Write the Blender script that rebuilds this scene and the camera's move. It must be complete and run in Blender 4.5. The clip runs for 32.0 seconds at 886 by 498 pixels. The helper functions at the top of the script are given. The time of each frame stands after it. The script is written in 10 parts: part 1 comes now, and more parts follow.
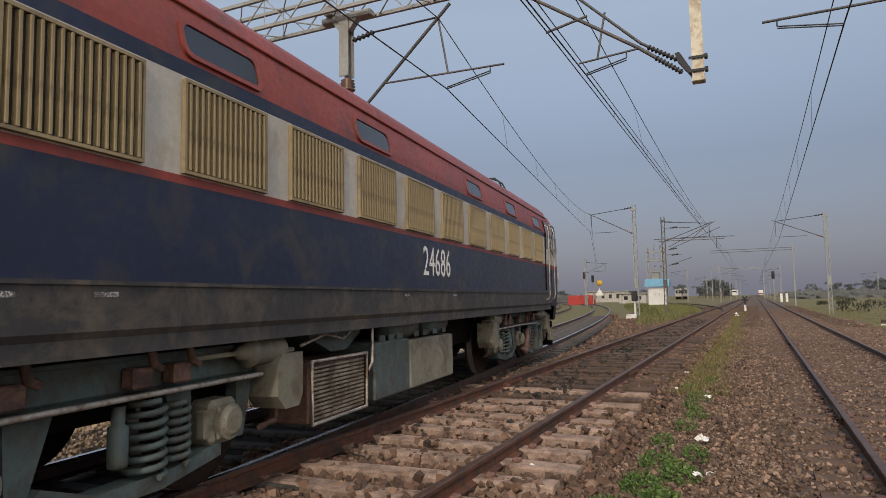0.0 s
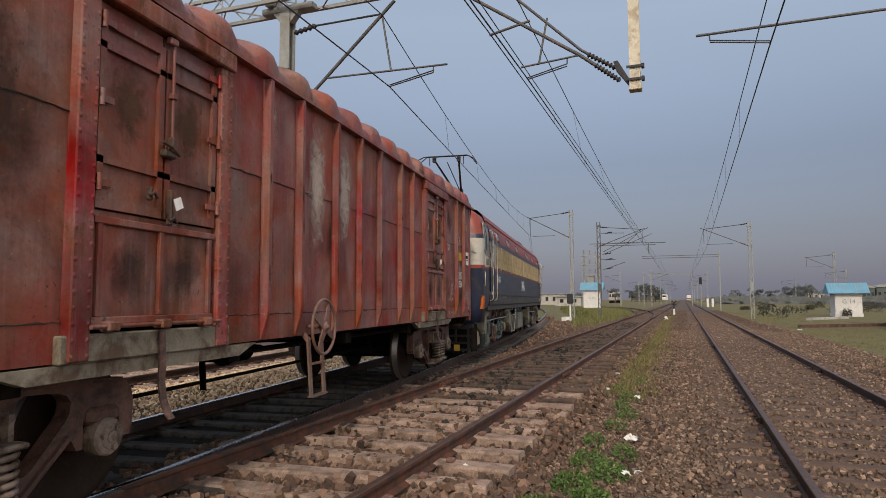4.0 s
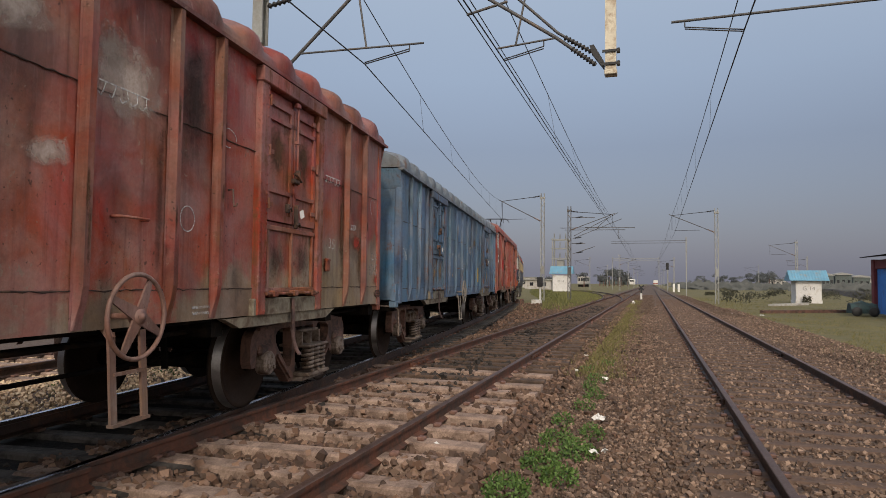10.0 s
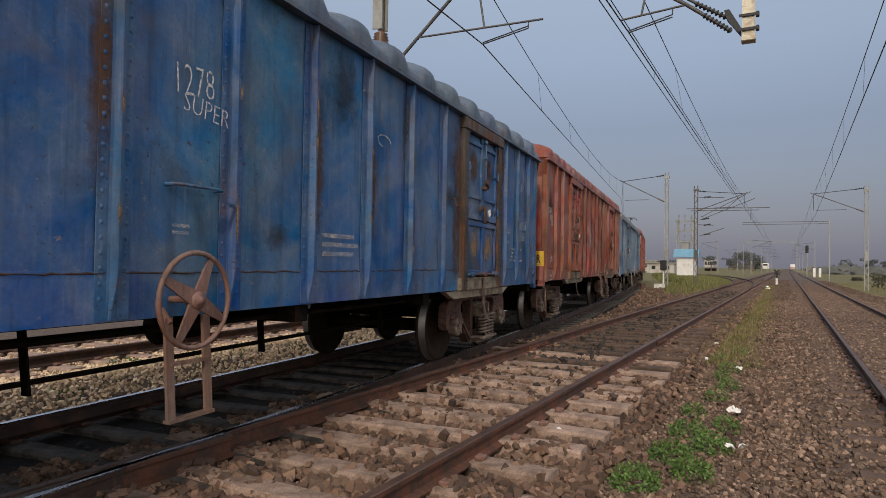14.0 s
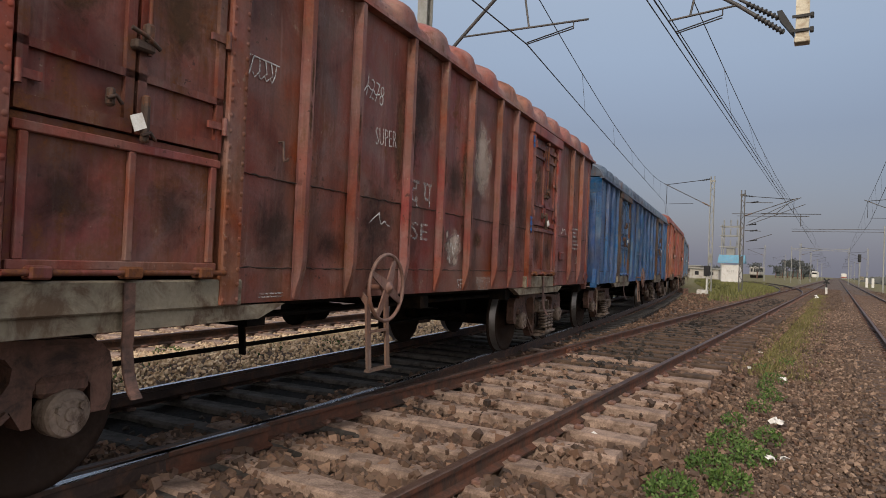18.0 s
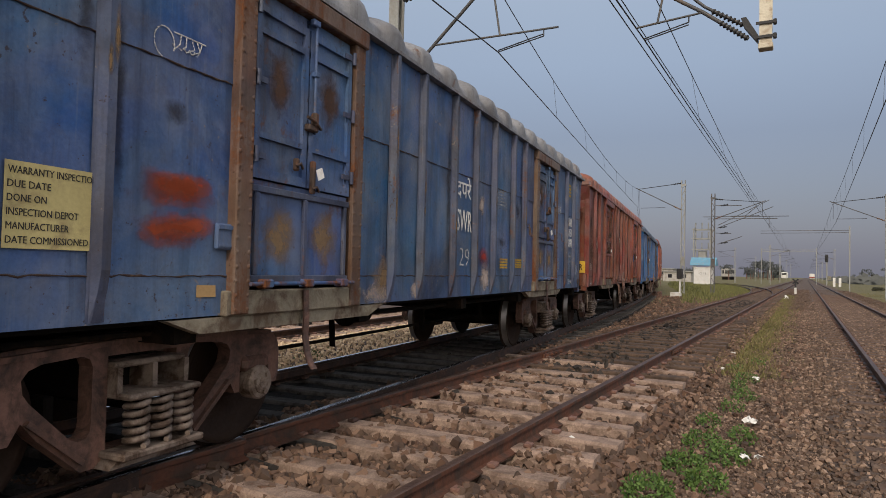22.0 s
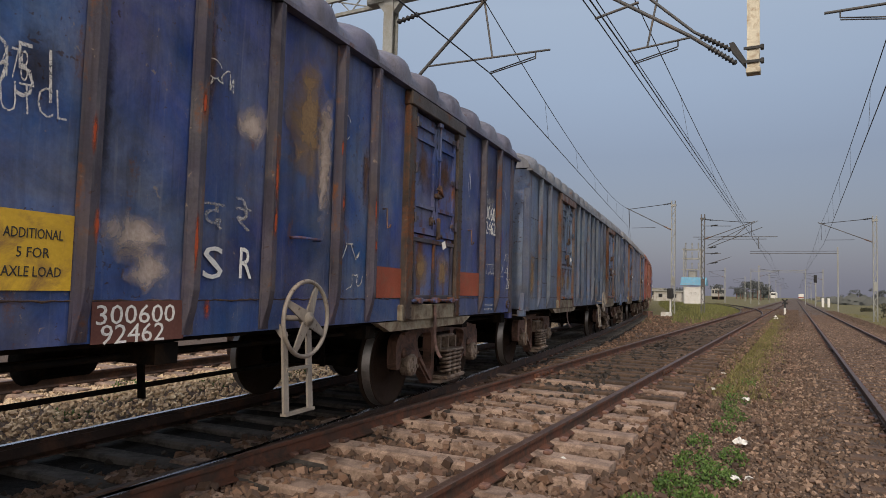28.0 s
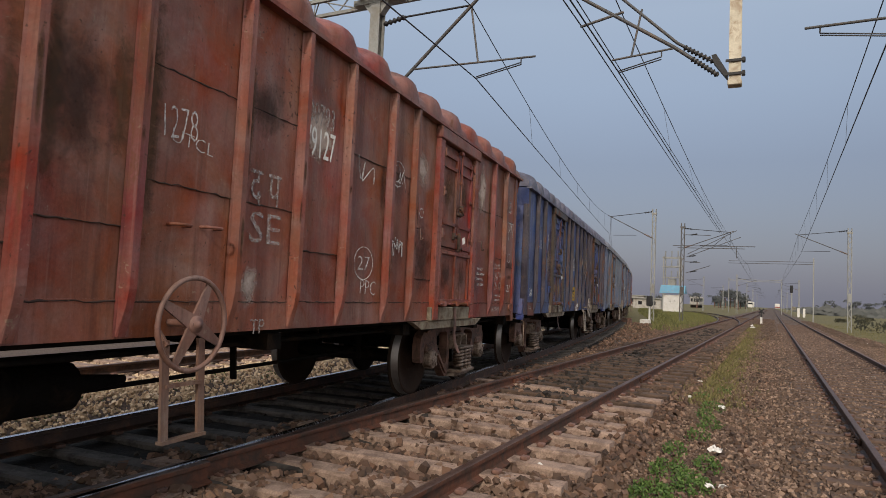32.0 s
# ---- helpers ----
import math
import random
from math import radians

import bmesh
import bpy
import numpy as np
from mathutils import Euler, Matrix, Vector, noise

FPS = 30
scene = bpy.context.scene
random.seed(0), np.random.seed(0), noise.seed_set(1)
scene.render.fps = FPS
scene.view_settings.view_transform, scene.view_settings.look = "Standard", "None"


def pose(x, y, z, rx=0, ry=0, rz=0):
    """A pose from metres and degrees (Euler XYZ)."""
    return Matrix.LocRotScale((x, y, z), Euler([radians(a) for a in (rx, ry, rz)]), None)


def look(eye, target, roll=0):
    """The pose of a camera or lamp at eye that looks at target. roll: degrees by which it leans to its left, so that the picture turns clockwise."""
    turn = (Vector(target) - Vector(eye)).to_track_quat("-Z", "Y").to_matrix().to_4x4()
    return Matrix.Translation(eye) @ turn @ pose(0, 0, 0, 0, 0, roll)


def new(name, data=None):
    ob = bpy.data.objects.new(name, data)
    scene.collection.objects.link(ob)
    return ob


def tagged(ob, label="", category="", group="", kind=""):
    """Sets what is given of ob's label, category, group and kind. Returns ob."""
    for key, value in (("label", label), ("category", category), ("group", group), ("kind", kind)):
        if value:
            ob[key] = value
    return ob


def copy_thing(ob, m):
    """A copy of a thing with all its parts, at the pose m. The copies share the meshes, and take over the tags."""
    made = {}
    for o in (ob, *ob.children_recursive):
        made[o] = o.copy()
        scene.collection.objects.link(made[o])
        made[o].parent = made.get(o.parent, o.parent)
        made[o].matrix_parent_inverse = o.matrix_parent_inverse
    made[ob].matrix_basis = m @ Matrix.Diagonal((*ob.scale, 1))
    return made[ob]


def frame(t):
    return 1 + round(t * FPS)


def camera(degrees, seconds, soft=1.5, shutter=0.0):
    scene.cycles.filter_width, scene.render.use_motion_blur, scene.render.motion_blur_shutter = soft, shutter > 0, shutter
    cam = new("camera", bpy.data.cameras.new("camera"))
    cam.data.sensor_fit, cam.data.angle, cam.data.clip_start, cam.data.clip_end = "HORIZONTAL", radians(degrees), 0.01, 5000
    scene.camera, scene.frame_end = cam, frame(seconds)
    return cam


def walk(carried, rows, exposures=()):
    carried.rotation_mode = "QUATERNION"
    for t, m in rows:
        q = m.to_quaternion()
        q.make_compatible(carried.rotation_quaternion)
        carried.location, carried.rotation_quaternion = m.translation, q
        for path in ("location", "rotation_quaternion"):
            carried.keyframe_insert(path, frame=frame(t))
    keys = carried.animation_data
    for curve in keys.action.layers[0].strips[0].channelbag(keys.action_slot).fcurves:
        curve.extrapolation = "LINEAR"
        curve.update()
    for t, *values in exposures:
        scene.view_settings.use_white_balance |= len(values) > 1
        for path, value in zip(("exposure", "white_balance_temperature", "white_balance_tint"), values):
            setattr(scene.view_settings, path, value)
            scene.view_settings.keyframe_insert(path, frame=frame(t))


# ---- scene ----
cam = camera(68.5, 32.0, soft=0.5)

PATH = [
    (0, (0.117, -1.579, 1.529), (-0.742, 0.22, 1.686), -1.1),
    (0.5, (0.113, -1.555, 1.524), (-0.684, 0.272, 1.679), -0.4),
    (1, (0.11, -1.536, 1.521), (-0.648, 0.309, 1.669), -0.6),
    (1.5, (0.115, -1.538, 1.52), (-0.633, 0.311, 1.671), -0.6),
    (2, (0.108, -1.529, 1.517), (-0.64, 0.32, 1.657), -0.1),
    (2.5, (0.103, -1.522, 1.515), (-0.647, 0.326, 1.66), -0.2),
    (4.5, (0.118, -1.519, 1.514), (-0.557, 0.357, 1.671), -0.1),
    (5, (0.123, -1.522, 1.519), (-0.55, 0.356, 1.668), -0.0),
    (5.5, (0.124, -1.518, 1.519), (-0.55, 0.359, 1.67), -0.4),
    (6, (0.126, -1.517, 1.514), (-0.543, 0.362, 1.66), -0.5),
    (6.5, (0.122, -1.508, 1.513), (-0.549, 0.371, 1.651), -0.7),
    (7, (0.123, -1.512, 1.514), (-0.535, 0.372, 1.655), -0.5),
    (7.5, (0.119, -1.514, 1.514), (-0.531, 0.372, 1.659), -0.5),
    (8, (0.111, -1.513, 1.512), (-0.538, 0.373, 1.661), -0.1),
    (8.5, (0.109, -1.502, 1.515), (-0.522, 0.388, 1.683), -0.2),
    (9, (0.099, -1.49, 1.506), (-0.52, 0.407, 1.633), -0.4),
    (9.5, (0.086, -1.5, 1.497), (-0.536, 0.399, 1.577), 0.4),
    (10, (0.084, -1.524, 1.497), (-0.524, 0.379, 1.598), 0.6),
    (10.5, (0.081, -1.501, 1.494), (-0.535, 0.401, 1.547), 0.9),
    (11, (0.072, -1.491, 1.496), (-0.543, 0.411, 1.568), 2.3),
    (11.5, (0.062, -1.491, 1.49), (-0.491, 0.43, 1.541), 0.6),
    (12, (0.045, -1.469, 1.5), (-0.601, 0.423, 1.548), 0.1),
    (12.5, (0.056, -1.455, 1.509), (-0.606, 0.431, 1.582), 0.8),
    (13, (0.051, -1.442, 1.502), (-0.665, 0.423, 1.581), 0.0),
    (13.5, (0.025, -1.45, 1.494), (-0.826, 0.357, 1.605), 0.7),
    (14, (0.006, -1.462, 1.489), (-0.929, 0.306, 1.532), 0.9),
    (14.5, (0.001, -1.455, 1.49), (-0.992, 0.281, 1.523), 1.0),
    (16.5, (0.001, -1.492, 1.489), (-1.04, 0.215, 1.512), 2.0),
    (17, (0.013, -1.486, 1.489), (-1.026, 0.223, 1.509), 2.1),
    (17.5, (0.009, -1.5, 1.486), (-1.033, 0.206, 1.526), 2.3),
    (18, (0.018, -1.478, 1.492), (-1.02, 0.23, 1.529), 2.4),
    (18.5, (0.021, -1.49, 1.484), (-1.007, 0.225, 1.512), 2.0),
    (19, (0.019, -1.483, 1.489), (-1.0, 0.237, 1.522), 1.8),
    (19.5, (0.021, -1.484, 1.485), (-0.988, 0.242, 1.514), 1.7),
    (20, (0.02, -1.474, 1.489), (-0.958, 0.27, 1.528), 1.5),
    (20.5, (0.021, -1.465, 1.489), (-0.957, 0.279, 1.545), 1.8),
    (21, (0.024, -1.475, 1.491), (-0.95, 0.27, 1.567), 1.5),
    (21.5, (0.026, -1.485, 1.488), (-0.944, 0.262, 1.542), 1.7),
    (22, (0.025, -1.472, 1.49), (-0.95, 0.273, 1.553), 1.3),
    (22.5, (0.027, -1.471, 1.493), (-0.952, 0.272, 1.546), 0.8),
    (23, (0.019, -1.467, 1.493), (-0.955, 0.278, 1.562), 1.6),
    (23.5, (0.019, -1.468, 1.495), (-0.946, 0.28, 1.607), 2.1),
    (24, (0.026, -1.487, 1.498), (-0.942, 0.258, 1.626), 2.2),
    (24.5, (0.035, -1.502, 1.5), (-0.914, 0.255, 1.631), 2.6),
    (26.5, (0.029, -1.495, 1.502), (-0.934, 0.253, 1.635), 2.0),
    (27, (0.025, -1.494, 1.502), (-0.93, 0.258, 1.631), 1.8),
    (27.5, (0.028, -1.499, 1.503), (-0.929, 0.252, 1.626), 1.6),
    (28, (0.03, -1.503, 1.503), (-0.922, 0.252, 1.623), 1.6),
    (28.5, (0.028, -1.502, 1.502), (-0.917, 0.256, 1.63), 1.5),
    (29, (0.035, -1.495, 1.508), (-0.899, 0.268, 1.645), 1.8),
    (29.5, (0.036, -1.503, 1.504), (-0.88, 0.269, 1.652), 1.4),
    (30, (0.037, -1.491, 1.501), (-0.878, 0.282, 1.646), 1.5),
    (30.5, (0.032, -1.494, 1.504), (-0.886, 0.277, 1.654), 1.5),
    (31, (0.024, -1.478, 1.503), (-0.879, 0.302, 1.642), 2.2),
    (31.5, (0.025, -1.487, 1.499), (-0.891, 0.286, 1.634), 2.1),
    (32, (0.034, -1.492, 1.51), (-0.87, 0.288, 1.642), 2.7),
]
walk(cam, [(t, look(eye, target, roll)) for t, eye, target, roll in PATH])

# ---- world, sun ----
SUN_EL, SUN_AZ = 31.0, 163.0          # degrees; azimuth clockwise from +y: behind and to the right
world = bpy.data.worlds.new("world")
scene.world = world
world.use_nodes = True
wn, wl = world.node_tree.nodes, world.node_tree.links
wn.clear()
sky = wn.new("ShaderNodeTexSky")
sky.sky_type = "NISHITA"
sky.sun_disc = False
sky.sun_elevation, sky.sun_rotation = radians(SUN_EL), radians(SUN_AZ)
sky.air_density, sky.dust_density, sky.ozone_density = 1.3, 4.0, 2.5
geo = wn.new("ShaderNodeTexCoord")
sep = wn.new("ShaderNodeSeparateXYZ")
wl.new(geo.outputs["Generated"], sep.inputs[0])
ramp = wn.new("ShaderNodeValToRGB")
ramp.color_ramp.elements[0].color = (1.18, 1.18, 1.50, 1)
ramp.color_ramp.elements[1].color = (1.6, 2.0, 2.8, 1)
for at, tone in ((0.10, (1.24, 1.29, 1.75)), (0.20, (1.38, 1.54, 2.12)), (0.30, (1.98, 2.34, 3.05)), (0.40, (2.45, 2.88, 3.58)), (0.60, (1.95, 2.35, 3.1))):
    stop = ramp.color_ramp.elements.new(at)
    stop.color = (*tone, 1)
wl.new(sep.outputs["Z"], ramp.inputs[0])
haze = wn.new("ShaderNodeMixRGB")      # thin high haze over a clear sky
haze.inputs[0].default_value = 0.8
wl.new(sky.outputs[0], haze.inputs[1])
wl.new(ramp.outputs[0], haze.inputs[2])
glow = wn.new("ShaderNodeVectorMath")  # hazy air is brighter towards the sun
glow.operation = "DOT_PRODUCT"
wl.new(geo.outputs["Generated"], glow.inputs[0])
glow.inputs[1].default_value = (math.sin(radians(SUN_AZ)) * math.cos(radians(SUN_EL)), math.cos(radians(SUN_AZ)) * math.cos(radians(SUN_EL)), math.sin(radians(SUN_EL)))
rise = wn.new("ShaderNodeMapRange")
rise.interpolation_type = "SMOOTHSTEP"
for i, value in enumerate((-0.62, 0.4, 0.84, 1.95)):
    rise.inputs[1 + i].default_value = value
wl.new(glow.outputs["Value"], rise.inputs[0])
square = wn.new("ShaderNodeMath")      # the darkest band of the sky lies across the sun's way
square.operation = "POWER"
square.inputs[1].default_value = 2.0
wl.new(glow.outputs["Value"], square.inputs[0])
total = wn.new("ShaderNodeMath")
total.operation = "MULTIPLY_ADD"
total.inputs[1].default_value = 0.34
wl.new(square.outputs[0], total.inputs[0])
wl.new(rise.outputs[0], total.inputs[2])
white = wn.new("ShaderNodeMapRange")   # and whiter there
white.interpolation_type = "SMOOTHSTEP"
for i, value in enumerate((-0.2, 0.8, 0.0, 0.9)):
    white.inputs[1 + i].default_value = value
wl.new(glow.outputs["Value"], white.inputs[0])
pale = wn.new("ShaderNodeMixRGB")
wl.new(white.outputs[0], pale.inputs[0])
wl.new(haze.outputs[0], pale.inputs[1])
pale.inputs[2].default_value = (3.5, 3.2, 2.85, 1)
bright = wn.new("ShaderNodeVectorMath")
bright.operation = "SCALE"
wl.new(pale.outputs[0], bright.inputs[0])
wl.new(total.outputs[0], bright.inputs["Scale"])
back = wn.new("ShaderNodeBackground")
back.inputs[1].default_value = 0.170
wl.new(bright.outputs[0], back.inputs[0])
wl.new(back.outputs[0], wn.new("ShaderNodeOutputWorld").inputs[0])

sun = new("sun", bpy.data.lights.new("sun", "SUN"))
sun.data.energy, sun.data.angle, sun.data.color = 2.1, radians(4), (1.0, 0.88, 0.74)
sun_way = Vector((math.sin(radians(SUN_AZ)) * math.cos(radians(SUN_EL)), math.cos(radians(SUN_AZ)) * math.cos(radians(SUN_EL)), math.sin(radians(SUN_EL))))
sun.matrix_world = look(sun_way * 100, (0, 0, 0))
scene.view_settings.exposure = 0.0


# ---- mesh building ----
class Geo:
    """Collects faces of one part: vertices, faces and a material slot for each face."""

    def __init__(self):
        self.v, self.f, self.m, self.slot, self.smooth, self.weld = [], [], [], 0, [], False

    def add(self, verts, faces, smooth=False):
        k = len(self.v)
        self.v.extend(tuple(p) for p in verts)
        for f in faces:
            self.f.append(tuple(i + k for i in f))
            self.m.append(self.slot)
            self.smooth.append(smooth)
        return self

    def box(self, x0, x1, y0, y1, z0, z1, c=0.0):
        if c <= 0:
            return self.add([(x, y, z) for x in (x0, x1) for y in (y0, y1) for z in (z0, z1)],
                            [(0, 1, 3, 2), (4, 6, 7, 5), (0, 4, 5, 1), (2, 3, 7, 6), (0, 2, 6, 4), (1, 5, 7, 3)])
        c = min(c, (x1 - x0) / 2.5, (y1 - y0) / 2.5, (z1 - z0) / 2.5)
        lo, hi = (x0, y0, z0), (x1, y1, z1)
        verts, index = [], {}
        for i in (0, 1):
            for j in (0, 1):
                for k in (0, 1):
                    for a in range(3):
                        p = [hi[n] - c if b else lo[n] + c for n, b in enumerate((i, j, k))]
                        p[a] = hi[a] if (i, j, k)[a] else lo[a]
                        index[i, j, k, a] = len(verts)
                        verts.append(p)
        faces = []
        for a in range(3):
            u, w = [n for n in range(3) if n != a]
            for side in (0, 1):
                q = []
                for s, t in ((0, 0), (1, 0), (1, 1), (0, 1)):
                    key = [0, 0, 0]
                    key[a], key[u], key[w] = side, s, t
                    q.append(index[(*key, a)])
                faces.append(q)
        for a in range(3):                                  # edges along axis a
            u, w = [n for n in range(3) if n != a]
            for s in (0, 1):
                for t in (0, 1):
                    q = []
                    for e, ax in ((0, u), (1, u), (1, w), (0, w)):
                        key = [0, 0, 0]
                        key[a], key[u], key[w] = e, s, t
                        q.append(index[(*key, ax)])
                    faces.append(q)
        for i in (0, 1):
            for j in (0, 1):
                for k in (0, 1):
                    faces.append([index[i, j, k, a] for a in range(3)])
        return self.add(verts, faces)

    def tube(self, path, r, n=8, closed=False, caps=True, smooth=True):
        """A round bar along a path; r is a number or a list."""
        path = [Vector(p) for p in path]
        rs = r if isinstance(r, (list, tuple)) else [r] * len(path)
        verts, faces, m = [], [], len(path)
        side = None
        for i, p in enumerate(path):
            a = path[(i - 1) % m] if closed or i else p
            b = path[(i + 1) % m] if closed or i < m - 1 else p
            d = (b - a).normalized()
            if side is None:
                side = d.orthogonal().normalized()
            side = (side - d * side.dot(d)).normalized()
            up = d.cross(side)
            for k in range(n):
                t = 2 * math.pi * k / n
                verts.append(p + (side * math.cos(t) + up * math.sin(t)) * rs[i])
        for i in range(m if closed else m - 1):
            j = (i + 1) % m
            for k in range(n):
                l = (k + 1) % n
                faces.append((i * n + k, i * n + l, j * n + l, j * n + k))
        self.add(verts, faces, smooth)
        if caps and not closed:
            self.add(verts[:n], [tuple(range(n))[::-1]])
            self.add(verts[-n:], [tuple(range(n))])
        return self

    def prism(self, outline, a, b, axis="x"):
        """A flat outline, (u, v) counter-clockwise, carried from a to b along an axis. x: (y, z); y: (x, z); z: (x, y)."""
        def put(u, v, w):
            return (w, u, v) if axis == "x" else (u, w, v) if axis == "y" else (u, v, w)
        n = len(outline)
        verts = [put(u, v, a) for u, v in outline] + [put(u, v, b) for u, v in outline]
        faces = [tuple(range(n))[::-1], tuple(range(n, 2 * n))]
        faces += [(i, (i + 1) % n, n + (i + 1) % n, n + i) for i in range(n)]
        return self.add(verts, faces)

    def bar(self, p, q, w, h, up=(0, 0, 1)):
        """A flat bar from p to q, w wide and h thick."""
        p, q = Vector(p), Vector(q)
        d = (q - p).normalized()
        s = d.cross(Vector(up))
        s = s.normalized() if s.length > 1e-4 else d.orthogonal().normalized()
        u = s.cross(d)
        verts = [e + s * (w / 2 * i) + u * (h / 2 * j) for e in (p, q) for i, j in ((-1, -1), (1, -1), (1, 1), (-1, 1))]
        return self.add(verts, [(3, 2, 1, 0), (4, 5, 6, 7), (0, 1, 5, 4), (1, 2, 6, 5), (2, 3, 7, 6), (3, 0, 4, 7)])

    def lathe(self, profile, centre, axis="x", n=24, smooth=True):
        """A profile (radius, along) turned round an axis through centre."""
        verts, faces, m = [], [], len(profile)
        for k in range(n):
            t = 2 * math.pi * k / n
            c, s = math.cos(t), math.sin(t)
            for r, w in profile:
                d = (w, r * c, r * s) if axis == "x" else (r * c, w, r * s) if axis == "y" else (r * c, r * s, w)
                verts.append([centre[i] + d[i] for i in range(3)])
        for k in range(n):
            l = (k + 1) % n
            for i in range(m - 1):
                faces.append((k * m + i, k * m + i + 1, l * m + i + 1, l * m + i))
        return self.add(verts, faces, smooth)

    def helix(self, x, y, z0, z1, R, r, turns, n=6, per=14):
        steps = int(turns * per)
        return self.tube([(x + R * math.cos(2 * math.pi * i / per), y + R * math.sin(2 * math.pi * i / per), z0 + (z1 - z0) * i / steps) for i in range(steps + 1)], r, n)

    def sheet(self, rows, smooth=True):
        """A grid of points, row by row."""
        n = len(rows[0])
        return self.add([p for row in rows for p in row], [(i * n + j, i * n + j + 1, (i + 1) * n + j + 1, (i + 1) * n + j) for i in range(len(rows) - 1) for j in range(n - 1)], smooth)

    def mesh(self, name, mats):
        me = bpy.data.meshes.new(name)
        me.from_pydata(self.v, [], self.f)
        for mat in mats if isinstance(mats, (list, tuple)) else [mats]:
            me.materials.append(mat)
        me.polygons.foreach_set("material_index", self.m)
        me.polygons.foreach_set("use_smooth", self.smooth)
        bm = bmesh.new()
        bm.from_mesh(me)
        if self.weld:
            bmesh.ops.remove_doubles(bm, verts=bm.verts, dist=1e-5)
        bmesh.ops.recalc_face_normals(bm, faces=bm.faces)
        bm.to_mesh(me)
        bm.free()
        me.update()
        return me


def part(name, g, mats, parent=None, label=""):
    """Links a Geo (or a mesh) as one object under a thing or part."""
    me = g.mesh(name, mats) if isinstance(g, Geo) else g
    ob = new(name, me)
    if parent is not None:
        ob.parent = parent
    return tagged(ob, label)


def thing(name, label, category, group="", kind="", m=None):
    ob = new(name)
    ob.empty_display_size = 0.3
    if m is not None:
        ob.matrix_basis = m
    return tagged(ob, label, category, group, kind)


def fitted(name, words, width, height, mat, parent, m, depth=0.001, thin=0.0):
    """Words stretched to a width and height, centred on m."""
    ob = lettering(name, words, 1.0, mat, parent, Matrix.Identity(4), 1.0, depth, thin=thin)
    co = np.array([v.co for v in ob.data.vertices])
    lo, hi = co.min(0), co.max(0)
    mid = (lo + hi) / 2
    size = np.maximum(hi - lo, 1e-4)
    ob.matrix_basis = m @ Matrix.Diagonal((width / size[0], height / size[1], 1, 1)) @ Matrix.Translation((-mid[0], -mid[1], 0))
    return ob


def lettering(name, words, size, mat, parent, m, squeeze=1.0, depth=0.002, align="CENTER", thin=0.0):
    """Words as a thin mesh in the built-in font; they stand in the xy plane of m."""
    cu = bpy.data.curves.new(name, "FONT")
    cu.body, cu.size, cu.extrude, cu.align_x, cu.align_y = words, size, depth, align, "CENTER"
    cu.space_line = 0.95
    cu.offset = -thin
    cu.resolution_u = 2
    ob = new(name, cu)
    me = bpy.data.meshes.new_from_object(ob)
    bpy.data.objects.remove(ob)
    me.materials.clear()
    me.materials.append(mat)
    ob = new(name, me)
    if parent is not None:
        ob.parent = parent
    ob.matrix_basis = m @ Matrix.Diagonal((squeeze, 1, 1, 1))
    return ob


# ---- materials ----
def material(name):
    m = bpy.data.materials.new(name)
    m.use_nodes = True
    return m, m.node_tree.nodes, m.node_tree.links, m.node_tree.nodes["Principled BSDF"]


def coords(n, l, scale, space="Object", shift=None):
    tc = n.new("ShaderNodeTexCoord")
    mp = n.new("ShaderNodeMapping")
    mp.inputs["Scale"].default_value = scale if isinstance(scale, (tuple, list)) else (scale,) * 3
    l.new(tc.outputs[space], mp.inputs[0])
    if shift is not None:
        l.new(shift, mp.inputs["Location"])
    return mp.outputs[0]


def noise_out(n, l, vec, scale, detail=4.0, rough=0.6, distort=0.0):
    t = n.new("ShaderNodeTexNoise")
    t.inputs["Scale"].default_value, t.inputs["Detail"].default_value = scale, detail
    t.inputs["Roughness"].default_value, t.inputs["Distortion"].default_value = rough, distort
    l.new(vec, t.inputs["Vector"])
    return t.outputs[0]


def span(n, l, value, a, b, c=0.0, d=1.0):
    r = n.new("ShaderNodeMapRange")
    for i, x in enumerate((a, b, c, d)):
        r.inputs[1 + i].default_value = x
    l.new(value, r.inputs[0])
    return r.outputs[0]


def mixed(n, l, fac, one, two, blend="MIX"):
    x = n.new("ShaderNodeMixRGB")
    x.blend_type = blend
    for sock, val in zip(x.inputs, (fac, one, two)):
        if hasattr(val, "is_linked"):
            l.new(val, sock)
        elif isinstance(val, (tuple, list)):
            sock.default_value = (*val[:3], 1)
        else:
            sock.default_value = val
    return x.outputs[0]


def calc(n, l, op, a, b=0.0):
    x = n.new("ShaderNodeMath")
    x.operation = op
    for sock, val in zip(x.inputs, (a, b)):
        if hasattr(val, "is_linked"):
            l.new(val, sock)
        else:
            sock.default_value = val
    return x.outputs[0]


def bumped(n, l, bsdf, height, strength=0.3, distance=0.01):
    b = n.new("ShaderNodeBump")
    b.inputs["Strength"].default_value, b.inputs["Distance"].default_value = strength, distance
    l.new(height, b.inputs["Height"])
    l.new(b.outputs[0], bsdf.inputs["Normal"])


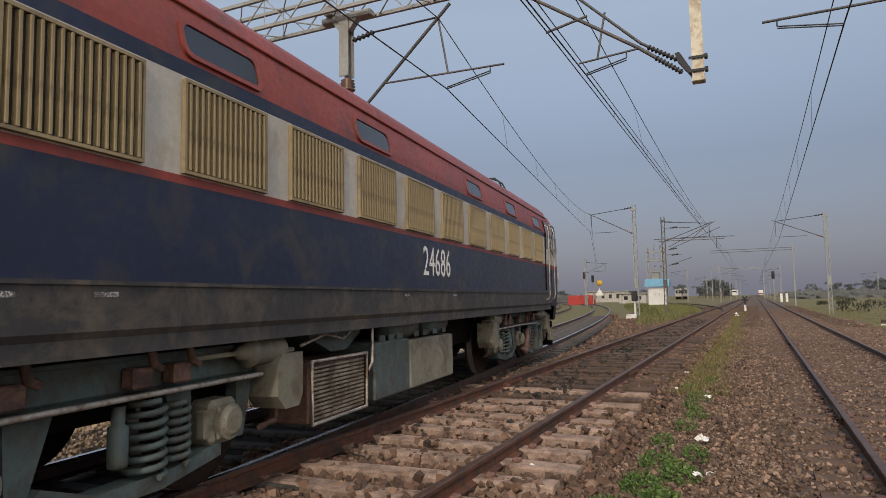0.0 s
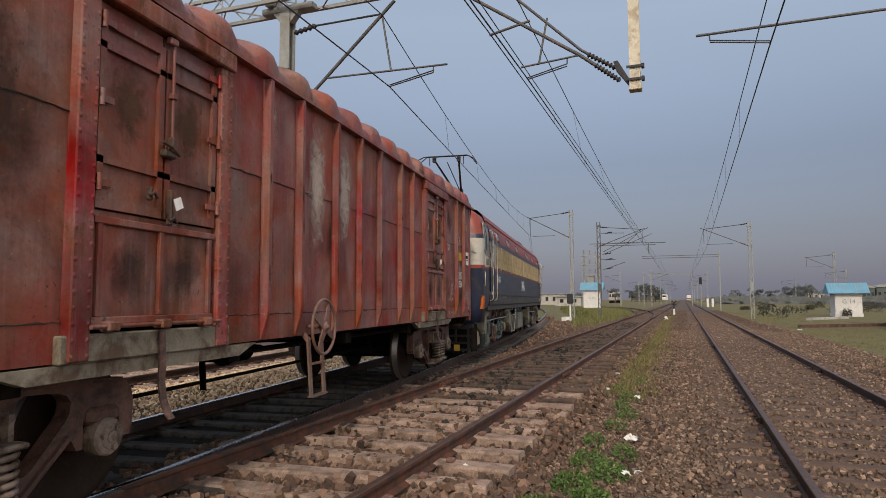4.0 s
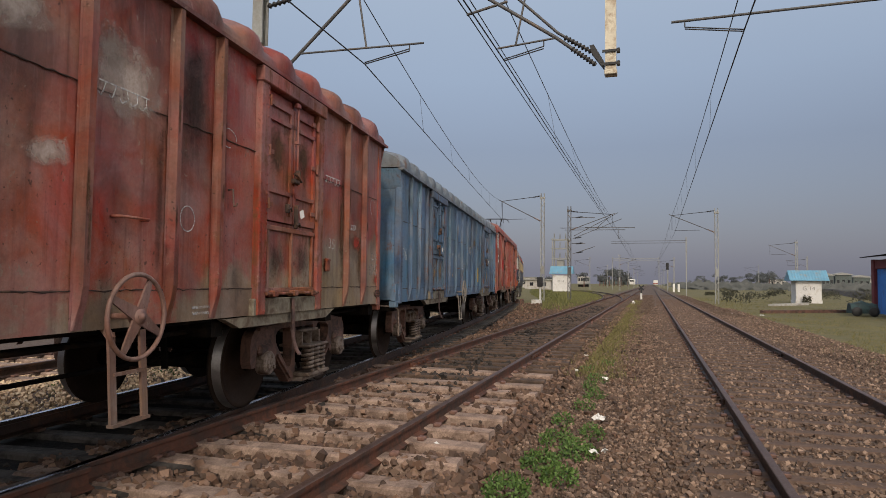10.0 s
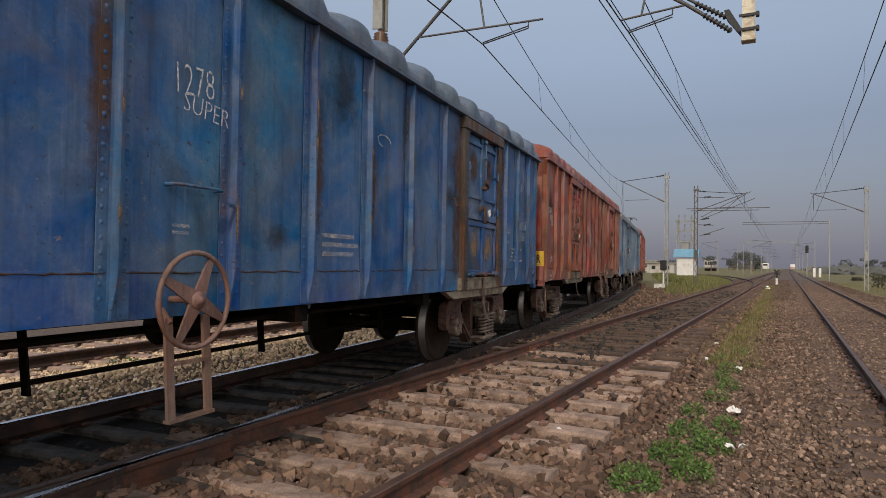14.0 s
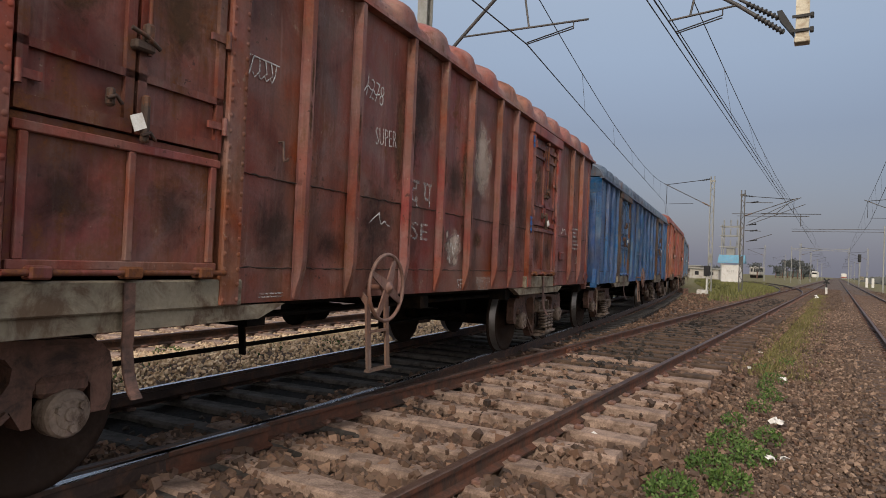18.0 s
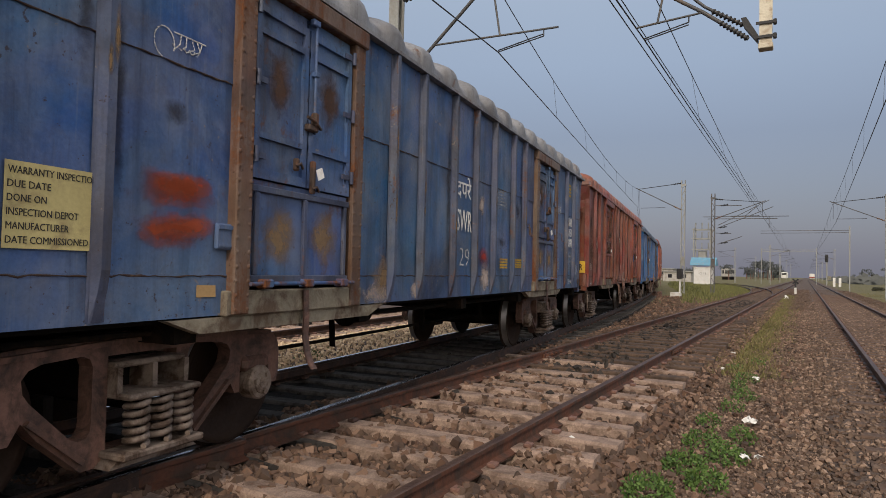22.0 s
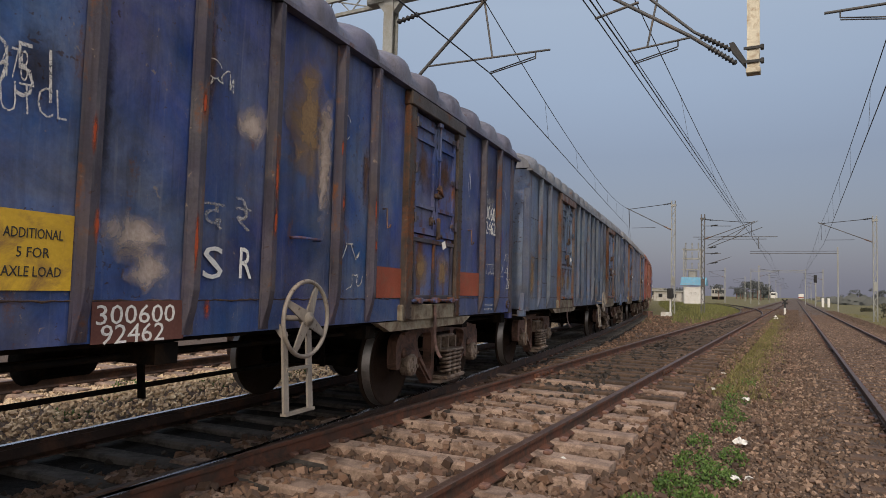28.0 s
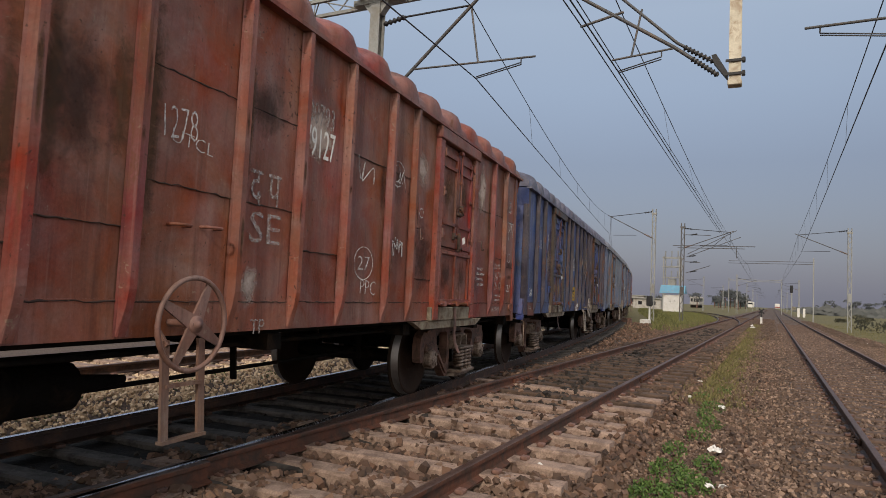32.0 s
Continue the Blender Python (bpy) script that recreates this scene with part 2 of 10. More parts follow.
def plain(name, colour, rough=0.7, metal=0.0, vary=0.25, scale=6.0, dirt=None, dirt_amount=0.35, bump=0.15, coat=0.0, space="Object", spec=0.4):
    """A surface of one colour with broad and fine variation and patches of dirt."""
    m, n, l, bsdf = material(name)
    vec = coords(n, l, 1.0, space)
    fine = noise_out(n, l, vec, scale * 8, 5)
    broad = noise_out(n, l, vec, scale * 0.35, 5, 0.65, 0.4)
    dark = tuple(c * (1 - vary) for c in colour)
    light = tuple(min(1, c * (1 + vary)) for c in colour)
    base = mixed(n, l, span(n, l, broad, 0.3, 0.7), dark, light)
    base = mixed(n, l, span(n, l, fine, 0.25, 0.75, 0.0, 0.5), base, tuple(c * 0.6 for c in colour))
    if dirt and dirt_amount:
        spots = noise_out(n, l, vec, scale, 7, 0.7, 0.6)
        base = mixed(n, l, span(n, l, spots, 0.62 - dirt_amount * 0.4, 0.75 - dirt_amount * 0.3), base, dirt)
    l.new(base, bsdf.inputs["Base Color"])
    l.new(span(n, l, fine, 0.2, 0.8, rough - 0.1, min(1, rough + 0.12)), bsdf.inputs["Roughness"])
    bsdf.inputs["Metallic"].default_value = metal
    bsdf.inputs["Specular IOR Level"].default_value = spec
    bsdf.inputs["Coat Weight"].default_value = coat
    if bump:
        bumped(n, l, bsdf, fine, bump, 0.01)
    return m


def wagon_paint(name, lower=None):
    """Weathered wagon paint: the object's colour, faded in patches, sooty, streaked and chipped, with rust where its alpha is high. lower: another colour, worn through to, up to an uneven line."""
    m, n, l, bsdf = material(name)
    info = n.new("ShaderNodeObjectInfo")
    shift = n.new("ShaderNodeCombineXYZ")                        # sheets of one colour share one pattern of weather
    tone = n.new("ShaderNodeSeparateColor")
    l.new(info.outputs["Color"], tone.inputs[0])
    for i, k in enumerate((370.0, 190.0, 110.0)):
        l.new(calc(n, l, "MULTIPLY", tone.outputs[i], k), shift.inputs[i])
    vec = coords(n, l, 1.0, "Object", shift.outputs[0])
    streak = coords(n, l, (7.0, 7.0, 0.5), "Object", shift.outputs[0])
    thin = coords(n, l, (26.0, 26.0, 1.3), "Object", shift.outputs[0])
    broad = noise_out(n, l, vec, 0.8, 5, 0.62, 0.5)
    patch = noise_out(n, l, vec, 2.6, 8, 0.68, 0.9)
    blot = noise_out(n, l, coords(n, l, (1.0, 1.0, 0.7), "Object", shift.outputs[0]), 1.25, 7, 0.6, 0.8)
    fine = noise_out(n, l, vec, 42.0, 5, 0.7)
    run = noise_out(n, l, streak, 1.0, 5, 0.6, 0.3)
    drip = noise_out(n, l, thin, 1.0, 3, 0.55, 0.2)
    own = info.outputs["Color"]
    if lower is not None:
        xyz = n.new("ShaderNodeSeparateXYZ")
        l.new(coords(n, l, 1.0), xyz.inputs[0])
        edge = calc(n, l, "ADD", xyz.outputs[2], calc(n, l, "MULTIPLY", calc(n, l, "ADD", blot, calc(n, l, "MULTIPLY", patch, 0.7)), -1.6))
        edge = calc(n, l, "ADD", edge, calc(n, l, "MAXIMUM", calc(n, l, "MULTIPLY", calc(n, l, "SUBTRACT", 4.6, xyz.outputs[1]), 0.2), 0.0))
        own = mixed(n, l, span(n, l, edge, 0.35, 0.62), lower, own)
    tint = n.new("ShaderNodeHueSaturation")
    l.new(span(n, l, noise_out(n, l, vec, 0.55, 4, 0.6, 0.6), 0.3, 0.7, 0.480, 0.522), tint.inputs["Hue"])
    l.new(span(n, l, noise_out(n, l, vec, 1.9, 5, 0.6, 0.6), 0.3, 0.7, 0.62, 1.18), tint.inputs["Saturation"])
    l.new(span(n, l, info.outputs["Random"], 0.0, 1.0, 0.98, 1.20), tint.inputs["Value"])
    l.new(own, tint.inputs["Color"])
    own = tint.outputs[0]
    base = mixed(n, l, span(n, l, broad, 0.3, 0.7), mixed(n, l, 1.0, own, (0.66, 0.66, 0.68), "MULTIPLY"), own)
    chalk = mixed(n, l, 0.5, own, (0.30, 0.27, 0.24))
    base = mixed(n, l, span(n, l, patch, 0.5, 0.72, 0.0, 0.42), base, chalk)
    soot = mixed(n, l, 1.0, base, (0.34, 0.31, 0.30), "MULTIPLY")
    dark = calc(n, l, "ADD", blot, calc(n, l, "MULTIPLY", calc(n, l, "SUBTRACT", info.outputs["Alpha"], 0.5), 0.12))
    base = mixed(n, l, span(n, l, dark, 0.50, 0.68, 0.0, 0.85), base, soot)
    base = mixed(n, l, span(n, l, run, 0.5, 0.75, 0.0, 0.7), base, soot)
    base = mixed(n, l, span(n, l, drip, 0.58, 0.75, 0.0, 0.5), base, mixed(n, l, 1.0, base, (0.45, 0.42, 0.40), "MULTIPLY"))
    base = mixed(n, l, span(n, l, drip, 0.40, 0.27, 0.0, 0.3), base, chalk)
    base = mixed(n, l, span(n, l, noise_out(n, l, vec, 1.4, 6, 0.7, 1.2), 0.5, 0.7, 0.0, 0.4), base, (0.10, 0.075, 0.055))
    chips = noise_out(n, l, vec, 17.0, 8, 0.66, 0.5)
    base = mixed(n, l, span(n, l, calc(n, l, "ADD", chips, calc(n, l, "MULTIPLY", patch, 0.35)), 0.835, 0.87, 0.0, 0.6), base, (0.27, 0.21, 0.155))
    pits = noise_out(n, l, vec, 24.0, 5, 0.6, 0.3)
    base = mixed(n, l, span(n, l, calc(n, l, "ADD", pits, calc(n, l, "MULTIPLY", broad, 0.4)), 0.86, 0.90, 0.0, 0.75), base, (0.045, 0.022, 0.014))
    rust = mixed(n, l, span(n, l, fine, 0.3, 0.7), (0.055, 0.022, 0.012), (0.20, 0.075, 0.03))
    amount = calc(n, l, "ADD", calc(n, l, "MULTIPLY", patch, 0.55), calc(n, l, "MULTIPLY", run, 0.45))
    amount = calc(n, l, "ADD", amount, calc(n, l, "MULTIPLY", calc(n, l, "SUBTRACT", info.outputs["Alpha"], 0.5), 0.42))
    amount = calc(n, l, "ADD", amount, calc(n, l, "MULTIPLY", calc(n, l, "SUBTRACT", fine, 0.5), 0.16))
    worn = span(n, l, amount, 0.56, 0.66)
    base = mixed(n, l, worn, base, rust)
    base = mixed(n, l, span(n, l, fine, 0.35, 0.75, 0.0, 0.4), base, mixed(n, l, 1.0, base, (0.4, 0.4, 0.4), "MULTIPLY"))
    l.new(base, bsdf.inputs["Base Color"])
    l.new(span(n, l, worn, 0, 1, 0.46, 0.9), bsdf.inputs["Roughness"])
    bsdf.inputs["Specular IOR Level"].default_value = 0.25
    dent = noise_out(n, l, vec, 1.7, 2)
    bumped(n, l, bsdf, calc(n, l, "ADD", calc(n, l, "MULTIPLY", dent, 1.2), calc(n, l, "ADD", calc(n, l, "MULTIPLY", fine, 0.14), calc(n, l, "MULTIPLY", chips, -0.08))), 0.6, 0.03)
    return m


def stain_mat(name, colour, dark, strength=0.8):
    """A stain that thins out unevenly towards its rim."""
    m, n, l, bsdf = material(name)
    tc = n.new("ShaderNodeTexCoord")
    info = n.new("ShaderNodeObjectInfo")
    away = n.new("ShaderNodeVectorMath")
    away.operation = "DISTANCE"
    l.new(tc.outputs["UV"], away.inputs[0])
    away.inputs[1].default_value = (0.5, 0.5, 0.0)
    push = n.new("ShaderNodeCombineXYZ")
    for i in range(3):
        l.new(calc(n, l, "MULTIPLY", info.outputs["Random"], 40.0 + 13 * i), push.inputs[i])
    vec = coords(n, l, 1.0, "Object", push.outputs[0])
    rough_edge = noise_out(n, l, vec, 7.0, 7, 0.68, 0.6)
    fine = noise_out(n, l, vec, 45.0, 5, 0.7)
    reach = calc(n, l, "ADD", away.outputs["Value"], calc(n, l, "ADD", calc(n, l, "MULTIPLY", rough_edge, 0.75), calc(n, l, "MULTIPLY", fine, 0.15)))
    l.new(mixed(n, l, span(n, l, fine, 0.3, 0.7), dark, colour), bsdf.inputs["Base Color"])
    l.new(span(n, l, reach, 0.86, 0.56, 0.0, strength), bsdf.inputs["Alpha"])
    bsdf.inputs["Roughness"].default_value = 0.9
    bsdf.inputs["Specular IOR Level"].default_value = 0.2
    return m


def stones_mat(name, tones, rough=0.9, dust=(0.085, 0.052, 0.036), drift=(0.20, 0.13, 0.085)):
    """Broken stone: a tone for each stone, dusty and speckled."""
    m, n, l, bsdf = material(name)
    g = n.new("ShaderNodeNewGeometry")
    r = n.new("ShaderNodeValToRGB")
    els = r.color_ramp.elements
    while len(els) < len(tones):
        els.new(0.5)
    for i, c in enumerate(tones):
        els[i].position, els[i].color = i / (len(tones) - 1), (*c, 1)
    l.new(g.outputs["Random Per Island"], r.inputs[0])
    vec = coords(n, l, 1.0)
    fine = noise_out(n, l, vec, 55, 5, 0.7)
    broad = noise_out(n, l, vec, 0.8, 4)
    base = mixed(n, l, span(n, l, fine, 0.3, 0.75, 0.0, 0.55), r.outputs[0], dust)
    base = mixed(n, l, span(n, l, broad, 0.45, 0.7, 0.0, 0.3), base, drift)
    l.new(base, bsdf.inputs["Base Color"])
    bsdf.inputs["Roughness"].default_value = rough
    bumped(n, l, bsdf, fine, 0.4, 0.01)
    return m


def ground_mat():
    """Earth and small gravel, with dry grass and green in broad drifts away from the tracks."""
    m, n, l, bsdf = material("ground")
    vec = coords(n, l, 1.0)
    xyz = n.new("ShaderNodeSeparateXYZ")
    l.new(vec, xyz.inputs[0])
    fine = noise_out(n, l, vec, 26, 8, 0.75)
    vor = n.new("ShaderNodeTexVoronoi")
    vor.inputs["Scale"].default_value = 17
    l.new(vec, vor.inputs["Vector"])
    broad = noise_out(n, l, vec, 0.22, 6, 0.62, 0.5)
    mid = noise_out(n, l, vec, 1.7, 6, 0.7, 0.4)
    stone = mixed(n, l, span(n, l, vor.outputs["Color"], 0.1, 0.9), (0.044, 0.028, 0.020), (0.110, 0.070, 0.050))
    stone = mixed(n, l, span(n, l, fine, 0.35, 0.7), stone, (0.080, 0.054, 0.040))
    grass = mixed(n, l, span(n, l, mid, 0.3, 0.7), (0.060, 0.056, 0.018), (0.165, 0.130, 0.048))
    grass = mixed(n, l, span(n, l, fine, 0.35, 0.75, 0, 0.7), grass, (0.078, 0.076, 0.024))
    right = span(n, l, calc(n, l, "ADD", xyz.outputs[0], calc(n, l, "MULTIPLY", broad, 3.0)), 5.2, 6.6)
    left = span(n, l, calc(n, l, "SUBTRACT", calc(n, l, "ADD", xyz.outputs[1], calc(n, l, "MULTIPLY", broad, 10.0)), 0.0), 34, 40)
    field = calc(n, l, "MULTIPLY", calc(n, l, "MAXIMUM", right, left), span(n, l, mid, 0.24, 0.42))
    band = calc(n, l, "ABSOLUTE", calc(n, l, "ADD", xyz.outputs[0], 0.6))        # no grass on the track beds
    field = calc(n, l, "MULTIPLY", field, span(n, l, calc(n, l, "ADD", band, calc(n, l, "MULTIPLY", mid, 1.6)), 5.4, 6.4))
    base = mixed(n, l, field, stone, grass)
    l.new(base, bsdf.inputs["Base Color"])
    bsdf.inputs["Roughness"].default_value = 0.95
    bumped(n, l, bsdf, calc(n, l, "ADD", calc(n, l, "MULTIPLY", fine, 0.5), vor.outputs["Distance"]), 0.6, 0.03)
    return m


def sleeper_mat(name, pale, dark):
    """Dusty concrete, a tone of its own for each sleeper."""
    m, n, l, bsdf = material(name)
    info = n.new("ShaderNodeObjectInfo")
    push = n.new("ShaderNodeCombineXYZ")
    l.new(calc(n, l, "MULTIPLY", info.outputs["Random"], 60.0), push.inputs[0])
    vec = coords(n, l, 1.0, "Object", push.outputs[0])
    spot = noise_out(n, l, vec, 5.0, 8, 0.7, 0.6)
    fine = noise_out(n, l, vec, 60.0, 5, 0.7)
    base = mixed(n, l, span(n, l, info.outputs["Random"], 0.0, 1.0), tuple(c * 0.72 for c in pale), pale)
    base = mixed(n, l, span(n, l, spot, 0.42, 0.62, 0.0, 0.9), base, dark)
    base = mixed(n, l, span(n, l, fine, 0.35, 0.75, 0.0, 0.6), base, tuple(c * 0.5 for c in dark))
    l.new(base, bsdf.inputs["Base Color"])
    bsdf.inputs["Roughness"].default_value = 0.92
    bumped(n, l, bsdf, calc(n, l, "ADD", fine, spot), 0.5, 0.015)
    return m


def worn_mat(name, colour, cover, rough=0.9):
    """Chalk or stencil paint that has flaked off in grains and patches."""
    m, n, l, bsdf = material(name)
    info = n.new("ShaderNodeObjectInfo")
    push = n.new("ShaderNodeCombineXYZ")
    l.new(calc(n, l, "MULTIPLY", info.outputs["Random"], 50.0), push.inputs[0])
    vec = coords(n, l, 1.0, "Object", push.outputs[0])
    grain = calc(n, l, "ADD", calc(n, l, "MULTIPLY", noise_out(n, l, vec, 70.0, 4, 0.7), 0.5), calc(n, l, "MULTIPLY", noise_out(n, l, vec, 9.0, 6, 0.65), 0.5))
    l.new(span(n, l, grain, 0.62 - cover * 0.3, 0.72 - cover * 0.3, 0.10, min(1.0, cover + 0.25)), bsdf.inputs["Alpha"])
    bsdf.inputs["Base Color"].default_value = (*colour, 1)
    bsdf.inputs["Roughness"].default_value = rough
    return m


def leaf_mat(name, dark, light):
    m, n, l, bsdf = material(name)
    g = n.new("ShaderNodeNewGeometry")
    l.new(mixed(n, l, g.outputs["Random Per Island"], dark, light), bsdf.inputs["Base Color"])
    bsdf.inputs["Roughness"].default_value = 0.6
    bsdf.inputs["Specular IOR Level"].default_value = 0.3
    return m


PAINT = wagon_paint("wagon_paint")
PAINT_WORN = wagon_paint("worn_through_paint", (0.29, 0.195, 0.125))
# sooty steel, coloured darker still for the deep shade under the vehicles
UNDER = plain("sooty_shaded_steel", (0.009, 0.0078, 0.0072), 0.9, 0.0, 0.4, 4, (0.022, 0.014, 0.009), 0.3, spec=0.06)
CAST = plain("rusty_casting", (0.165, 0.088, 0.066), 0.62, 0.05, 0.5, 5, (0.045, 0.028, 0.023), 0.45, 0.4)
SPRING = plain("spring_steel", (0.25, 0.195, 0.160), 0.7, 0.2, 0.35, 6, (0.06, 0.035, 0.022), 0.45)
WHEEL = plain("wheel_steel", (0.030, 0.020, 0.016), 0.8, 0.0, 0.35, 5, (0.026, 0.016, 0.011), 0.4, spec=0.1)
TREAD = plain("worn_tread", (0.20, 0.185, 0.18), 0.4, 0.8, 0.2, 8)
RAIL_RUST = plain("rusty_rail", (0.125, 0.048, 0.027), 0.75, 0.2, 0.35, 4, (0.05, 0.03, 0.022), 0.5, 0.3)
RAIL_DARK = plain("dark_rail", (0.055, 0.035, 0.028), 0.6, 0.3, 0.35, 4, (0.11, 0.055, 0.035), 0.35, 0.2)
RAIL_TOP = plain("rail_running_face", (0.115, 0.070, 0.052), 0.5, 0.35, 0.25, 6, (0.07, 0.038, 0.028), 0.4)
RAIL_BRIGHT = plain("polished_rail", (0.72, 0.70, 0.70), 0.22, 1.0, 0.1, 6, None, 0.0, 0.0)
SLEEPER = sleeper_mat("dusty_concrete", (0.47, 0.335, 0.262), (0.135, 0.086, 0.064))
SLEEPER_DARK = plain("dark_concrete", (0.088, 0.078, 0.072), 0.9, 0.0, 0.35, 5, (0.030, 0.026, 0.024), 0.45, 0.3)
GROUND = ground_mat()
BALLAST = stones_mat("ballast_stone", [(0.165, 0.088, 0.056), (0.045, 0.026, 0.019), (0.29, 0.178, 0.122), (0.094, 0.050, 0.033), (0.022, 0.014, 0.011), (0.145, 0.087, 0.058)])
GRAVEL = stones_mat("path_gravel", [(0.150, 0.089, 0.060), (0.036, 0.023, 0.017), (0.40, 0.275, 0.20), (0.085, 0.051, 0.035), (0.165, 0.113, 0.083), (0.050, 0.032, 0.024)])
SANDY = stones_mat("sandy_ballast", [(0.74, 0.56, 0.38), (0.48, 0.34, 0.22), (0.82, 0.67, 0.48), (0.58, 0.42, 0.27), (0.34, 0.25, 0.17)], 0.9, (0.36, 0.26, 0.17), (0.55, 0.41, 0.28))
DARK_STONE = stones_mat("oily_ballast", [(0.022, 0.018, 0.015), (0.04, 0.031, 0.025), (0.013, 0.011, 0.010), (0.032, 0.023, 0.018)], 0.9, (0.030, 0.023, 0.018), (0.040, 0.031, 0.025))
BLACK_BED = plain("oily_sludge", (0.010, 0.009, 0.0085), 0.85, 0.0, 0.4, 3, (0.022, 0.018, 0.015), 0.4, 0.5, spec=0.15)
SLEEPER_BROWN = sleeper_mat("oil_browned_concrete", (0.135, 0.085, 0.058), (0.045, 0.029, 0.021))
WEED = leaf_mat("weed_leaf", (0.026, 0.058, 0.011), (0.105, 0.175, 0.040))
BUSH = leaf_mat("bush_leaf", (0.016, 0.018, 0.010), (0.055, 0.05, 0.025))
# far foliage: distance haze is put into the colour, paler and greyer
TREE = leaf_mat("hazed_tree_leaf", (0.05, 0.056, 0.056), (0.085, 0.09, 0.088))
GALV = plain("galvanised_steel", (0.28, 0.285, 0.275), 0.65, 0.2, 0.2, 3, (0.20, 0.185, 0.16), 0.25)
CREAM_STEEL = plain("cream_steel", (0.60, 0.55, 0.44), 0.65, 0.1, 0.2, 4, (0.30, 0.22, 0.15), 0.35)
WIRE = plain("wire", (0.05, 0.05, 0.055), 0.5, 0.6, 0.2, 6, None, 0, 0)
PORCELAIN = plain("brown_porcelain", (0.14, 0.075, 0.05), 0.3, 0.0, 0.25, 6, (0.26, 0.20, 0.15), 0.3)
BLACK = plain("black_rubber", (0.018, 0.018, 0.02), 0.6, 0, 0.3, 6)
WHITEWASH = plain("whitewash", (0.62, 0.61, 0.60), 0.9, 0, 0.1, 2, (0.42, 0.38, 0.33), 0.25)
BLUE_SHEET = plain("blue_roof_sheet", (0.13, 0.30, 0.42), 0.5, 0.1, 0.2, 2, (0.20, 0.22, 0.22), 0.25)
BLUE_WALL = plain("blue_painted_wall", (0.035, 0.17, 0.52), 0.7, 0, 0.2, 2, (0.04, 0.10, 0.26), 0.3)
MAROON = plain("maroon_paint", (0.13, 0.025, 0.03), 0.7, 0, 0.25, 3)
PAPER = plain("white_litter", (0.78, 0.77, 0.75), 0.8, 0, 0.1, 8, (0.5, 0.46, 0.4), 0.2)
GLASS_DARK = plain("smoked_glass", (0.02, 0.022, 0.025), 0.12, 0, 0.1, 3, None, 0, 0, spec=0.6)
CHALK = worn_mat("chalk_white", (0.60, 0.59, 0.58), 0.6)
STENCIL = worn_mat("faded_stencil", (0.44, 0.42, 0.41), 0.45)
WHITE_PAINT = worn_mat("white_paint", (0.68, 0.67, 0.65), 0.85, 0.7)
YELLOW = plain("yellow_panel_paint", (0.58, 0.36, 0.03), 0.7, 0, 0.2, 5, (0.25, 0.14, 0.04), 0.35)
PRIMER = plain("orange_primer", (0.27, 0.062, 0.032), 0.8, 0, 0.25, 6, (0.2, 0.07, 0.04), 0.3)
SILL_GRIME = plain("crusted_sill", (0.23, 0.20, 0.15), 0.9, 0.0, 0.35, 5, (0.09, 0.06, 0.04), 0.45, 0.4)
FADED_BLACK = plain("faded_black_paint", (0.03, 0.028, 0.026), 0.8, 0, 0.3, 8)
RUST_STAIN = stain_mat("rust_stain", (0.13, 0.065, 0.035), (0.05, 0.03, 0.02))
TAN_STAIN = stain_mat("tan_stain", (0.30, 0.20, 0.10), (0.14, 0.085, 0.045))

SOOT_STAIN = stain_mat("soot_stain", (0.04, 0.03, 0.027), (0.018, 0.015, 0.014), 0.55)
PALE_STAIN = stain_mat("pale_scuff", (0.50, 0.42, 0.37), (0.30, 0.23, 0.20), 0.95)
RED_STAIN = stain_mat("red_scuff", (0.36, 0.045, 0.03), (0.22, 0.03, 0.02))
SEAM = plain("rusted_weld_seam", (0.05, 0.03, 0.024), 0.9, 0, 0.5, 9, (0.16, 0.10, 0.06), 0.15, 0.3)
OHE_TUBE = plain("weathered_tube", (0.085, 0.085, 0.088), 0.6, 0.2, 0.3, 4, (0.13, 0.10, 0.08), 0.3)
LATCH = plain("greasy_latch", (0.06, 0.04, 0.032), 0.7, 0.2, 0.4, 8, (0.15, 0.06, 0.03), 0.3)
PLASTER = plain("dull_plaster", (0.40, 0.385, 0.36), 0.9, 0, 0.2, 1.5, (0.24, 0.21, 0.18), 0.35)
SOLID_WHITE = plain("solid_white_paint", (0.66, 0.65, 0.62), 0.75, 0, 0.12, 6, (0.42, 0.36, 0.30), 0.2)
ORANGE_STAIN = stain_mat("brushed_orange", (0.36, 0.075, 0.028), (0.25, 0.05, 0.022), 0.95)
DULL_GRAVEL = stones_mat("dull_gravel", [(0.085, 0.054, 0.038), (0.042, 0.026, 0.018), (0.130, 0.086, 0.062), (0.062, 0.038, 0.027)])
FIELD = leaf_mat("field_grass", (0.07, 0.072, 0.022), (0.20, 0.165, 0.062))
VERGE = leaf_mat("verge_grass", (0.05, 0.058, 0.016), (0.15, 0.145, 0.045))


# ---- plan of the tracks ----
RAIL = 0.16                     # height of the running faces
MID_X = -2.97                   # centre of the middle track
RIGHT_X = 1.85                  # centre of the track beside the path


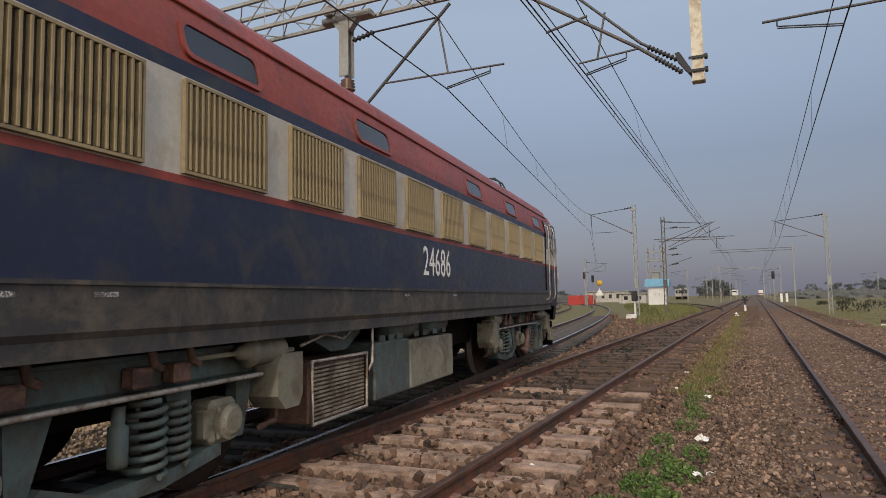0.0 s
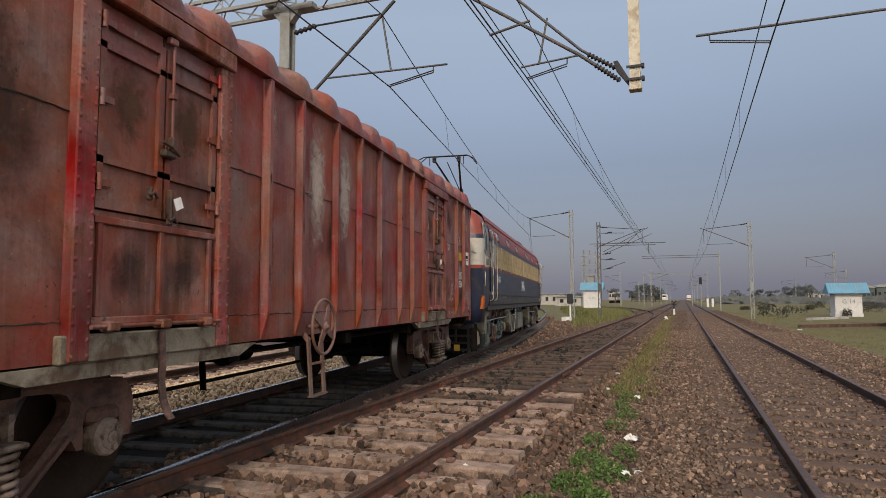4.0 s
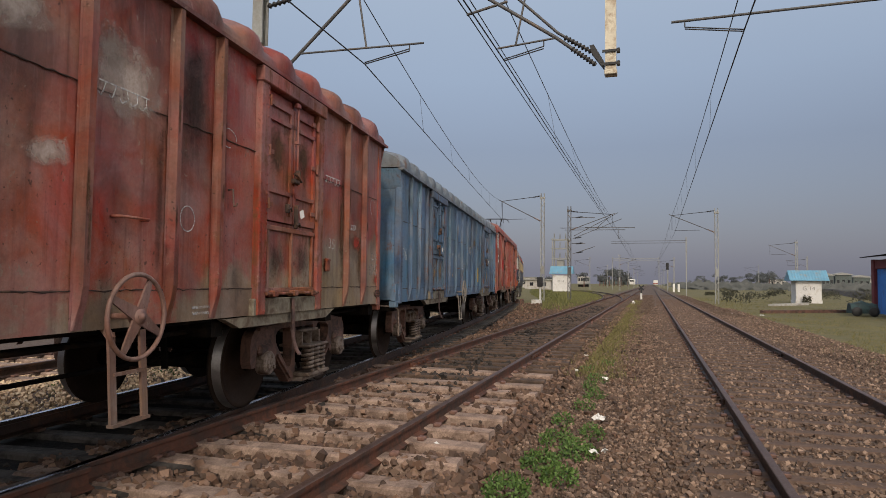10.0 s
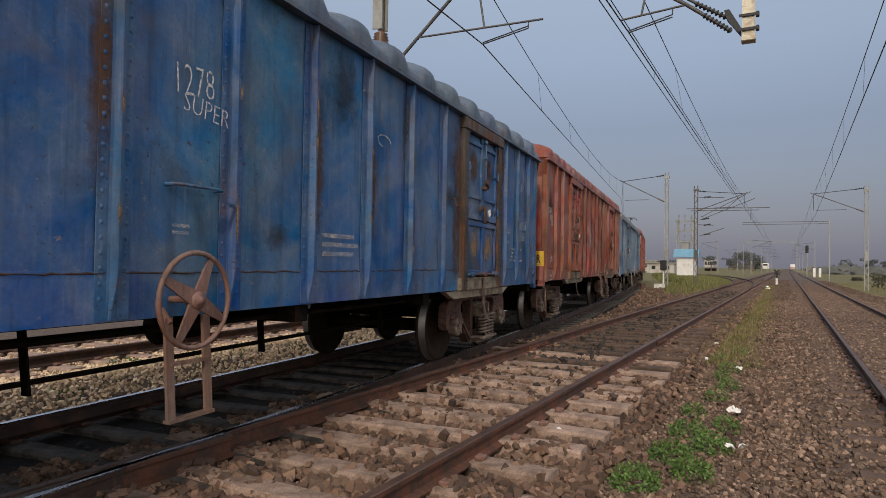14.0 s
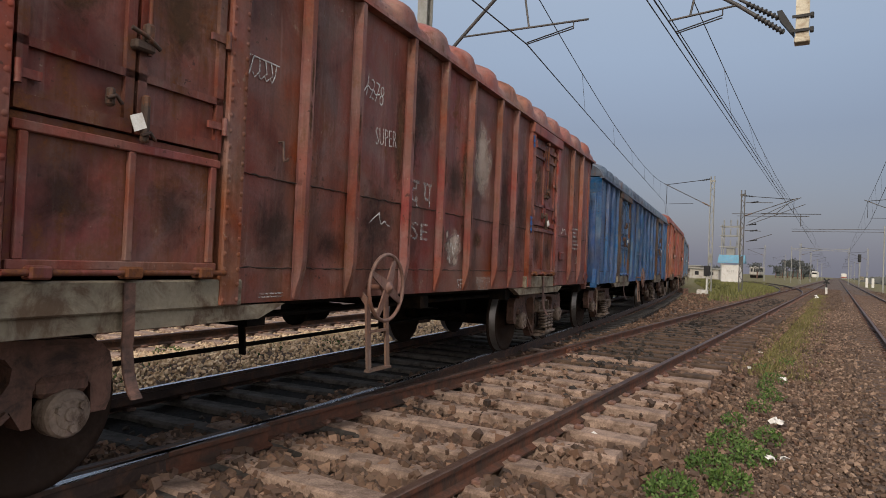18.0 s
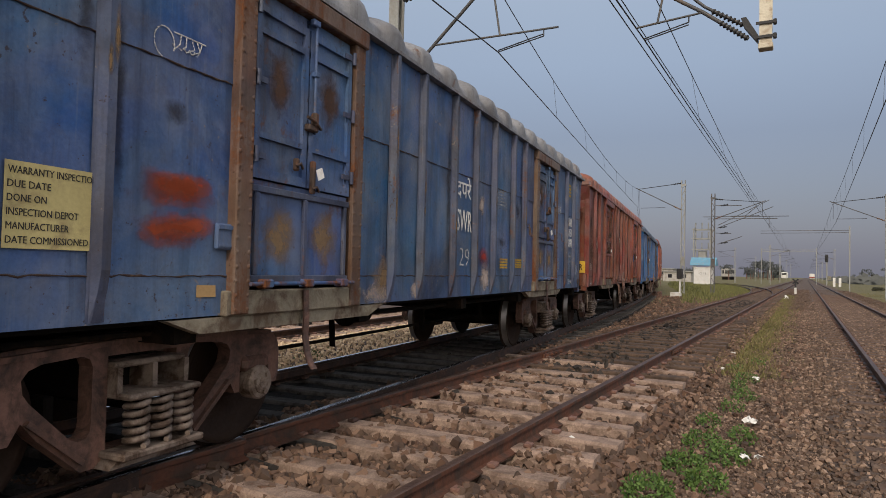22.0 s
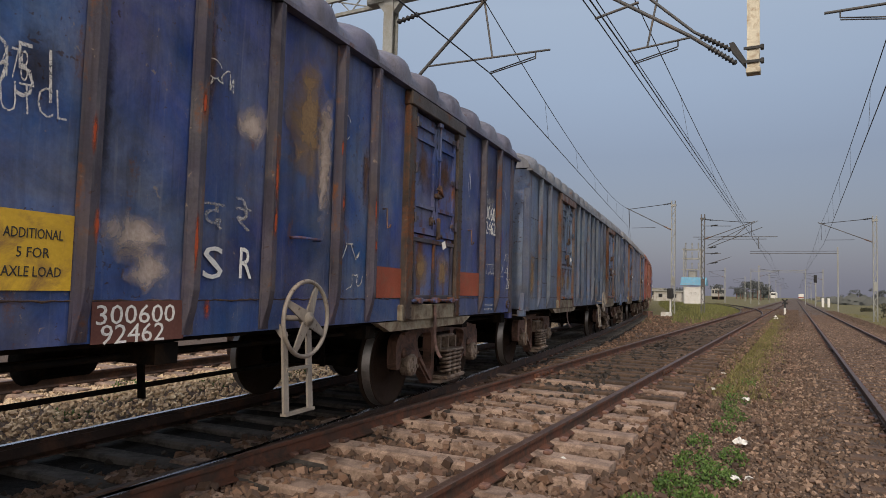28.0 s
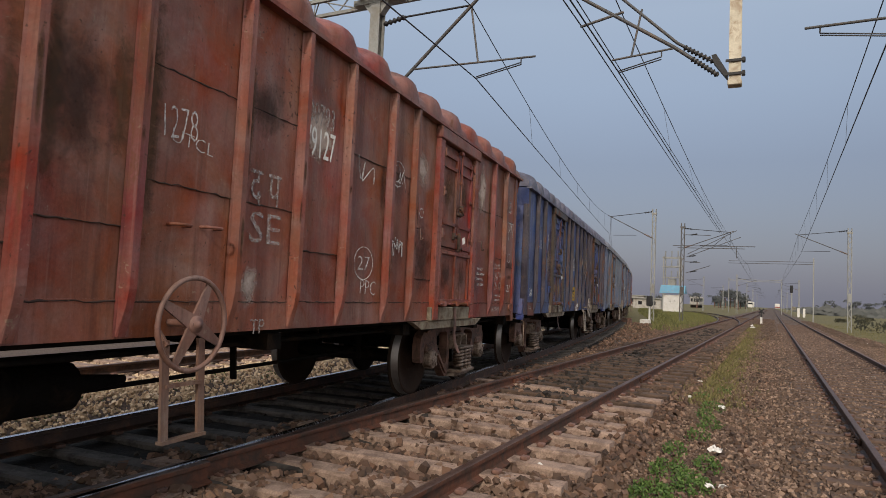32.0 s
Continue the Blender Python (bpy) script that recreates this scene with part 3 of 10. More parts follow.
def train_line():
    """The curved track of the train: rows of arc length, x, y and heading to the left, from behind the camera to far ahead."""
    step, out = 0.5, []
    x, y, h, s = -3.62 - 0.87 * math.cos(0.095), -0.87 * math.sin(0.095), 0.095, 0.0
    while s < 520:
        out.append((s, x, y, h))
        k = 0.0016 * math.cos(h) ** 3 if s < 260 else 0.0
        h2 = h + k * step
        x, y, s = x - math.sin((h + h2) / 2) * step, y + math.cos((h + h2) / 2) * step, s + step
        h = h2
    x, y, h, s = out[0][1], out[0][2], 0.095, 0.0
    back = []
    while s > -170:
        h2 = max(0.0, h - 0.0029 * step)
        x, y, s = x + math.sin((h + h2) / 2) * step, y - math.cos((h + h2) / 2) * step, s - step
        h = h2
        back.append((s, x, y, h))
    return np.array(back[::-1] + out)


LINE = train_line()


def on_line(s, off=0.0):
    """The point of the train's track at arc length s, off metres to its right, and the heading in radians."""
    x, y, h = (np.interp(s, LINE[:, 0], LINE[:, k]) for k in (1, 2, 3))
    return float(x + off * math.cos(h)), float(y + off * math.sin(h)), float(h)


# ---- ground ----
def ground():
    g = Geo()
    xs = [-1500, -700, -300, -120, -60, -30, -20, -14, -10, -8, -6, -4, -2, 0, 2, 4, 6, 8, 10, 14, 20, 30, 60, 120, 300, 700, 1500]
    ys = [-600, -200, -80, -40, -20, -10, -5, 0, 4, 8, 12, 16, 20, 26, 32, 40, 50, 60, 80, 100, 130, 170, 220, 300, 450, 700, 1100, 1800, 3000]
    rows = []
    for y in ys:
        row = []
        for x in xs:
            z = -0.10
            if x >= 4:
                z = -0.22 + 0.04 * noise.noise((x * 0.2, y * 0.2, 0))
            row.append((x, y, z))
        rows.append(row)
    g.sheet(rows)
    tagged(part("ground", g, GROUND), "stony railway ground running into dry grass fields", "ground", kind="structure")


ground()

RAIL_SECTION = [(-0.068, -0.156), (0.068, -0.156), (0.068, -0.144), (0.014, -0.124), (0.010, -0.045), (0.034, -0.034), (0.034, -0.006), (0.028, 0.0), (-0.028, 0.0), (-0.034, -0.006), (-0.034, -0.034), (-0.010, -0.045), (-0.014, -0.124), (-0.068, -0.144)]


def rail_mesh(points, name, mats, sink=0.0):
    """A rail along plan points (x, y, heading), with the running face in the second material."""
    g = Geo()
    n = len(RAIL_SECTION)
    verts = []
    for x, y, h in points:
        verts += [(x + u * math.cos(h), y + u * math.sin(h), RAIL - sink + v) for u, v in RAIL_SECTION]
    for j in range(n):
        g.slot = 1 if j in (6, 7, 8) else 0
        faces = [(i * n + j, i * n + (j + 1) % n, (i + 1) * n + (j + 1) % n, (i + 1) * n + j) for i in range(len(points) - 1)]
        k = len(g.v)
        if j == 0:
            g.v.extend(verts)
        for f in faces:
            g.f.append(f), g.m.append(g.slot), g.smooth.append(False)
    g.slot = 0
    g.f.append(tuple(range(n))), g.m.append(0), g.smooth.append(False)
    return g.mesh(name, mats)


def straight(x, y0, y1, step=8.0):
    k = max(1, int((y1 - y0) / step))
    return [(x, y0 + (y1 - y0) * i / k, 0.0) for i in range(k + 1)]


def along(off, s0, s1, step=2.0):
    k = int((s1 - s0) / step)
    return [on_line(s0 + (s1 - s0) * i / k, off) for i in range(k + 1)]


TRACKS = {}
for key, label in (("train", "curving broad gauge track with polished rails on dark sleepers"), ("middle", "straight track with rusty rails on dusty concrete sleepers"),
                   ("right", "straight track with dark rails half sunk in earth"), ("far", "side track with dark rails beyond the train")):
    TRACKS[key] = thing("railway_track", label, "track", kind="structure")
part("rail", rail_mesh(along(-0.87, -60, 430), "rail", [RAIL_DARK, RAIL_BRIGHT]), None, TRACKS["train"])
part("rail", rail_mesh(along(0.87, 0.3, 430), "rail", [RAIL_DARK, RAIL_BRIGHT]), None, TRACKS["train"])
part("rail", rail_mesh(straight(MID_X - 0.87, -60, 420), "rail", [RAIL_RUST, RAIL_TOP]), None, TRACKS["middle"])
part("rail", rail_mesh(straight(MID_X + 0.87, -60, 420), "rail", [RAIL_RUST, RAIL_TOP]), None, TRACKS["middle"])
part("rail", rail_mesh(straight(RIGHT_X - 0.87, -60, 1200, 30), "rail", [RAIL_DARK, RAIL_TOP], 0.05), None, TRACKS["right"])
part("rail", rail_mesh(straight(RIGHT_X + 0.87, -60, 1200, 30), "rail", [RAIL_DARK, RAIL_TOP], 0.05), None, TRACKS["right"])
for off in (-5.77, -4.03):
    part("rail", rail_mesh(along(off, -20, 300), "rail", [RAIL_DARK, RAIL_TOP]), None, TRACKS["far"])


# ---- covered wagons ----
HW = 1.52                       # half width of the wagons
# the two builds: half length, heights of sill and eaves over the rail, stakes, door posts and bogies along the body
PLANS = {
    "welded": (6.54, 1.02, 3.35, (-5.84, -5.12, -2.08, -1.46, -0.61, 0.09, 0.79, 1.64, 2.22, 5.14, 5.79), ((-4.13, -2.76), (2.93, 4.23)), (-4.48, 4.81)),
    "riveted": (7.00, 1.00, 3.19, (-6.38, -5.72, -5.08, -2.66, -1.77, -0.89, 0.0, 0.89, 1.77, 2.66, 5.08, 5.72, 6.38), ((-4.72, -3.31), (3.31, 4.70)), (-4.87, 5.02)),
}


def take_plan(name):
    """Sets the measures of the wagon that is built next."""
    global HL, SILL, EAVE, CROWN, STAKES, DOORS, BOGIES, RIVETED
    HL, SILL, EAVE, STAKES, DOORS, BOGIES = PLANS[name]
    CROWN = EAVE + 0.33
    RIVETED = name == "riveted"


take_plan("welded")
VEHICLES, WHEELSETS = [], []


def facing_right(x, y, z):
    """A pose on a side that faces +x, for flat writing: read from outside, upright."""
    return Matrix(((0, 0, 1, x), (1, 0, 0, y), (0, 1, 0, z), (0, 0, 0, 1)))


def facing_back(x, y, z):
    return Matrix(((1, 0, 0, x), (0, 0, -1, y), (0, 1, 0, z), (0, 0, 0, 1)))


def roof_point(a, swell=0.0):
    """The roof's section: a from 0 at one eave to 1 at the other."""
    t = math.pi * (1 - a)
    c, s = math.cos(t), math.sin(t)
    x = math.copysign(abs(c) ** 0.62, c) * (HW + 0.02 + swell * 0.55)
    z = EAVE + abs(s) ** 0.8 * (CROWN - EAVE) + swell
    return x, z


def wagon_roof():
    g = Geo()
    pitch = 2 * HL / 19
    rows = []
    ys = []
    for k in range(19):
        y0 = -HL + k * pitch
        for u in (0.0, 0.2, 0.26, 0.36, 0.5, 0.64, 0.74, 0.8):
            ys.append((y0 + u * pitch, max(0.0, 1 - ((u - 0.5) / 0.27) ** 2) ** 0.5 * 0.085))
    ys.append((HL, 0.0))
    ys = [(-HL - 0.13, 0.0)] + ys + [(HL + 0.13, 0.0)]
    for y, sw in ys:
        row = []
        for i in range(21):
            a = i / 20
            x, z = roof_point(a, sw * min(1, math.sin(math.pi * a) * 3.2 + 0.25))
            row.append((x, y, z))
        rows.append(row)
    g.sheet(rows)
    for y in (-HL - 0.13, HL + 0.13):                       # ends of the roof, down to the hood's lip
        arc = [roof_point(i / 20) for i in range(21)]
        g.add([(x, y, z) for x, z in arc], [tuple(range(21))])
    for sx in (-1, 1):                                      # gutter angle under the eaves
        g.box(min(sx * (HW - 0.02), sx * (HW + 0.075)), max(sx * (HW - 0.02), sx * (HW + 0.075)), -HL - 0.13, HL + 0.13, EAVE - 0.045, EAVE - 0.012)
    return g


def stake_geo(side, y):
    """A pressed stake with a tapered foot; the riveted build has a narrow rib on a flat flange."""
    g = Geo()
    o = HW + 0.004
    w, d, bottom, top = (0.042, 0.05, SILL + 0.01, EAVE - 0.05) if RIVETED else (0.075, 0.065, SILL + 0.01, EAVE - 0.05)
    prof = [(-w / 2 - 0.016, 0), (-w / 2, d * 0.12), (-w / 2 + 0.012, d), (w / 2 - 0.012, d), (w / 2, d * 0.12), (w / 2 + 0.016, 0)]
    rows = []
    for z, k in ((bottom, 0.12), (bottom + 0.16, 0.75), (bottom + 0.26, 1.0), (top, 1.0)):
        rows.append([(side * (o + q * k), y + p, z) for p, q in prof])
    g.sheet(rows, False)
    g.add(rows[-1], [tuple(range(6))])
    if RIVETED:
        for e in (-1, 1):
            g.box(*sorted((side * HW, side * (HW + 0.005))), *sorted((y + e * 0.035, y + e * 0.105)), bottom, top)
            for k in range(26):
                dome(g, side * (HW + 0.005), y + e * 0.075, SILL + 0.12 + k * 0.078, 0.0145, side)
    return g


def dome(g, x, y, z, r, side=1):
    ring = [(x, y + r * math.cos(k * math.pi / 3), z + r * math.sin(k * math.pi / 3)) for k in range(6)]
    g.add(ring + [(x + side * r * 0.7, y, z)], [(k, (k + 1) % 6, 6) for k in range(6)], True)


# heights of the lapped seams of each wagon's sheets; None: a height of its own for each panel
SEAMS = [(1.24, 2.42), (1.22, 2.33), (1.26, 2.50), (1.25,), (1.24, 1.82), (1.26, 2.45), None, (1.23,), None]


def side_skin(side, seams=(1.24, 2.40), seed=4):
    """One long side: the rails and weld beads as one mesh, and a list of its pressed sheets, lapped at the seams."""
    g, sheets = Geo(), []
    edges = sorted({-HL, HL, *STAKES, *(d for pair in DOORS for d in pair)})
    rng = random.Random(seed)
    for z0, z1 in ((SILL, SILL + 0.06), (EAVE - 0.06, EAVE)):
        g.box(*sorted((side * (HW - 0.04), side * (HW - 0.022))), -HL, HL, z0, z1)
    g.slot = 1
    for a, b in zip(edges, edges[1:]):
        if (a, b) in DOORS:
            continue
        own = seams if seams is not None else (1.22, *rng.choice(((1.48,), (1.80, 2.54), (1.62,), (1.48, 1.92), (2.54,), (1.90, 2.56))))
        cuts = [SILL, *own, EAVE]
        for i, (z0, z1) in enumerate(zip(cuts, cuts[1:])):
            out = HW - (0.006 if i % 2 else 0.0)
            x0, x1 = sorted((side * (HW - 0.02), side * out))
            panel = Geo()
            panel.box(x0, x1, a, b, z0, z1 + (0.012 if i % 2 == 0 else 0.0))
            sheets.append(panel)
            if i:
                bead(g, side * (HW + 0.001), a + 0.045, b - 0.045, z0, rng, side)
    return g, sheets


def end_wall(end):
    g = Geo()
    y0, y1 = sorted((end * (HL - 0.02), end * HL))
    g.box(-HW + 0.02, HW - 0.02, y0, y1, SILL, EAVE)
    # sloping hood under the roof's end
    g.add([(-HW, end * HL, EAVE - 0.34), (HW, end * HL, EAVE - 0.34), (HW + 0.02, end * (HL + 0.13), EAVE - 0.02), (-HW - 0.02, end * (HL + 0.13), EAVE - 0.02),
           (-HW - 0.02, end * (HL + 0.13), EAVE - 0.3), (HW + 0.02, end * (HL + 0.13), EAVE - 0.3)][:4], [(0, 1, 2, 3)])
    return g


def corner_post(sx, end):
    g = Geo()
    x0, x1 = sorted((sx * (HW - 0.10), sx * (HW + 0.012)))
    y0, y1 = sorted((end * (HL - 0.12), end * (HL + 0.012)))
    g.box(x0, x1, y0, y1, SILL - 0.02, EAVE - 0.03, 0.012)
    for k in range(26 if RIVETED else 0):
        for q in (0.03, 0.10):
            dome(g, sx * (HW + 0.012), end * (HL - q), SILL + 0.1 + k * 0.08, 0.0145, sx)
    return g


def blotch(y, z, ry, rz, x):
    """The sheet of a stain on a side that faces +x."""
    return Geo().sheet([[(x, y - ry, z - rz), (x, y + ry, z - rz)], [(x, y - ry, z + rz), (x, y + ry, z + rz)]], False)


def stain(g, name, mat, parent, label=""):
    ob = part(name, g, mat, parent, label)
    uv = ob.data.uv_layers.new(name="across")
    for i, (a, b) in enumerate(((0, 0), (1, 0), (1, 1), (0, 1))):
        uv.data[i].uv = (a, b)
    ob.visible_shadow = False
    return ob


def bead(g, x, y0, y1, z, rng, side):
    """A ragged weld along y."""
    n = max(3, int((y1 - y0) / 0.045))
    rows = [[], [], []]
    for i in range(n + 1):
        y = y0 + (y1 - y0) * i / n
        c, h = z + rng.gauss(0, 0.003), rng.uniform(0.002, 0.007)
        for row, dz, dx in zip(rows, (-h, 0, h), (0, rng.uniform(0.003, 0.008), 0)):
            row.append((x + side * dx, y, c + dz))
    g.slot = 1
    g.sheet(rows, True)
    g.slot = 0


def door_parts(side, y0, y1, wagon):
    """A double door: frame posts, two upper leaves, a lower flap, bars, lock rods and hinges."""
    o = HW
    frame = Geo()
    for y in (y0, y1):
        a, b = sorted((side * (o - 0.02), side * (o + 0.06)))
        frame.box(a, b, y - 0.075, y + 0.075, SILL - 0.0, EAVE - 0.03, 0.008)
        for k in range(24):
            for dy in (-0.055, 0.055):
                dome(frame, side * (o + 0.06), y + dy, SILL + 0.03 + k * 0.09, 0.017, side)
    a, b = sorted((side * (o - 0.02), side * (o + 0.085)))
    frame.box(a, b, y0 - 0.09, y1 + 0.09, EAVE - 0.20, EAVE - 0.06, 0.01)
    f = part("door_frame", frame, PAINT, wagon)
    f["rust"] = 0.30
    mid = (y0 + y1) / 2
    for n, (a0, a1) in enumerate(((y0 + 0.10, mid - 0.012), (mid + 0.012, y1 - 0.10))):
        leaf = Geo()
        xa, xb = sorted((side * (o - 0.03), side * (o + 0.008)))
        leaf.box(xa, xb, a0, a1, 1.90, EAVE - 0.21)
        xa, xb = sorted((side * (o + 0.008), side * (o + 0.035)))
        for z0, z1 in ((1.90, 1.965), (2.17, 2.21), (2.86, 2.90), (3.0, 3.06)):
            leaf.box(xa, xb, a0, a1, z0, z1)
        for yy in (a0, a1 - 0.05):
            leaf.box(xa, xb, yy, yy + 0.05, 1.9655, 2.9995)
        d = part("door_leaf", leaf, PAINT, wagon)
        d["rust"] = 0.12
        if side > 0:
            stain(blotch((a0 + a1) / 2, 2.60, 0.22, 0.32, o + 0.0095), "rust_stain", RUST_STAIN, d)
        if n == 1:
            rod = Geo()
            yr = mid + 0.05
            rod.tube([(side * (o + 0.055), yr, 2.30), (side * (o + 0.055), yr, EAVE - 0.22)], 0.012, 6)
            xa, xb = sorted((side * (o + 0.03), side * (o + 0.075)))
            rod.box(xa, xb, yr - 0.06, yr + 0.025, EAVE - 0.26, EAVE - 0.21, 0.008)
            rod.box(xa, xb, yr - 0.025, yr + 0.025, 2.72, 2.76, 0.006)
            part("lock_rod", rod, PAINT, d)["rust"] = 0.2
        yh = y0 + 0.10 if n == 0 else y1 - 0.10
        for z in (2.05, 2.55, 3.02):
            hinge = Geo()
            hinge.tube([(side * (o + 0.055), yh, z - 0.05), (side * (o + 0.055), yh, z + 0.05)], 0.016, 8)
            xa, xb = sorted((side * (o + 0.028), side * (o + 0.045)))
            hinge.box(xa, xb, min(yh, yh + (0.11 if n == 0 else -0.11)), max(yh, yh + (0.11 if n == 0 else -0.11)), z - 0.02, z + 0.02)
            part("hinge", hinge, PAINT, d)["rust"] = 0.25
        if n == 0:
            lock = Geo()
            lock.box(*sorted((side * (o + 0.03), side * (o + 0.085))), mid - 0.05, mid + 0.07, 2.31, 2.36, 0.01)
            lock.box(*sorted((side * (o + 0.05), side * (o + 0.10))), mid + 0.0, mid + 0.05, 2.35, 2.45, 0.012)
            lock.tube([(side * (o + 0.085), mid - 0.08, 2.40), (side * (o + 0.095), mid, 2.38), (side * (o + 0.085), mid + 0.09, 2.34)], 0.012, 6)
            part("lock", lock, LATCH, d, "rusty door lock with hasp")
            for yy, z0, z1 in ((mid - 0.17, 2.0, 2.09), (mid + 0.03, 1.86, 2.10)):
                hasp = Geo()
                hasp.box(*sorted((side * (o + 0.03), side * (o + 0.075))), yy, yy + 0.035, z0, z1, 0.01)
                hasp.tube([(side * (o + 0.08), yy - 0.02, z0 + 0.03), (side * (o + 0.09), yy + 0.02, z0 + 0.05), (side * (o + 0.08), yy + 0.06, z0 + 0.02)], 0.01, 6)
                part("hasp", hasp, LATCH, d)
            tag = Geo()
            for lift in (0.0, 0.004):
                tag.add([(side * (o + 0.10 + lift), mid + 0.02, 2.03), (side * (o + 0.112 + lift), mid + 0.075, 2.055), (side * (o + 0.115 + lift), mid + 0.105, 1.985), (side * (o + 0.105 + lift), mid + 0.045, 1.955)], [(0, 1, 2, 3)])
            part("seal_tag", tag, PAPER, d, "white paper seal tag")
    flap = Geo()
    xa, xb = sorted((side * (o - 0.03), side * (o + 0.012)))
    flap.box(xa, xb, y0 + 0.10, y1 - 0.10, SILL + 0.20, 1.89)
    xa, xb = sorted((side * (o + 0.012), side * (o + 0.04)))
    d = part("door_flap", flap, PAINT, wagon)
    d["rust"] = 0.22
    for z0, z1 in ((SILL + 0.20, SILL + 0.245), (1.81, 1.855)):
        bar = Geo()
        bar.box(xa, xb, y0 + 0.10, y1 - 0.10, z0, z1, 0.005)
        part("flap_bar", bar, PAINT, d)["rust"] = 0.25
    for yy in (y0 + 0.13, mid - 0.02, y1 - 0.17):
        bar = Geo()
        bar.box(xa, xb, yy, yy + 0.04, SILL + 0.2455, 1.8095, 0.005)
        part("flap_bar", bar, PAINT, d)["rust"] = 0.2
    if side > 0:
        for n in (0, 1):
            stain(blotch(mid + (n - 0.5) * 0.56, 1.54, 0.24, 0.26, o + 0.0135), "paint_stain", TAN_STAIN, d)
    rod = Geo()
    rod.tube([(side * (o + 0.075), y0 + 0.06, SILL + 0.19), (side * (o + 0.075), y1 - 0.06, SILL + 0.19)], 0.015, 6)
    for yy in (y0 + 0.22, mid, y1 - 0.22):
        rod.box(*sorted((side * (o + 0.02), side * (o + 0.10))), yy - 0.05, yy + 0.05, SILL + 0.16, SILL + 0.22, 0.01)
    part("hinge_rod", rod, PAINT, d, "rusty hinge rod")["rust"] = 0.35
    sill = Geo()
    sill.box(*sorted((side * (o - 0.05), side * (o + 0.045))), y0 - 0.12, y1 + 0.12, SILL - 0.01, SILL + 0.15, 0.01)
    part("door_sill", sill, SILL_GRIME, wagon, "crusted grey sill plate under the door")
    gusset = Geo()
    gusset.prism([(y0 - 0.55, SILL - 0.012), (y0 - 0.30, SILL - 0.10), (y1 + 0.30, SILL - 0.10), (y1 + 0.55, SILL - 0.012)], *sorted((side * (o - 0.05), side * (o + 0.02))))
    part("sill_gusset", gusset, SILL_GRIME, wagon, "crusted plate under the door sill")
    strap = Geo()
    rows = []
    for z, dx in ((SILL + 0.14, 0.05), (SILL - 0.05, 0.06), (SILL - 0.18, 0.055), (SILL - 0.30, 0.075), (SILL - 0.38, 0.11), (SILL - 0.42, 0.14)):
        rows.append([(side * (o + dx), mid - 0.032, z), (side * (o + dx), mid + 0.032, z)])
    strap.sheet(rows, False)
    strap.sheet([[(x + side * 0.012, y, z) for x, y, z in row] for row in rows], False)
    part("door_stop_strap", strap, CAST, wagon, "bent steel strap hanging under the door")


def side_frame(sx, yc):
    """A cast bogie side frame: an outline with three windows, given thickness."""
    half = [(1.26, 0.44), (1.285, 0.50), (1.29, 0.68), (1.27, 0.755), (1.22, 0.81), (1.14, 0.842), (0.95, 0.87), (0.5, 0.92)]
    under = [(0.40, 0.19), (0.66, 0.42), (0.74, 0.52), (0.80, 0.42), (0.85, 0.42), (0.85, 0.60), (0.90, 0.67), (1.10, 0.67), (1.16, 0.60), (1.17, 0.44)]
    outer = half + [(-y, z) for y, z in half[::-1]] + [(-y, z) for y, z in under[::-1]] + under
    window = [(0.35, 0.40), (0.345, 0.44), (0.345, 0.75), (0.365, 0.795), (0.41, 0.815), (0.64, 0.80), (0.71, 0.775), (0.745, 0.73), (0.735, 0.66), (0.70, 0.61), (0.47, 0.38), (0.42, 0.355), (0.375, 0.365)]
    middle = [(-0.25, 0.28), (0.25, 0.28), (0.25, 0.80), (-0.25, 0.80)]
    bm = bmesh.new()
    for loop in (outer, window, [(-y, z) for y, z in window], middle):
        vs = [bm.verts.new((sx * 1.05, yc + y, z)) for y, z in loop]
        for i, v in enumerate(vs):
            bm.edges.new((v, vs[(i + 1) % len(vs)]))
    bmesh.ops.triangle_fill(bm, edges=bm.edges[:], use_beauty=True)
    ext = bmesh.ops.extrude_face_region(bm, geom=bm.faces[:])
    bmesh.ops.translate(bm, verts=[v for v in ext["geom"] if isinstance(v, bmesh.types.BMVert)], vec=(sx * 0.11, 0, 0))
    g = Geo()
    bm.verts.index_update()
    g.add([v.co[:] for v in bm.verts], [[v.index for v in f.verts] for f in bm.faces])
    bm.free()
    for e in (-1, 1):                                        # raised ribs along the edges of the casting
        g.bar((sx * 1.165, yc + e * 0.40, 0.245), (sx * 1.165, yc + e * 0.72, 0.52), 0.03, 0.05, (1, 0, 0))
        g.bar((sx * 1.165, yc + e * 0.05, 0.885), (sx * 1.165, yc + e * 1.15, 0.83), 0.03, 0.05, (1, 0, 0))
    return g


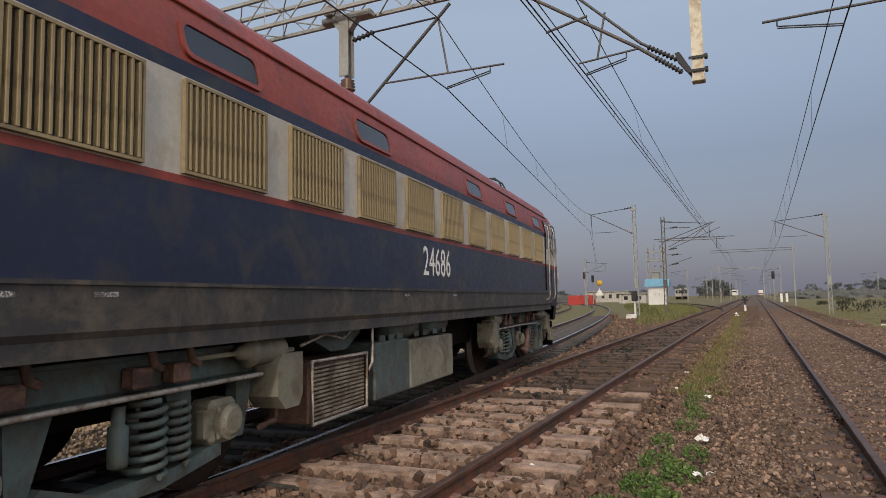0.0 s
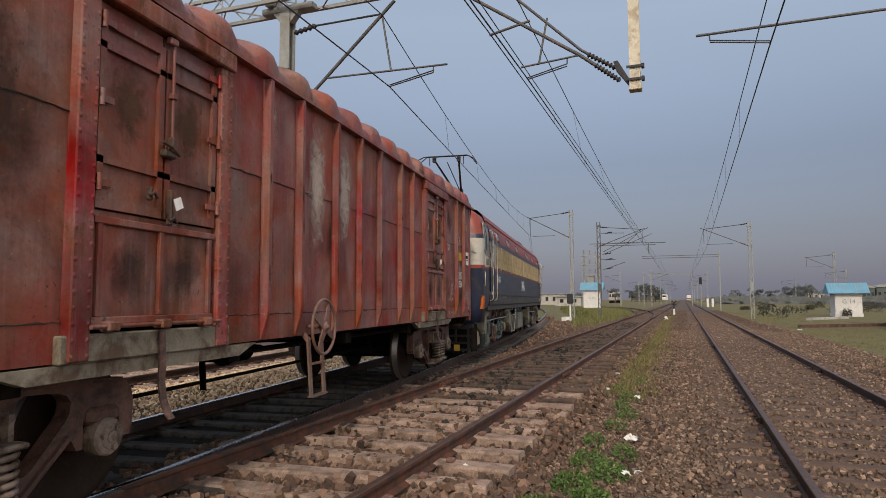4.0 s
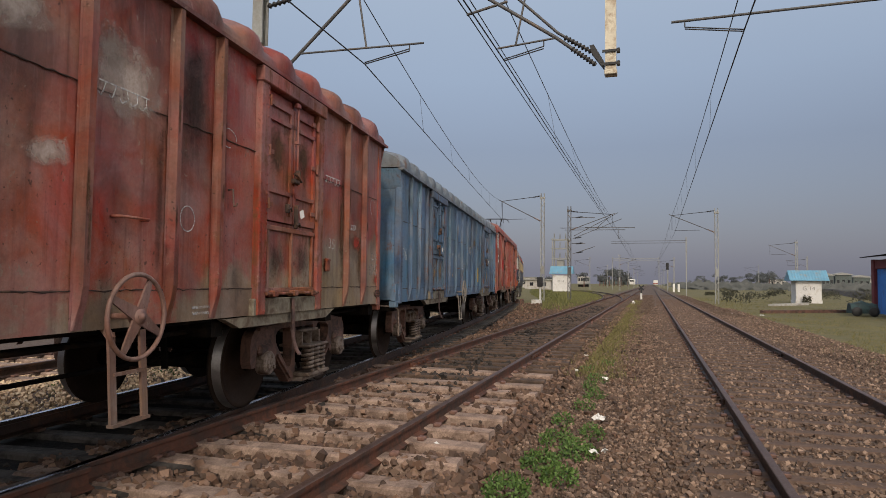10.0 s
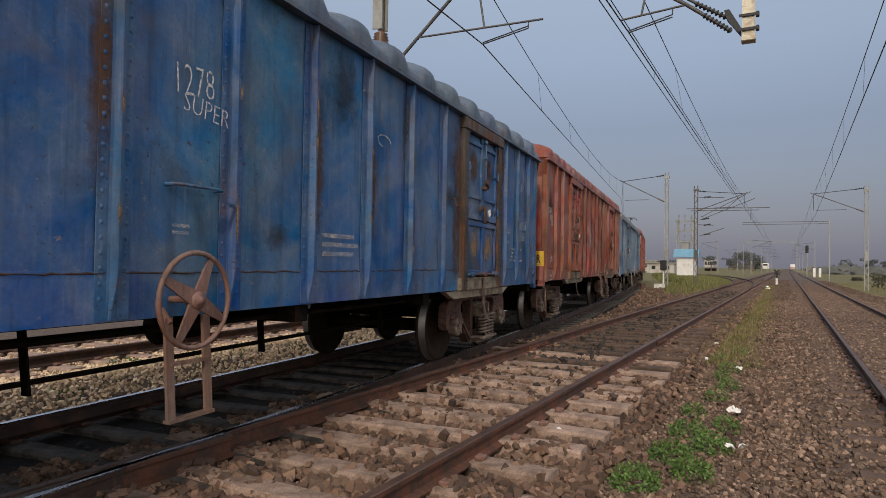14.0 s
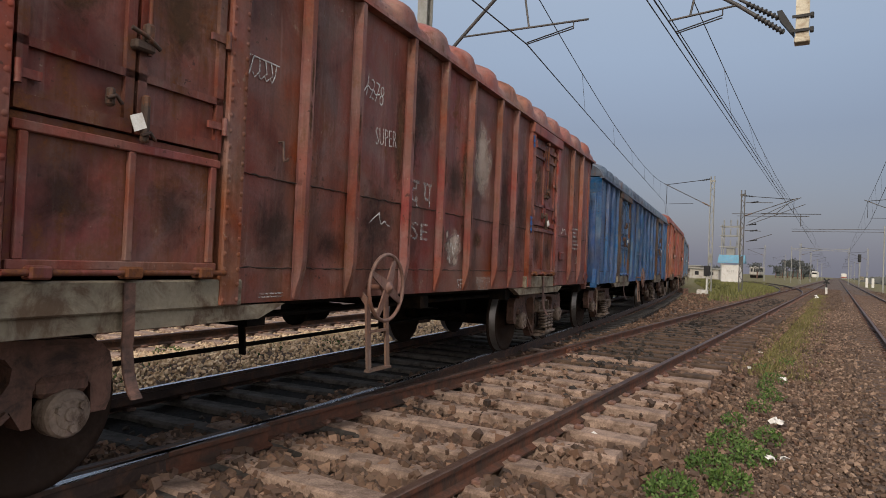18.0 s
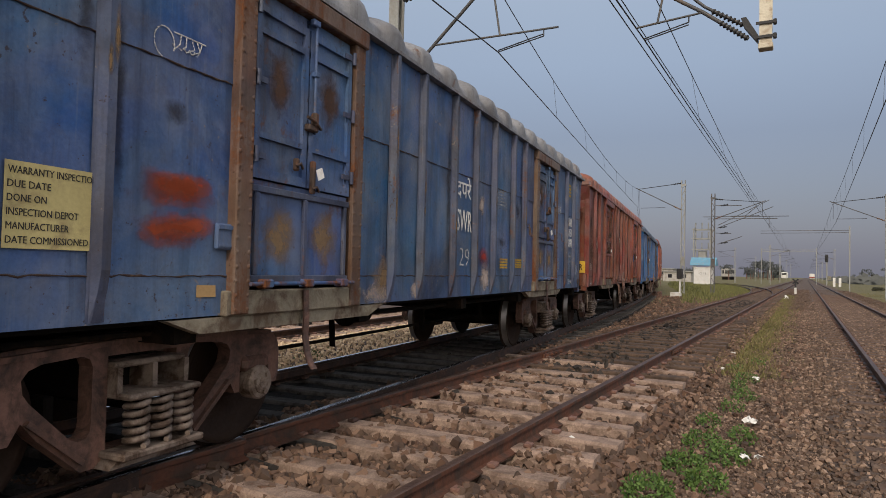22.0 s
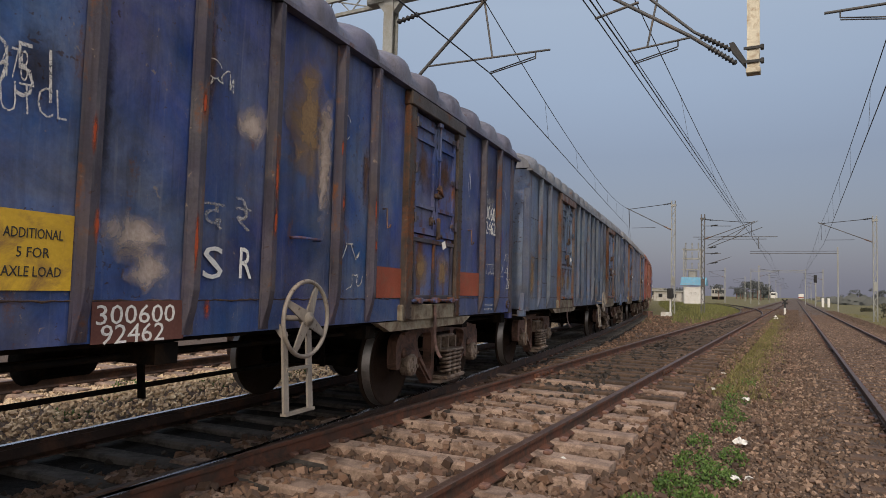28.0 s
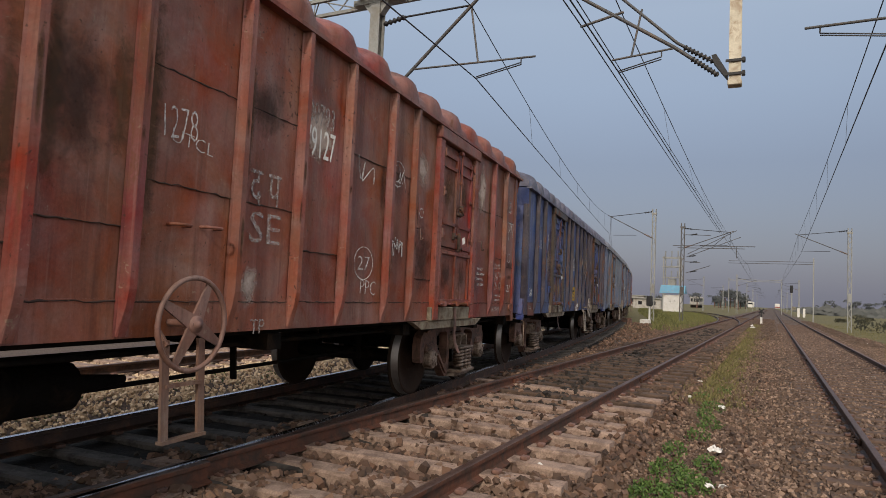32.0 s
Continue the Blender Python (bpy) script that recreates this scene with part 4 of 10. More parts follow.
def wheelset(y, wagon, radius=0.475):
    g = Geo()
    g.tube([(-1.20, 0, 0), (-0.95, 0, 0), (-0.8, 0, 0), (0, 0, 0), (0.8, 0, 0), (0.95, 0, 0), (1.20, 0, 0)], [0.07, 0.07, 0.095, 0.08, 0.095, 0.07, 0.07], 16)
    ax = part("wheelset", g, UNDER, wagon)
    w = Geo()
    w.weld = True
    r = radius
    prof = [(0.09, -0.09), (0.12, -0.09), (0.15, -0.06), (r - 0.09, -0.015), (r - 0.055, -0.062), (r + 0.028, -0.062), (r + 0.028, -0.034), (r + 0.002, -0.026), (r - 0.002, 0.07), (r - 0.055, 0.07), (r - 0.085, 0.03), (0.15, 0.0), (0.12, 0.085), (0.09, 0.085)]
    for i in range(len(prof) - 1):
        w.slot = 1 if i == 7 else 0
        w.lathe(prof[i:i + 2], (0.87, 0, 0), "x", 40)
    wm = w.mesh("wheel", [WHEEL, TREAD])
    part("wheel", wm, None, ax)
    o = part("wheel", wm, None, ax)
    o.matrix_basis = Matrix.Rotation(math.pi, 4, "Z")
    cap = Geo()
    cap.lathe([(0.0, 0.236), (0.035, 0.236), (0.04, 0.226), (0.075, 0.224), (0.08, 0.218), (0.112, 0.216), (0.124, 0.20), (0.124, 0.10), (0.07, 0.09)], (1.02, 0, 0), "x", 20, False)
    for k in range(3):
        t = 2 * math.pi * k / 3
        cap.tube([(1.225, 0.07 * math.cos(t), 0.07 * math.sin(t)), (1.262, 0.07 * math.cos(t), 0.07 * math.sin(t))], 0.023, 6, smooth=False)
    cm = cap.mesh("axle_cap", SPRING)
    part("axle_cap", cm, None, ax, "greasy axle end cap with three bolts")
    o = part("axle_cap", cm, None, ax, "greasy axle end cap with three bolts")
    o.matrix_basis = Matrix.Rotation(math.pi, 4, "Z")
    ax.matrix_basis = Matrix.Translation((0, y, radius))
    return ax


def build_wagon(plan):
    take_plan(plan)
    wagon = thing("goods_wagon", "long covered goods wagon", "wagon", "goods wagons of the train")
    for side in (1, -1):
        if side < 0:
            far = Geo()
            far.box(-HW, -HW + 0.02, -HL, HL, SILL, EAVE)
            part("side_wall", far, PAINT, wagon)["rust"] = 0.0
        for y in STAKES:
            part("side_stake", stake_geo(side, y), PAINT, wagon)["rust"] = 0.13
        for y0, y1 in DOORS:
            door_parts(side, y0, y1, wagon)
    for end in (-1, 1):
        w = part("end_wall", end_wall(end), PAINT, wagon)
        w["rust"] = 0.05
        for x in (-0.95, -0.35, 0.35, 0.95):
            rib = Geo()
            rib.box(x - 0.05, x + 0.05, *sorted((end * HL, end * (HL + 0.07))), SILL, EAVE - 0.36, 0.01)
            part("end_rib", rib, PAINT, w)["rust"] = 0.1
        for sx in (-1, 1):
            part("corner_post", corner_post(sx, end), PAINT, wagon)["rust"] = 0.1
    part("roof", wagon_roof(), PAINT, wagon)["rust"] = 0.15
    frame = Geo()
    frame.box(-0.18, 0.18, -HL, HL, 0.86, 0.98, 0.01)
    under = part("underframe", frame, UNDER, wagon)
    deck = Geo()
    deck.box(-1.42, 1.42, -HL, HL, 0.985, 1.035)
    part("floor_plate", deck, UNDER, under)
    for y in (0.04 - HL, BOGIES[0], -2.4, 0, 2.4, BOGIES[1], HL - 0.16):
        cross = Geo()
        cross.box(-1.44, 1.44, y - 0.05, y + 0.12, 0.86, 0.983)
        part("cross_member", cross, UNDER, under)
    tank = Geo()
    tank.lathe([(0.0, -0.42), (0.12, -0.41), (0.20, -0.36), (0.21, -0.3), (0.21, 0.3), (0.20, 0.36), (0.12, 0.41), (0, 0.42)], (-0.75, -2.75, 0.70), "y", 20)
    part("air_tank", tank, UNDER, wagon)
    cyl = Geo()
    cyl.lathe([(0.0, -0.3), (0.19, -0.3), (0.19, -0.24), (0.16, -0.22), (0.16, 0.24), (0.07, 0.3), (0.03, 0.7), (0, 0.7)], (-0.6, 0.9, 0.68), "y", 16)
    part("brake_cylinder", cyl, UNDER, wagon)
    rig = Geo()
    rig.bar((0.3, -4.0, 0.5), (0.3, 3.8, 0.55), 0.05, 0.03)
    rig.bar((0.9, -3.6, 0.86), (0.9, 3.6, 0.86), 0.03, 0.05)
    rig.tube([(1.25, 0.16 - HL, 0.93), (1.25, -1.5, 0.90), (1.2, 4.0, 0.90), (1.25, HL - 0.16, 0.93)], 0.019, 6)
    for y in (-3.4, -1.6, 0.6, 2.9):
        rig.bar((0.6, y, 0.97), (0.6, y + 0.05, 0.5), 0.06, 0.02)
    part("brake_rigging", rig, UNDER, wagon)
    # hand brake: wheel, spokes, frame
    hb = Geo()
    for y in (-1.22, -0.93):
        hb.bar((1.56, y, 1.0), (1.60, y, 0.43), 0.055, 0.02, (1, 0, 0))
    hb.bar((1.60, -0.90, 0.43), (1.60, -1.25, 0.43), 0.05, 0.02, (0, 0, 1))
    hb.bar((1.585, -0.93, 0.74), (1.585, -1.22, 0.74), 0.03, 0.02, (0, 0, 1))
    hb.bar((1.50, -1.22, 1.04), (1.57, -1.22, 0.96), 0.05, 0.02, (0, 1, 0))
    step = part("step_frame", hb, PAINT, wagon, "flat steel step frame under the brake wheel")
    step["rust"] = 0.5
    wheel = Geo()
    cy, cz, cx = -1.16, 1.10, 1.70
    wheel.tube([(cx, cy + 0.265 * math.cos(k * math.pi / 16), cz + 0.265 * math.sin(k * math.pi / 16)) for k in range(32)], 0.0155, 8, True)
    for k in range(4):
        t = math.pi / 4 + 0.3 + k * math.pi / 2
        c, s = math.cos(t), math.sin(t)
        a, b = Vector((cx + 0.02, cy + 0.03 * c, cz + 0.03 * s)), Vector((cx, cy + 0.26 * c, cz + 0.26 * s))
        n = Vector((0, -s, c))
        wheel.add([a - n * 0.045, b - n * 0.02, b + n * 0.02, a + n * 0.045] + [p - Vector((0.014, 0, 0)) for p in (a - n * 0.045, b - n * 0.02, b + n * 0.02, a + n * 0.045)],
                  [(0, 1, 2, 3), (7, 6, 5, 4), (0, 4, 5, 1), (1, 5, 6, 2), (2, 6, 7, 3), (3, 7, 4, 0)])
    wheel.lathe([(0, 0.05), (0.02, 0.05), (0.025, 0.03), (0.05, 0.03), (0.05, -0.03), (0.02, -0.04), (0.02, -0.2)], (cx, cy, cz), "x", 12)
    part("brake_wheel", wheel, PAINT, wagon, "four spoked steel hand brake wheel")["rust"] = 0.32
    for end in (-1, 1):
        cp = Geo()
        cp.box(-0.09, 0.09, *sorted((end * (HL - 0.06), end * (HL + 0.29))), 0.72, 0.93, 0.02)
        cp.box(-0.15, 0.13, *sorted((end * (HL + 0.24), end * (HL + 0.51))), 0.68, 0.97, 0.05)
        cp.box(-0.30, 0.30, *sorted((end * (HL - 0.02), end * (HL + 0.06))), 0.60, 1.02, 0.02)
        part("coupler", cp, CAST, wagon, "rusty centre coupler")
        hose = Geo()
        hose.tube([(0.35, end * (HL - 0.01), 0.85), (0.36, end * (HL + 0.19), 0.80), (0.34, end * (HL + 0.32), 0.60), (0.3, end * (HL + 0.44), 0.45), (0.26, end * (HL + 0.48), 0.5)], 0.028, 8)
        part("brake_hose", hose, BLACK, wagon)
        if end < 0:
            lever = Geo()
            lever.tube([(0.1, end * (HL + 0.19), 0.98), (0.8, end * (HL + 0.17), 0.96), (1.3, end * (HL + 0.14), 0.94), (1.47, end * (HL + 0.12), 0.93), (1.52, end * (HL + 0.08), 0.88), (1.52, end * (HL + 0.06), 0.46)], 0.012, 8)
            part("uncoupling_lever", lever, SPRING, wagon, "bent grey uncoupling lever")
        bracket = Geo()
        bracket.box(1.38, 1.50, *sorted((end * (HL + 0.00), end * (HL + 0.14))), 0.92, 1.02, 0.008)
        bracket.prism([(end * (HL + 0.01), 1.30), (end * (HL + 0.10), 1.30), (end * (HL + 0.16), 1.02), (end * (HL + 0.01), 1.02)], 1.42, 1.49)
        part("lamp_bracket", bracket, PAINT, wagon)["rust"] = 0.15
    for yc in BOGIES:
        for sx in (-1, 1):
            fr = part("bogie_frame", side_frame(sx, yc), CAST, wagon, "cast steel bogie side frame")
            for dy in (-0.165, 0.0, 0.165):
                sp = Geo()
                sp.helix(sx * 1.265, yc + dy + 0.03, 0.29, 0.555, 0.060, 0.0195, 5.5, 6, 12)
                part("spring", sp, SPRING, fr, "coil spring")
            seat = Geo()
            seat.box(*sorted((sx * 1.05, sx * 1.355)), yc - 0.29, yc + 0.31, 0.235, 0.277, 0.01)
            seat.prism([(yc - 0.32, 0.19), (yc + 0.32, 0.19), (yc + 0.25, 0.246), (yc - 0.25, 0.246)], *sorted((sx * 1.1, sx * 1.28)))
            part("spring_seat", seat, SPRING, fr)
            bol = Geo()
            bol.box(*sorted((sx * 0.95, sx * 1.345)), yc - 0.25, yc + 0.29, 0.56, 0.595, 0.012)
            bol.box(*sorted((sx * 0.95, sx * 1.22)), yc - 0.25, yc + 0.27, 0.73, 0.765, 0.012)
            for q in (-0.25, -0.005, 0.24):
                bol.prism([(yc + q, 0.585), (yc + q + 0.035, 0.585), (yc + q + 0.035, 0.74), (yc + q, 0.74)], *sorted((sx * 1.0, sx * 1.24)))
            part("bolster_end", bol, SPRING, fr)
            for e in (-1, 1):
                ad = Geo()
                ad.box(*sorted((sx * 1.0, sx * 1.2)), yc + e * 1.0 - 0.14, yc + e * 1.0 + 0.14, 0.56, 0.67, 0.03)
                part("bearing_adapter", ad, CAST, fr)
        bolster = Geo()
        bolster.box(-1.05, 1.05, yc - 0.2, yc + 0.2, 0.50, 0.80, 0.03)
        for e in (-1, 1):
            bolster.tube([(-0.9, yc + e * 0.42, 0.36), (0.9, yc + e * 0.42, 0.36)], 0.045, 8)
            for sx in (-1, 1):
                bolster.box(*sorted((sx * 0.80, sx * 0.94)), yc + e * 0.46 - 0.0, yc + e * 0.46 + 0.06, 0.30, 0.58, 0.01)
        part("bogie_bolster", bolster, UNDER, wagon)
    for y in [yc + d for yc in BOGIES for d in (-1.0, 1.0)]:
        wheelset(y, wagon)
    return wagon


# each wagon: paint of the sheets, stakes, roof and door posts (with the share of rust), label, place of the brake wheel ahead of the middle
WAGONS = [
    ((0.270, 0.062, 0.042, 0.32), (0.275, 0.058, 0.037, 0.40), (0.28, 0.072, 0.045, 0.45), (0.28, 0.055, 0.034, 0.6), "brick red covered goods wagon with a pasted white notice", -1.21),
    ((0.086, 0.172, 0.285, 0.40), (0.090, 0.158, 0.25, 0.50), (0.17, 0.205, 0.235, 0.52), (0.10, 0.15, 0.23, 0.58), "light blue covered goods wagon streaked with rust and grime", -1.43),
    ((0.32, 0.080, 0.050, 0.38), (0.285, 0.076, 0.046, 0.45), (0.29, 0.085, 0.056, 0.50), (0.30, 0.075, 0.038, 0.6), "faded red covered goods wagon worn to olive along its lower sheets", 1.10),
    ((0.026, 0.112, 0.285, 0.34), (0.026, 0.100, 0.255, 0.44), (0.10, 0.14, 0.20, 0.5), (0.07, 0.05, 0.04, 0.62), "bright blue covered goods wagon with rusted door posts", -1.37),
    ((0.195, 0.052, 0.036, 0.50), (0.230, 0.062, 0.042, 0.48), (0.30, 0.10, 0.064, 0.45), (0.30, 0.07, 0.038, 0.5), "dark rust brown covered goods wagon with chalk marks", -1.15),
    ((0.064, 0.126, 0.268, 0.38), (0.078, 0.098, 0.165, 0.50), (0.25, 0.25, 0.26, 0.45), (0.15, 0.09, 0.06, 0.66), "greyish blue covered goods wagon with stained panels", None),
    ((0.108, 0.158, 0.262, 0.40), (0.088, 0.115, 0.175, 0.50), (0.20, 0.21, 0.24, 0.45), (0.14, 0.095, 0.08, 0.70), "dull blue grey covered goods wagon with a stencilled number", 1.13),
    ((0.050, 0.084, 0.240, 0.42), (0.062, 0.054, 0.080, 0.54), (0.14, 0.14, 0.20, 0.45), (0.065, 0.047, 0.038, 0.62), "indigo covered goods wagon with orange primer and a yellow panel", 1.04),
    ((0.245, 0.064, 0.037, 0.34), (0.245, 0.060, 0.038, 0.45), (0.27, 0.078, 0.048, 0.45), (0.27, 0.062, 0.036, 0.55), "red brown covered goods wagon with even weathered paint", -1.12),
]


# writing, patches and small fittings of each wagon: kind, words, metres ahead of the middle, height over the rail, width, height
MARKS = {
    0: [("script", "", 4.54, 2.32, 0.27, 0.16), ("hook", "", 4.65, 2.03, 0.06, 0.12), ("stencil", "C C", 4.78, 1.75, 0.22, 0.1), ("stencil", "6 80t", 4.87, 1.6, 0.55, 0.15), 
        ("stencil", "TARE 25", 4.84, 1.48, 0.5, 0.08), ("stencil", "AREA 58", 4.86, 1.37, 0.53, 0.08), ("card", "", 4.51, 1.54, 0.13, 0.14), ("stencil", "BCNAHSM", 4.92, 1.11, 0.62, 0.08), 
        ("patch", "yellow", 5.51, 2.22, 0.38, 0.17), ("stencil", "BCNAHSM1", 5.54, 1.98, 0.57, 0.11), ("paint", "311105", 5.48, 1.84, 0.45, 0.15), ("paint", "34536", 5.51, 1.67, 0.46, 0.13), 
        ("script", "", 5.39, 2.54, 0.35, 0.13), ("scrawl", "", 5.48, 2.44, 0.17, 0.14), ("chalk", "57", 5.43, 2.67, 0.09, 0.06), ("notice", "", 6.15, 2.23, 0.42, 0.26), 
        ("ring", "NP", 6.09, 2.87, 0.23, 0.16), ("chalk", "39", 6.2, 1.45, 0.19, 0.15), ("plate", "", 6.42, 1.17, 0.24, 0.13), ("stripes", "", -6.36, 2.99, 0.56, 0.63), 
        ("notice", "", -6.27, 2.28, 0.39, 0.28), ("chalk", "39", -6.24, 1.47, 0.2, 0.13), ("stencil", "R 22", -5.66, 2.79, 0.29, 0.33), ("script", "", -5.65, 2.33, 0.29, 0.09), 
        ("bars", "", -6.13, 1.24, 0.55, 0.05)],
    1: [("loop", "", 6.15, 2.51, 0.27, 0.17), ("stencil", "00789", 6.22, 1.91, 0.46, 0.17), ("stencil", "61538", 6.14, 1.74, 0.41, 0.15), ("chalk", "34", 6.78, 1.7, 0.18, 0.15), 
        ("stencil", "4278", 6.17, 1.39, 0.43, 0.08), ("plate", "", 6.83, 1.11, 0.21, 0.13), ("patch", "yellow", 2.11, 1.56, 0.45, 0.44), ("loop", "", 2.87, 2.47, 0.26, 0.24), 
        ("hook", "", 2.92, 1.96, 0.06, 0.14), ("card", "", 2.89, 1.45, 0.15, 0.12), ("scrawl", "", 6.79, 1.72, 0.19, 0.21), ("loop", "", 6.01, 2.57, 0.29, 0.12), 
        ("chalk", "27-3", -1.24, 2.02, 0.2, 0.06), ("chalk", "30-3", -1.23, 1.94, 0.23, 0.07), ("grab", "", -1.26, 1.67, 0.48, 0.04), ("chalk", "U12", 0.6, 2.21, 0.27, 0.22), 
        ("stencil", "द प", -0.43, 1.68, 0.36, 0.2), ("stencil", "SE", -0.43, 1.41, 0.36, 0.15), ("stencil", "00799", 0.49, 1.09, 0.57, 0.12), ("loop", "", -2.11, 1.89, 0.23, 0.3), 
        ("stencil", "APRH", -6.24, 2.8, 0.23, 0.15), ("stencil", "R", -6.25, 2.66, 0.06, 0.09), ("stencil", "21-24", -6.17, 2.53, 0.27, 0.12), ("scrawl", "", -1.41, 2.66, 0.16, 0.32), 
        ("chalk", "36", -6.72, 1.79, 0.25, 0.2), ("bars", "", -6.19, 1.54, 0.3, 0.06)],
    2: [("script", "", 4.7, 2.5, 0.46, 0.1), ("chalk", "35", 4.7, 1.77, 0.18, 0.12), ("card", "", 4.56, 1.52, 0.12, 0.15), ("stencil", "DRG", 6.37, 1.68, 0.41, 0.11), 
        ("stencil", "63429", 6.3, 1.5, 0.48, 0.16), ("loop", "", 6.19, 2.37, 0.23, 0.22), ("script", "", 5.41, 2.01, 0.17, 0.08), ("plate", "", 6.44, 1.16, 0.23, 0.11), 
        ("script", "", 1.13, 2.5, 0.48, 0.12), ("loop", "", 2.39, 2.52, 0.26, 0.16), ("grab", "", 1.2, 1.73, 0.28, 0.04), ("hook", "", 2.43, 2.02, 0.09, 0.14), ("bars", "", 2.11, 1.11, 0.33, 0.09), 
        ("ring", "", 1.85, 1.79, 0.18, 0.19), ("scrawl", "", -1.11, 1.93, 0.21, 0.19), ("hook", "", -2.29, 2.02, 0.08, 0.13), ("chalk", "1278", -6.11, 2.23, 0.27, 0.14), 
        ("chalk", "UTCL", -6.06, 2.11, 0.26, 0.07), ("script", "", -6.28, 2.37, 0.24, 0.12), ("chalk", "35", -6.08, 1.44, 0.25, 0.14), ("scrawl", "", -4.67, 2.35, 0.46, 0.09), 
        ("chalk", "27", -4.83, 1.95, 0.18, 0.17), ("bars", "", -6.02, 1.13, 0.48, 0.22)],
    3: [("chalk", "33", 6.85, 1.39, 0.24, 0.12), ("stencil", "P 5", 6.83, 1.61, 0.16, 0.17), ("plate", "", 6.89, 1.17, 0.2, 0.11), ("stencil", "म रे", 5.97, 2.77, 0.4, 0.14), 
        ("stencil", "CR", 5.98, 2.56, 0.39, 0.18), ("stencil", "BCN", 6.06, 2.12, 0.41, 0.1), ("stencil", "101150", 6.1, 1.95, 0.48, 0.15), ("stencil", "61865", 6.11, 1.77, 0.44, 0.15), 
        ("bars", "", 5.8, 1.49, 0.72, 0.24), ("scrawl", "", 5.31, 1.82, 0.2, 0.1), ("chalk", "A", 5.29, 1.66, 0.13, 0.06), ("hook", "", 2.98, 2.05, 0.07, 0.08), 
        ("chalk", "1278", -1.22, 2.38, 0.3, 0.18), ("chalk", "SUPER", -1.12, 2.23, 0.38, 0.11), ("grab", "", -1.23, 1.75, 0.39, 0.05), ("bars", "", -1.29, 1.51, 0.18, 0.08), 
        ("bars", "", 0.46, 1.48, 0.58, 0.22), ("loop", "", 1.19, 2.46, 0.27, 0.11)],
    4: [("stencil", "SE", 0.68, 1.1, 0.16, 0.1), ("stencil", "300793", 1.34, 1.13, 0.42, 0.07), ("stencil", "222", 1.34, 1.05, 0.33, 0.07), ("bars", "", 5.53, 1.83, 0.51, 0.41), 
        ("chalk", "38", 5.72, 1.45, 0.21, 0.15), ("card", "", 4.69, 1.49, 0.22, 0.13), ("scrawl", "", 4.82, 1.91, 0.3, 0.18), ("plate", "", 6.42, 1.15, 0.31, 0.16), 
        ("script", "", -2.51, 2.47, 0.27, 0.16), ("chalk", "1278", -1.17, 2.69, 0.26, 0.17), ("chalk", "SUPER", -0.97, 2.35, 0.34, 0.14), ("scrawl", "", -1.0, 1.66, 0.27, 0.12), 
        ("stencil", "द प", -0.29, 1.94, 0.43, 0.25), ("stencil", "SE", -0.3, 1.6, 0.34, 0.16), ("scrawl", "", 0.48, 1.47, 0.35, 0.35), ("hook", "", -2.32, 2.0, 0.08, 0.13), 
        ("bars", "", -2.31, 1.07, 0.29, 0.04), ("chalk", "R", -5.61, 2.94, 0.08, 0.09), ("chalk", "7-29", -5.57, 2.83, 0.29, 0.12), ("script", "", -4.88, 2.49, 0.34, 0.14), 
        ("chalk", "6-12", -5.38, 2.05, 0.19, 0.11), ("chalk", "12", -5.35, 1.93, 0.15, 0.09), ("chalk", "32", -6.19, 1.47, 0.24, 0.15), ("bars", "", -6.15, 1.15, 0.29, 0.17), 
        ("scrawl", "", -1.28, 2.74, 0.29, 0.18)],
    5: [("grid", "", 5.47, 2.97, 0.34, 0.27), ("ring", "NP", 6.11, 3.07, 0.27, 0.28), ("paint", "BCNAHSM", 5.58, 2.33, 0.54, 0.16), ("paint", "311519", 5.58, 2.12, 0.52, 0.16), 
        ("paint", "10191", 5.54, 1.91, 0.41, 0.18), ("stencil", "66.98 t", 5.56, 1.66, 0.43, 0.1), ("stencil", "24.3 t", 5.56, 1.54, 0.41, 0.09), ("stencil", "38.36 m", 5.6, 1.43, 0.49, 0.11), 
        ("stencil", "BCNAHSM", 5.64, 1.15, 0.55, 0.1), ("stencil", "C.C.", 4.53, 1.64, 0.19, 0.09), ("stencil", "TARE", 4.55, 1.52, 0.21, 0.09), ("stencil", "AREA", 4.57, 1.4, 0.23, 0.1), 
        ("chalk", "31", 6.21, 1.39, 0.2, 0.19), ("script", "", 4.59, 2.46, 0.32, 0.18), ("ring", "", 4.86, 1.81, 0.12, 0.12), ("plate", "", 6.46, 1.14, 0.24, 0.12), 
        ("hook", "", 2.55, 1.95, 0.06, 0.14), ("hook", "", 4.72, 1.97, 0.1, 0.16), ("paint", "दपरे", -0.25, 2.3, 0.47, 0.27), ("paint", "SWR", -0.22, 1.91, 0.48, 0.25), 
        ("chalk", "29", -0.2, 1.48, 0.31, 0.21), ("board", "", 1.22, 2.31, 0.37, 0.26), ("grid", "", 1.32, 1.44, 0.36, 0.15), ("grid", "", 2.03, 1.45, 0.35, 0.14), 
        ("hook", "", 2.48, 1.98, 0.14, 0.16), ("warranty", "", -5.35, 1.57, 0.47, 0.38), ("loop", "", -4.76, 2.54, 0.15, 0.17), ("script", "", -4.58, 2.56, 0.2, 0.11), 
        ("card", "", -4.26, 1.5, 0.14, 0.16), ("patch", "tan", -4.38, 1.17, 0.15, 0.07), ("chalk", "1278", -6.12, 2.33, 0.39, 0.16), ("chalk", "SUPER", -6.09, 2.13, 0.35, 0.12), 
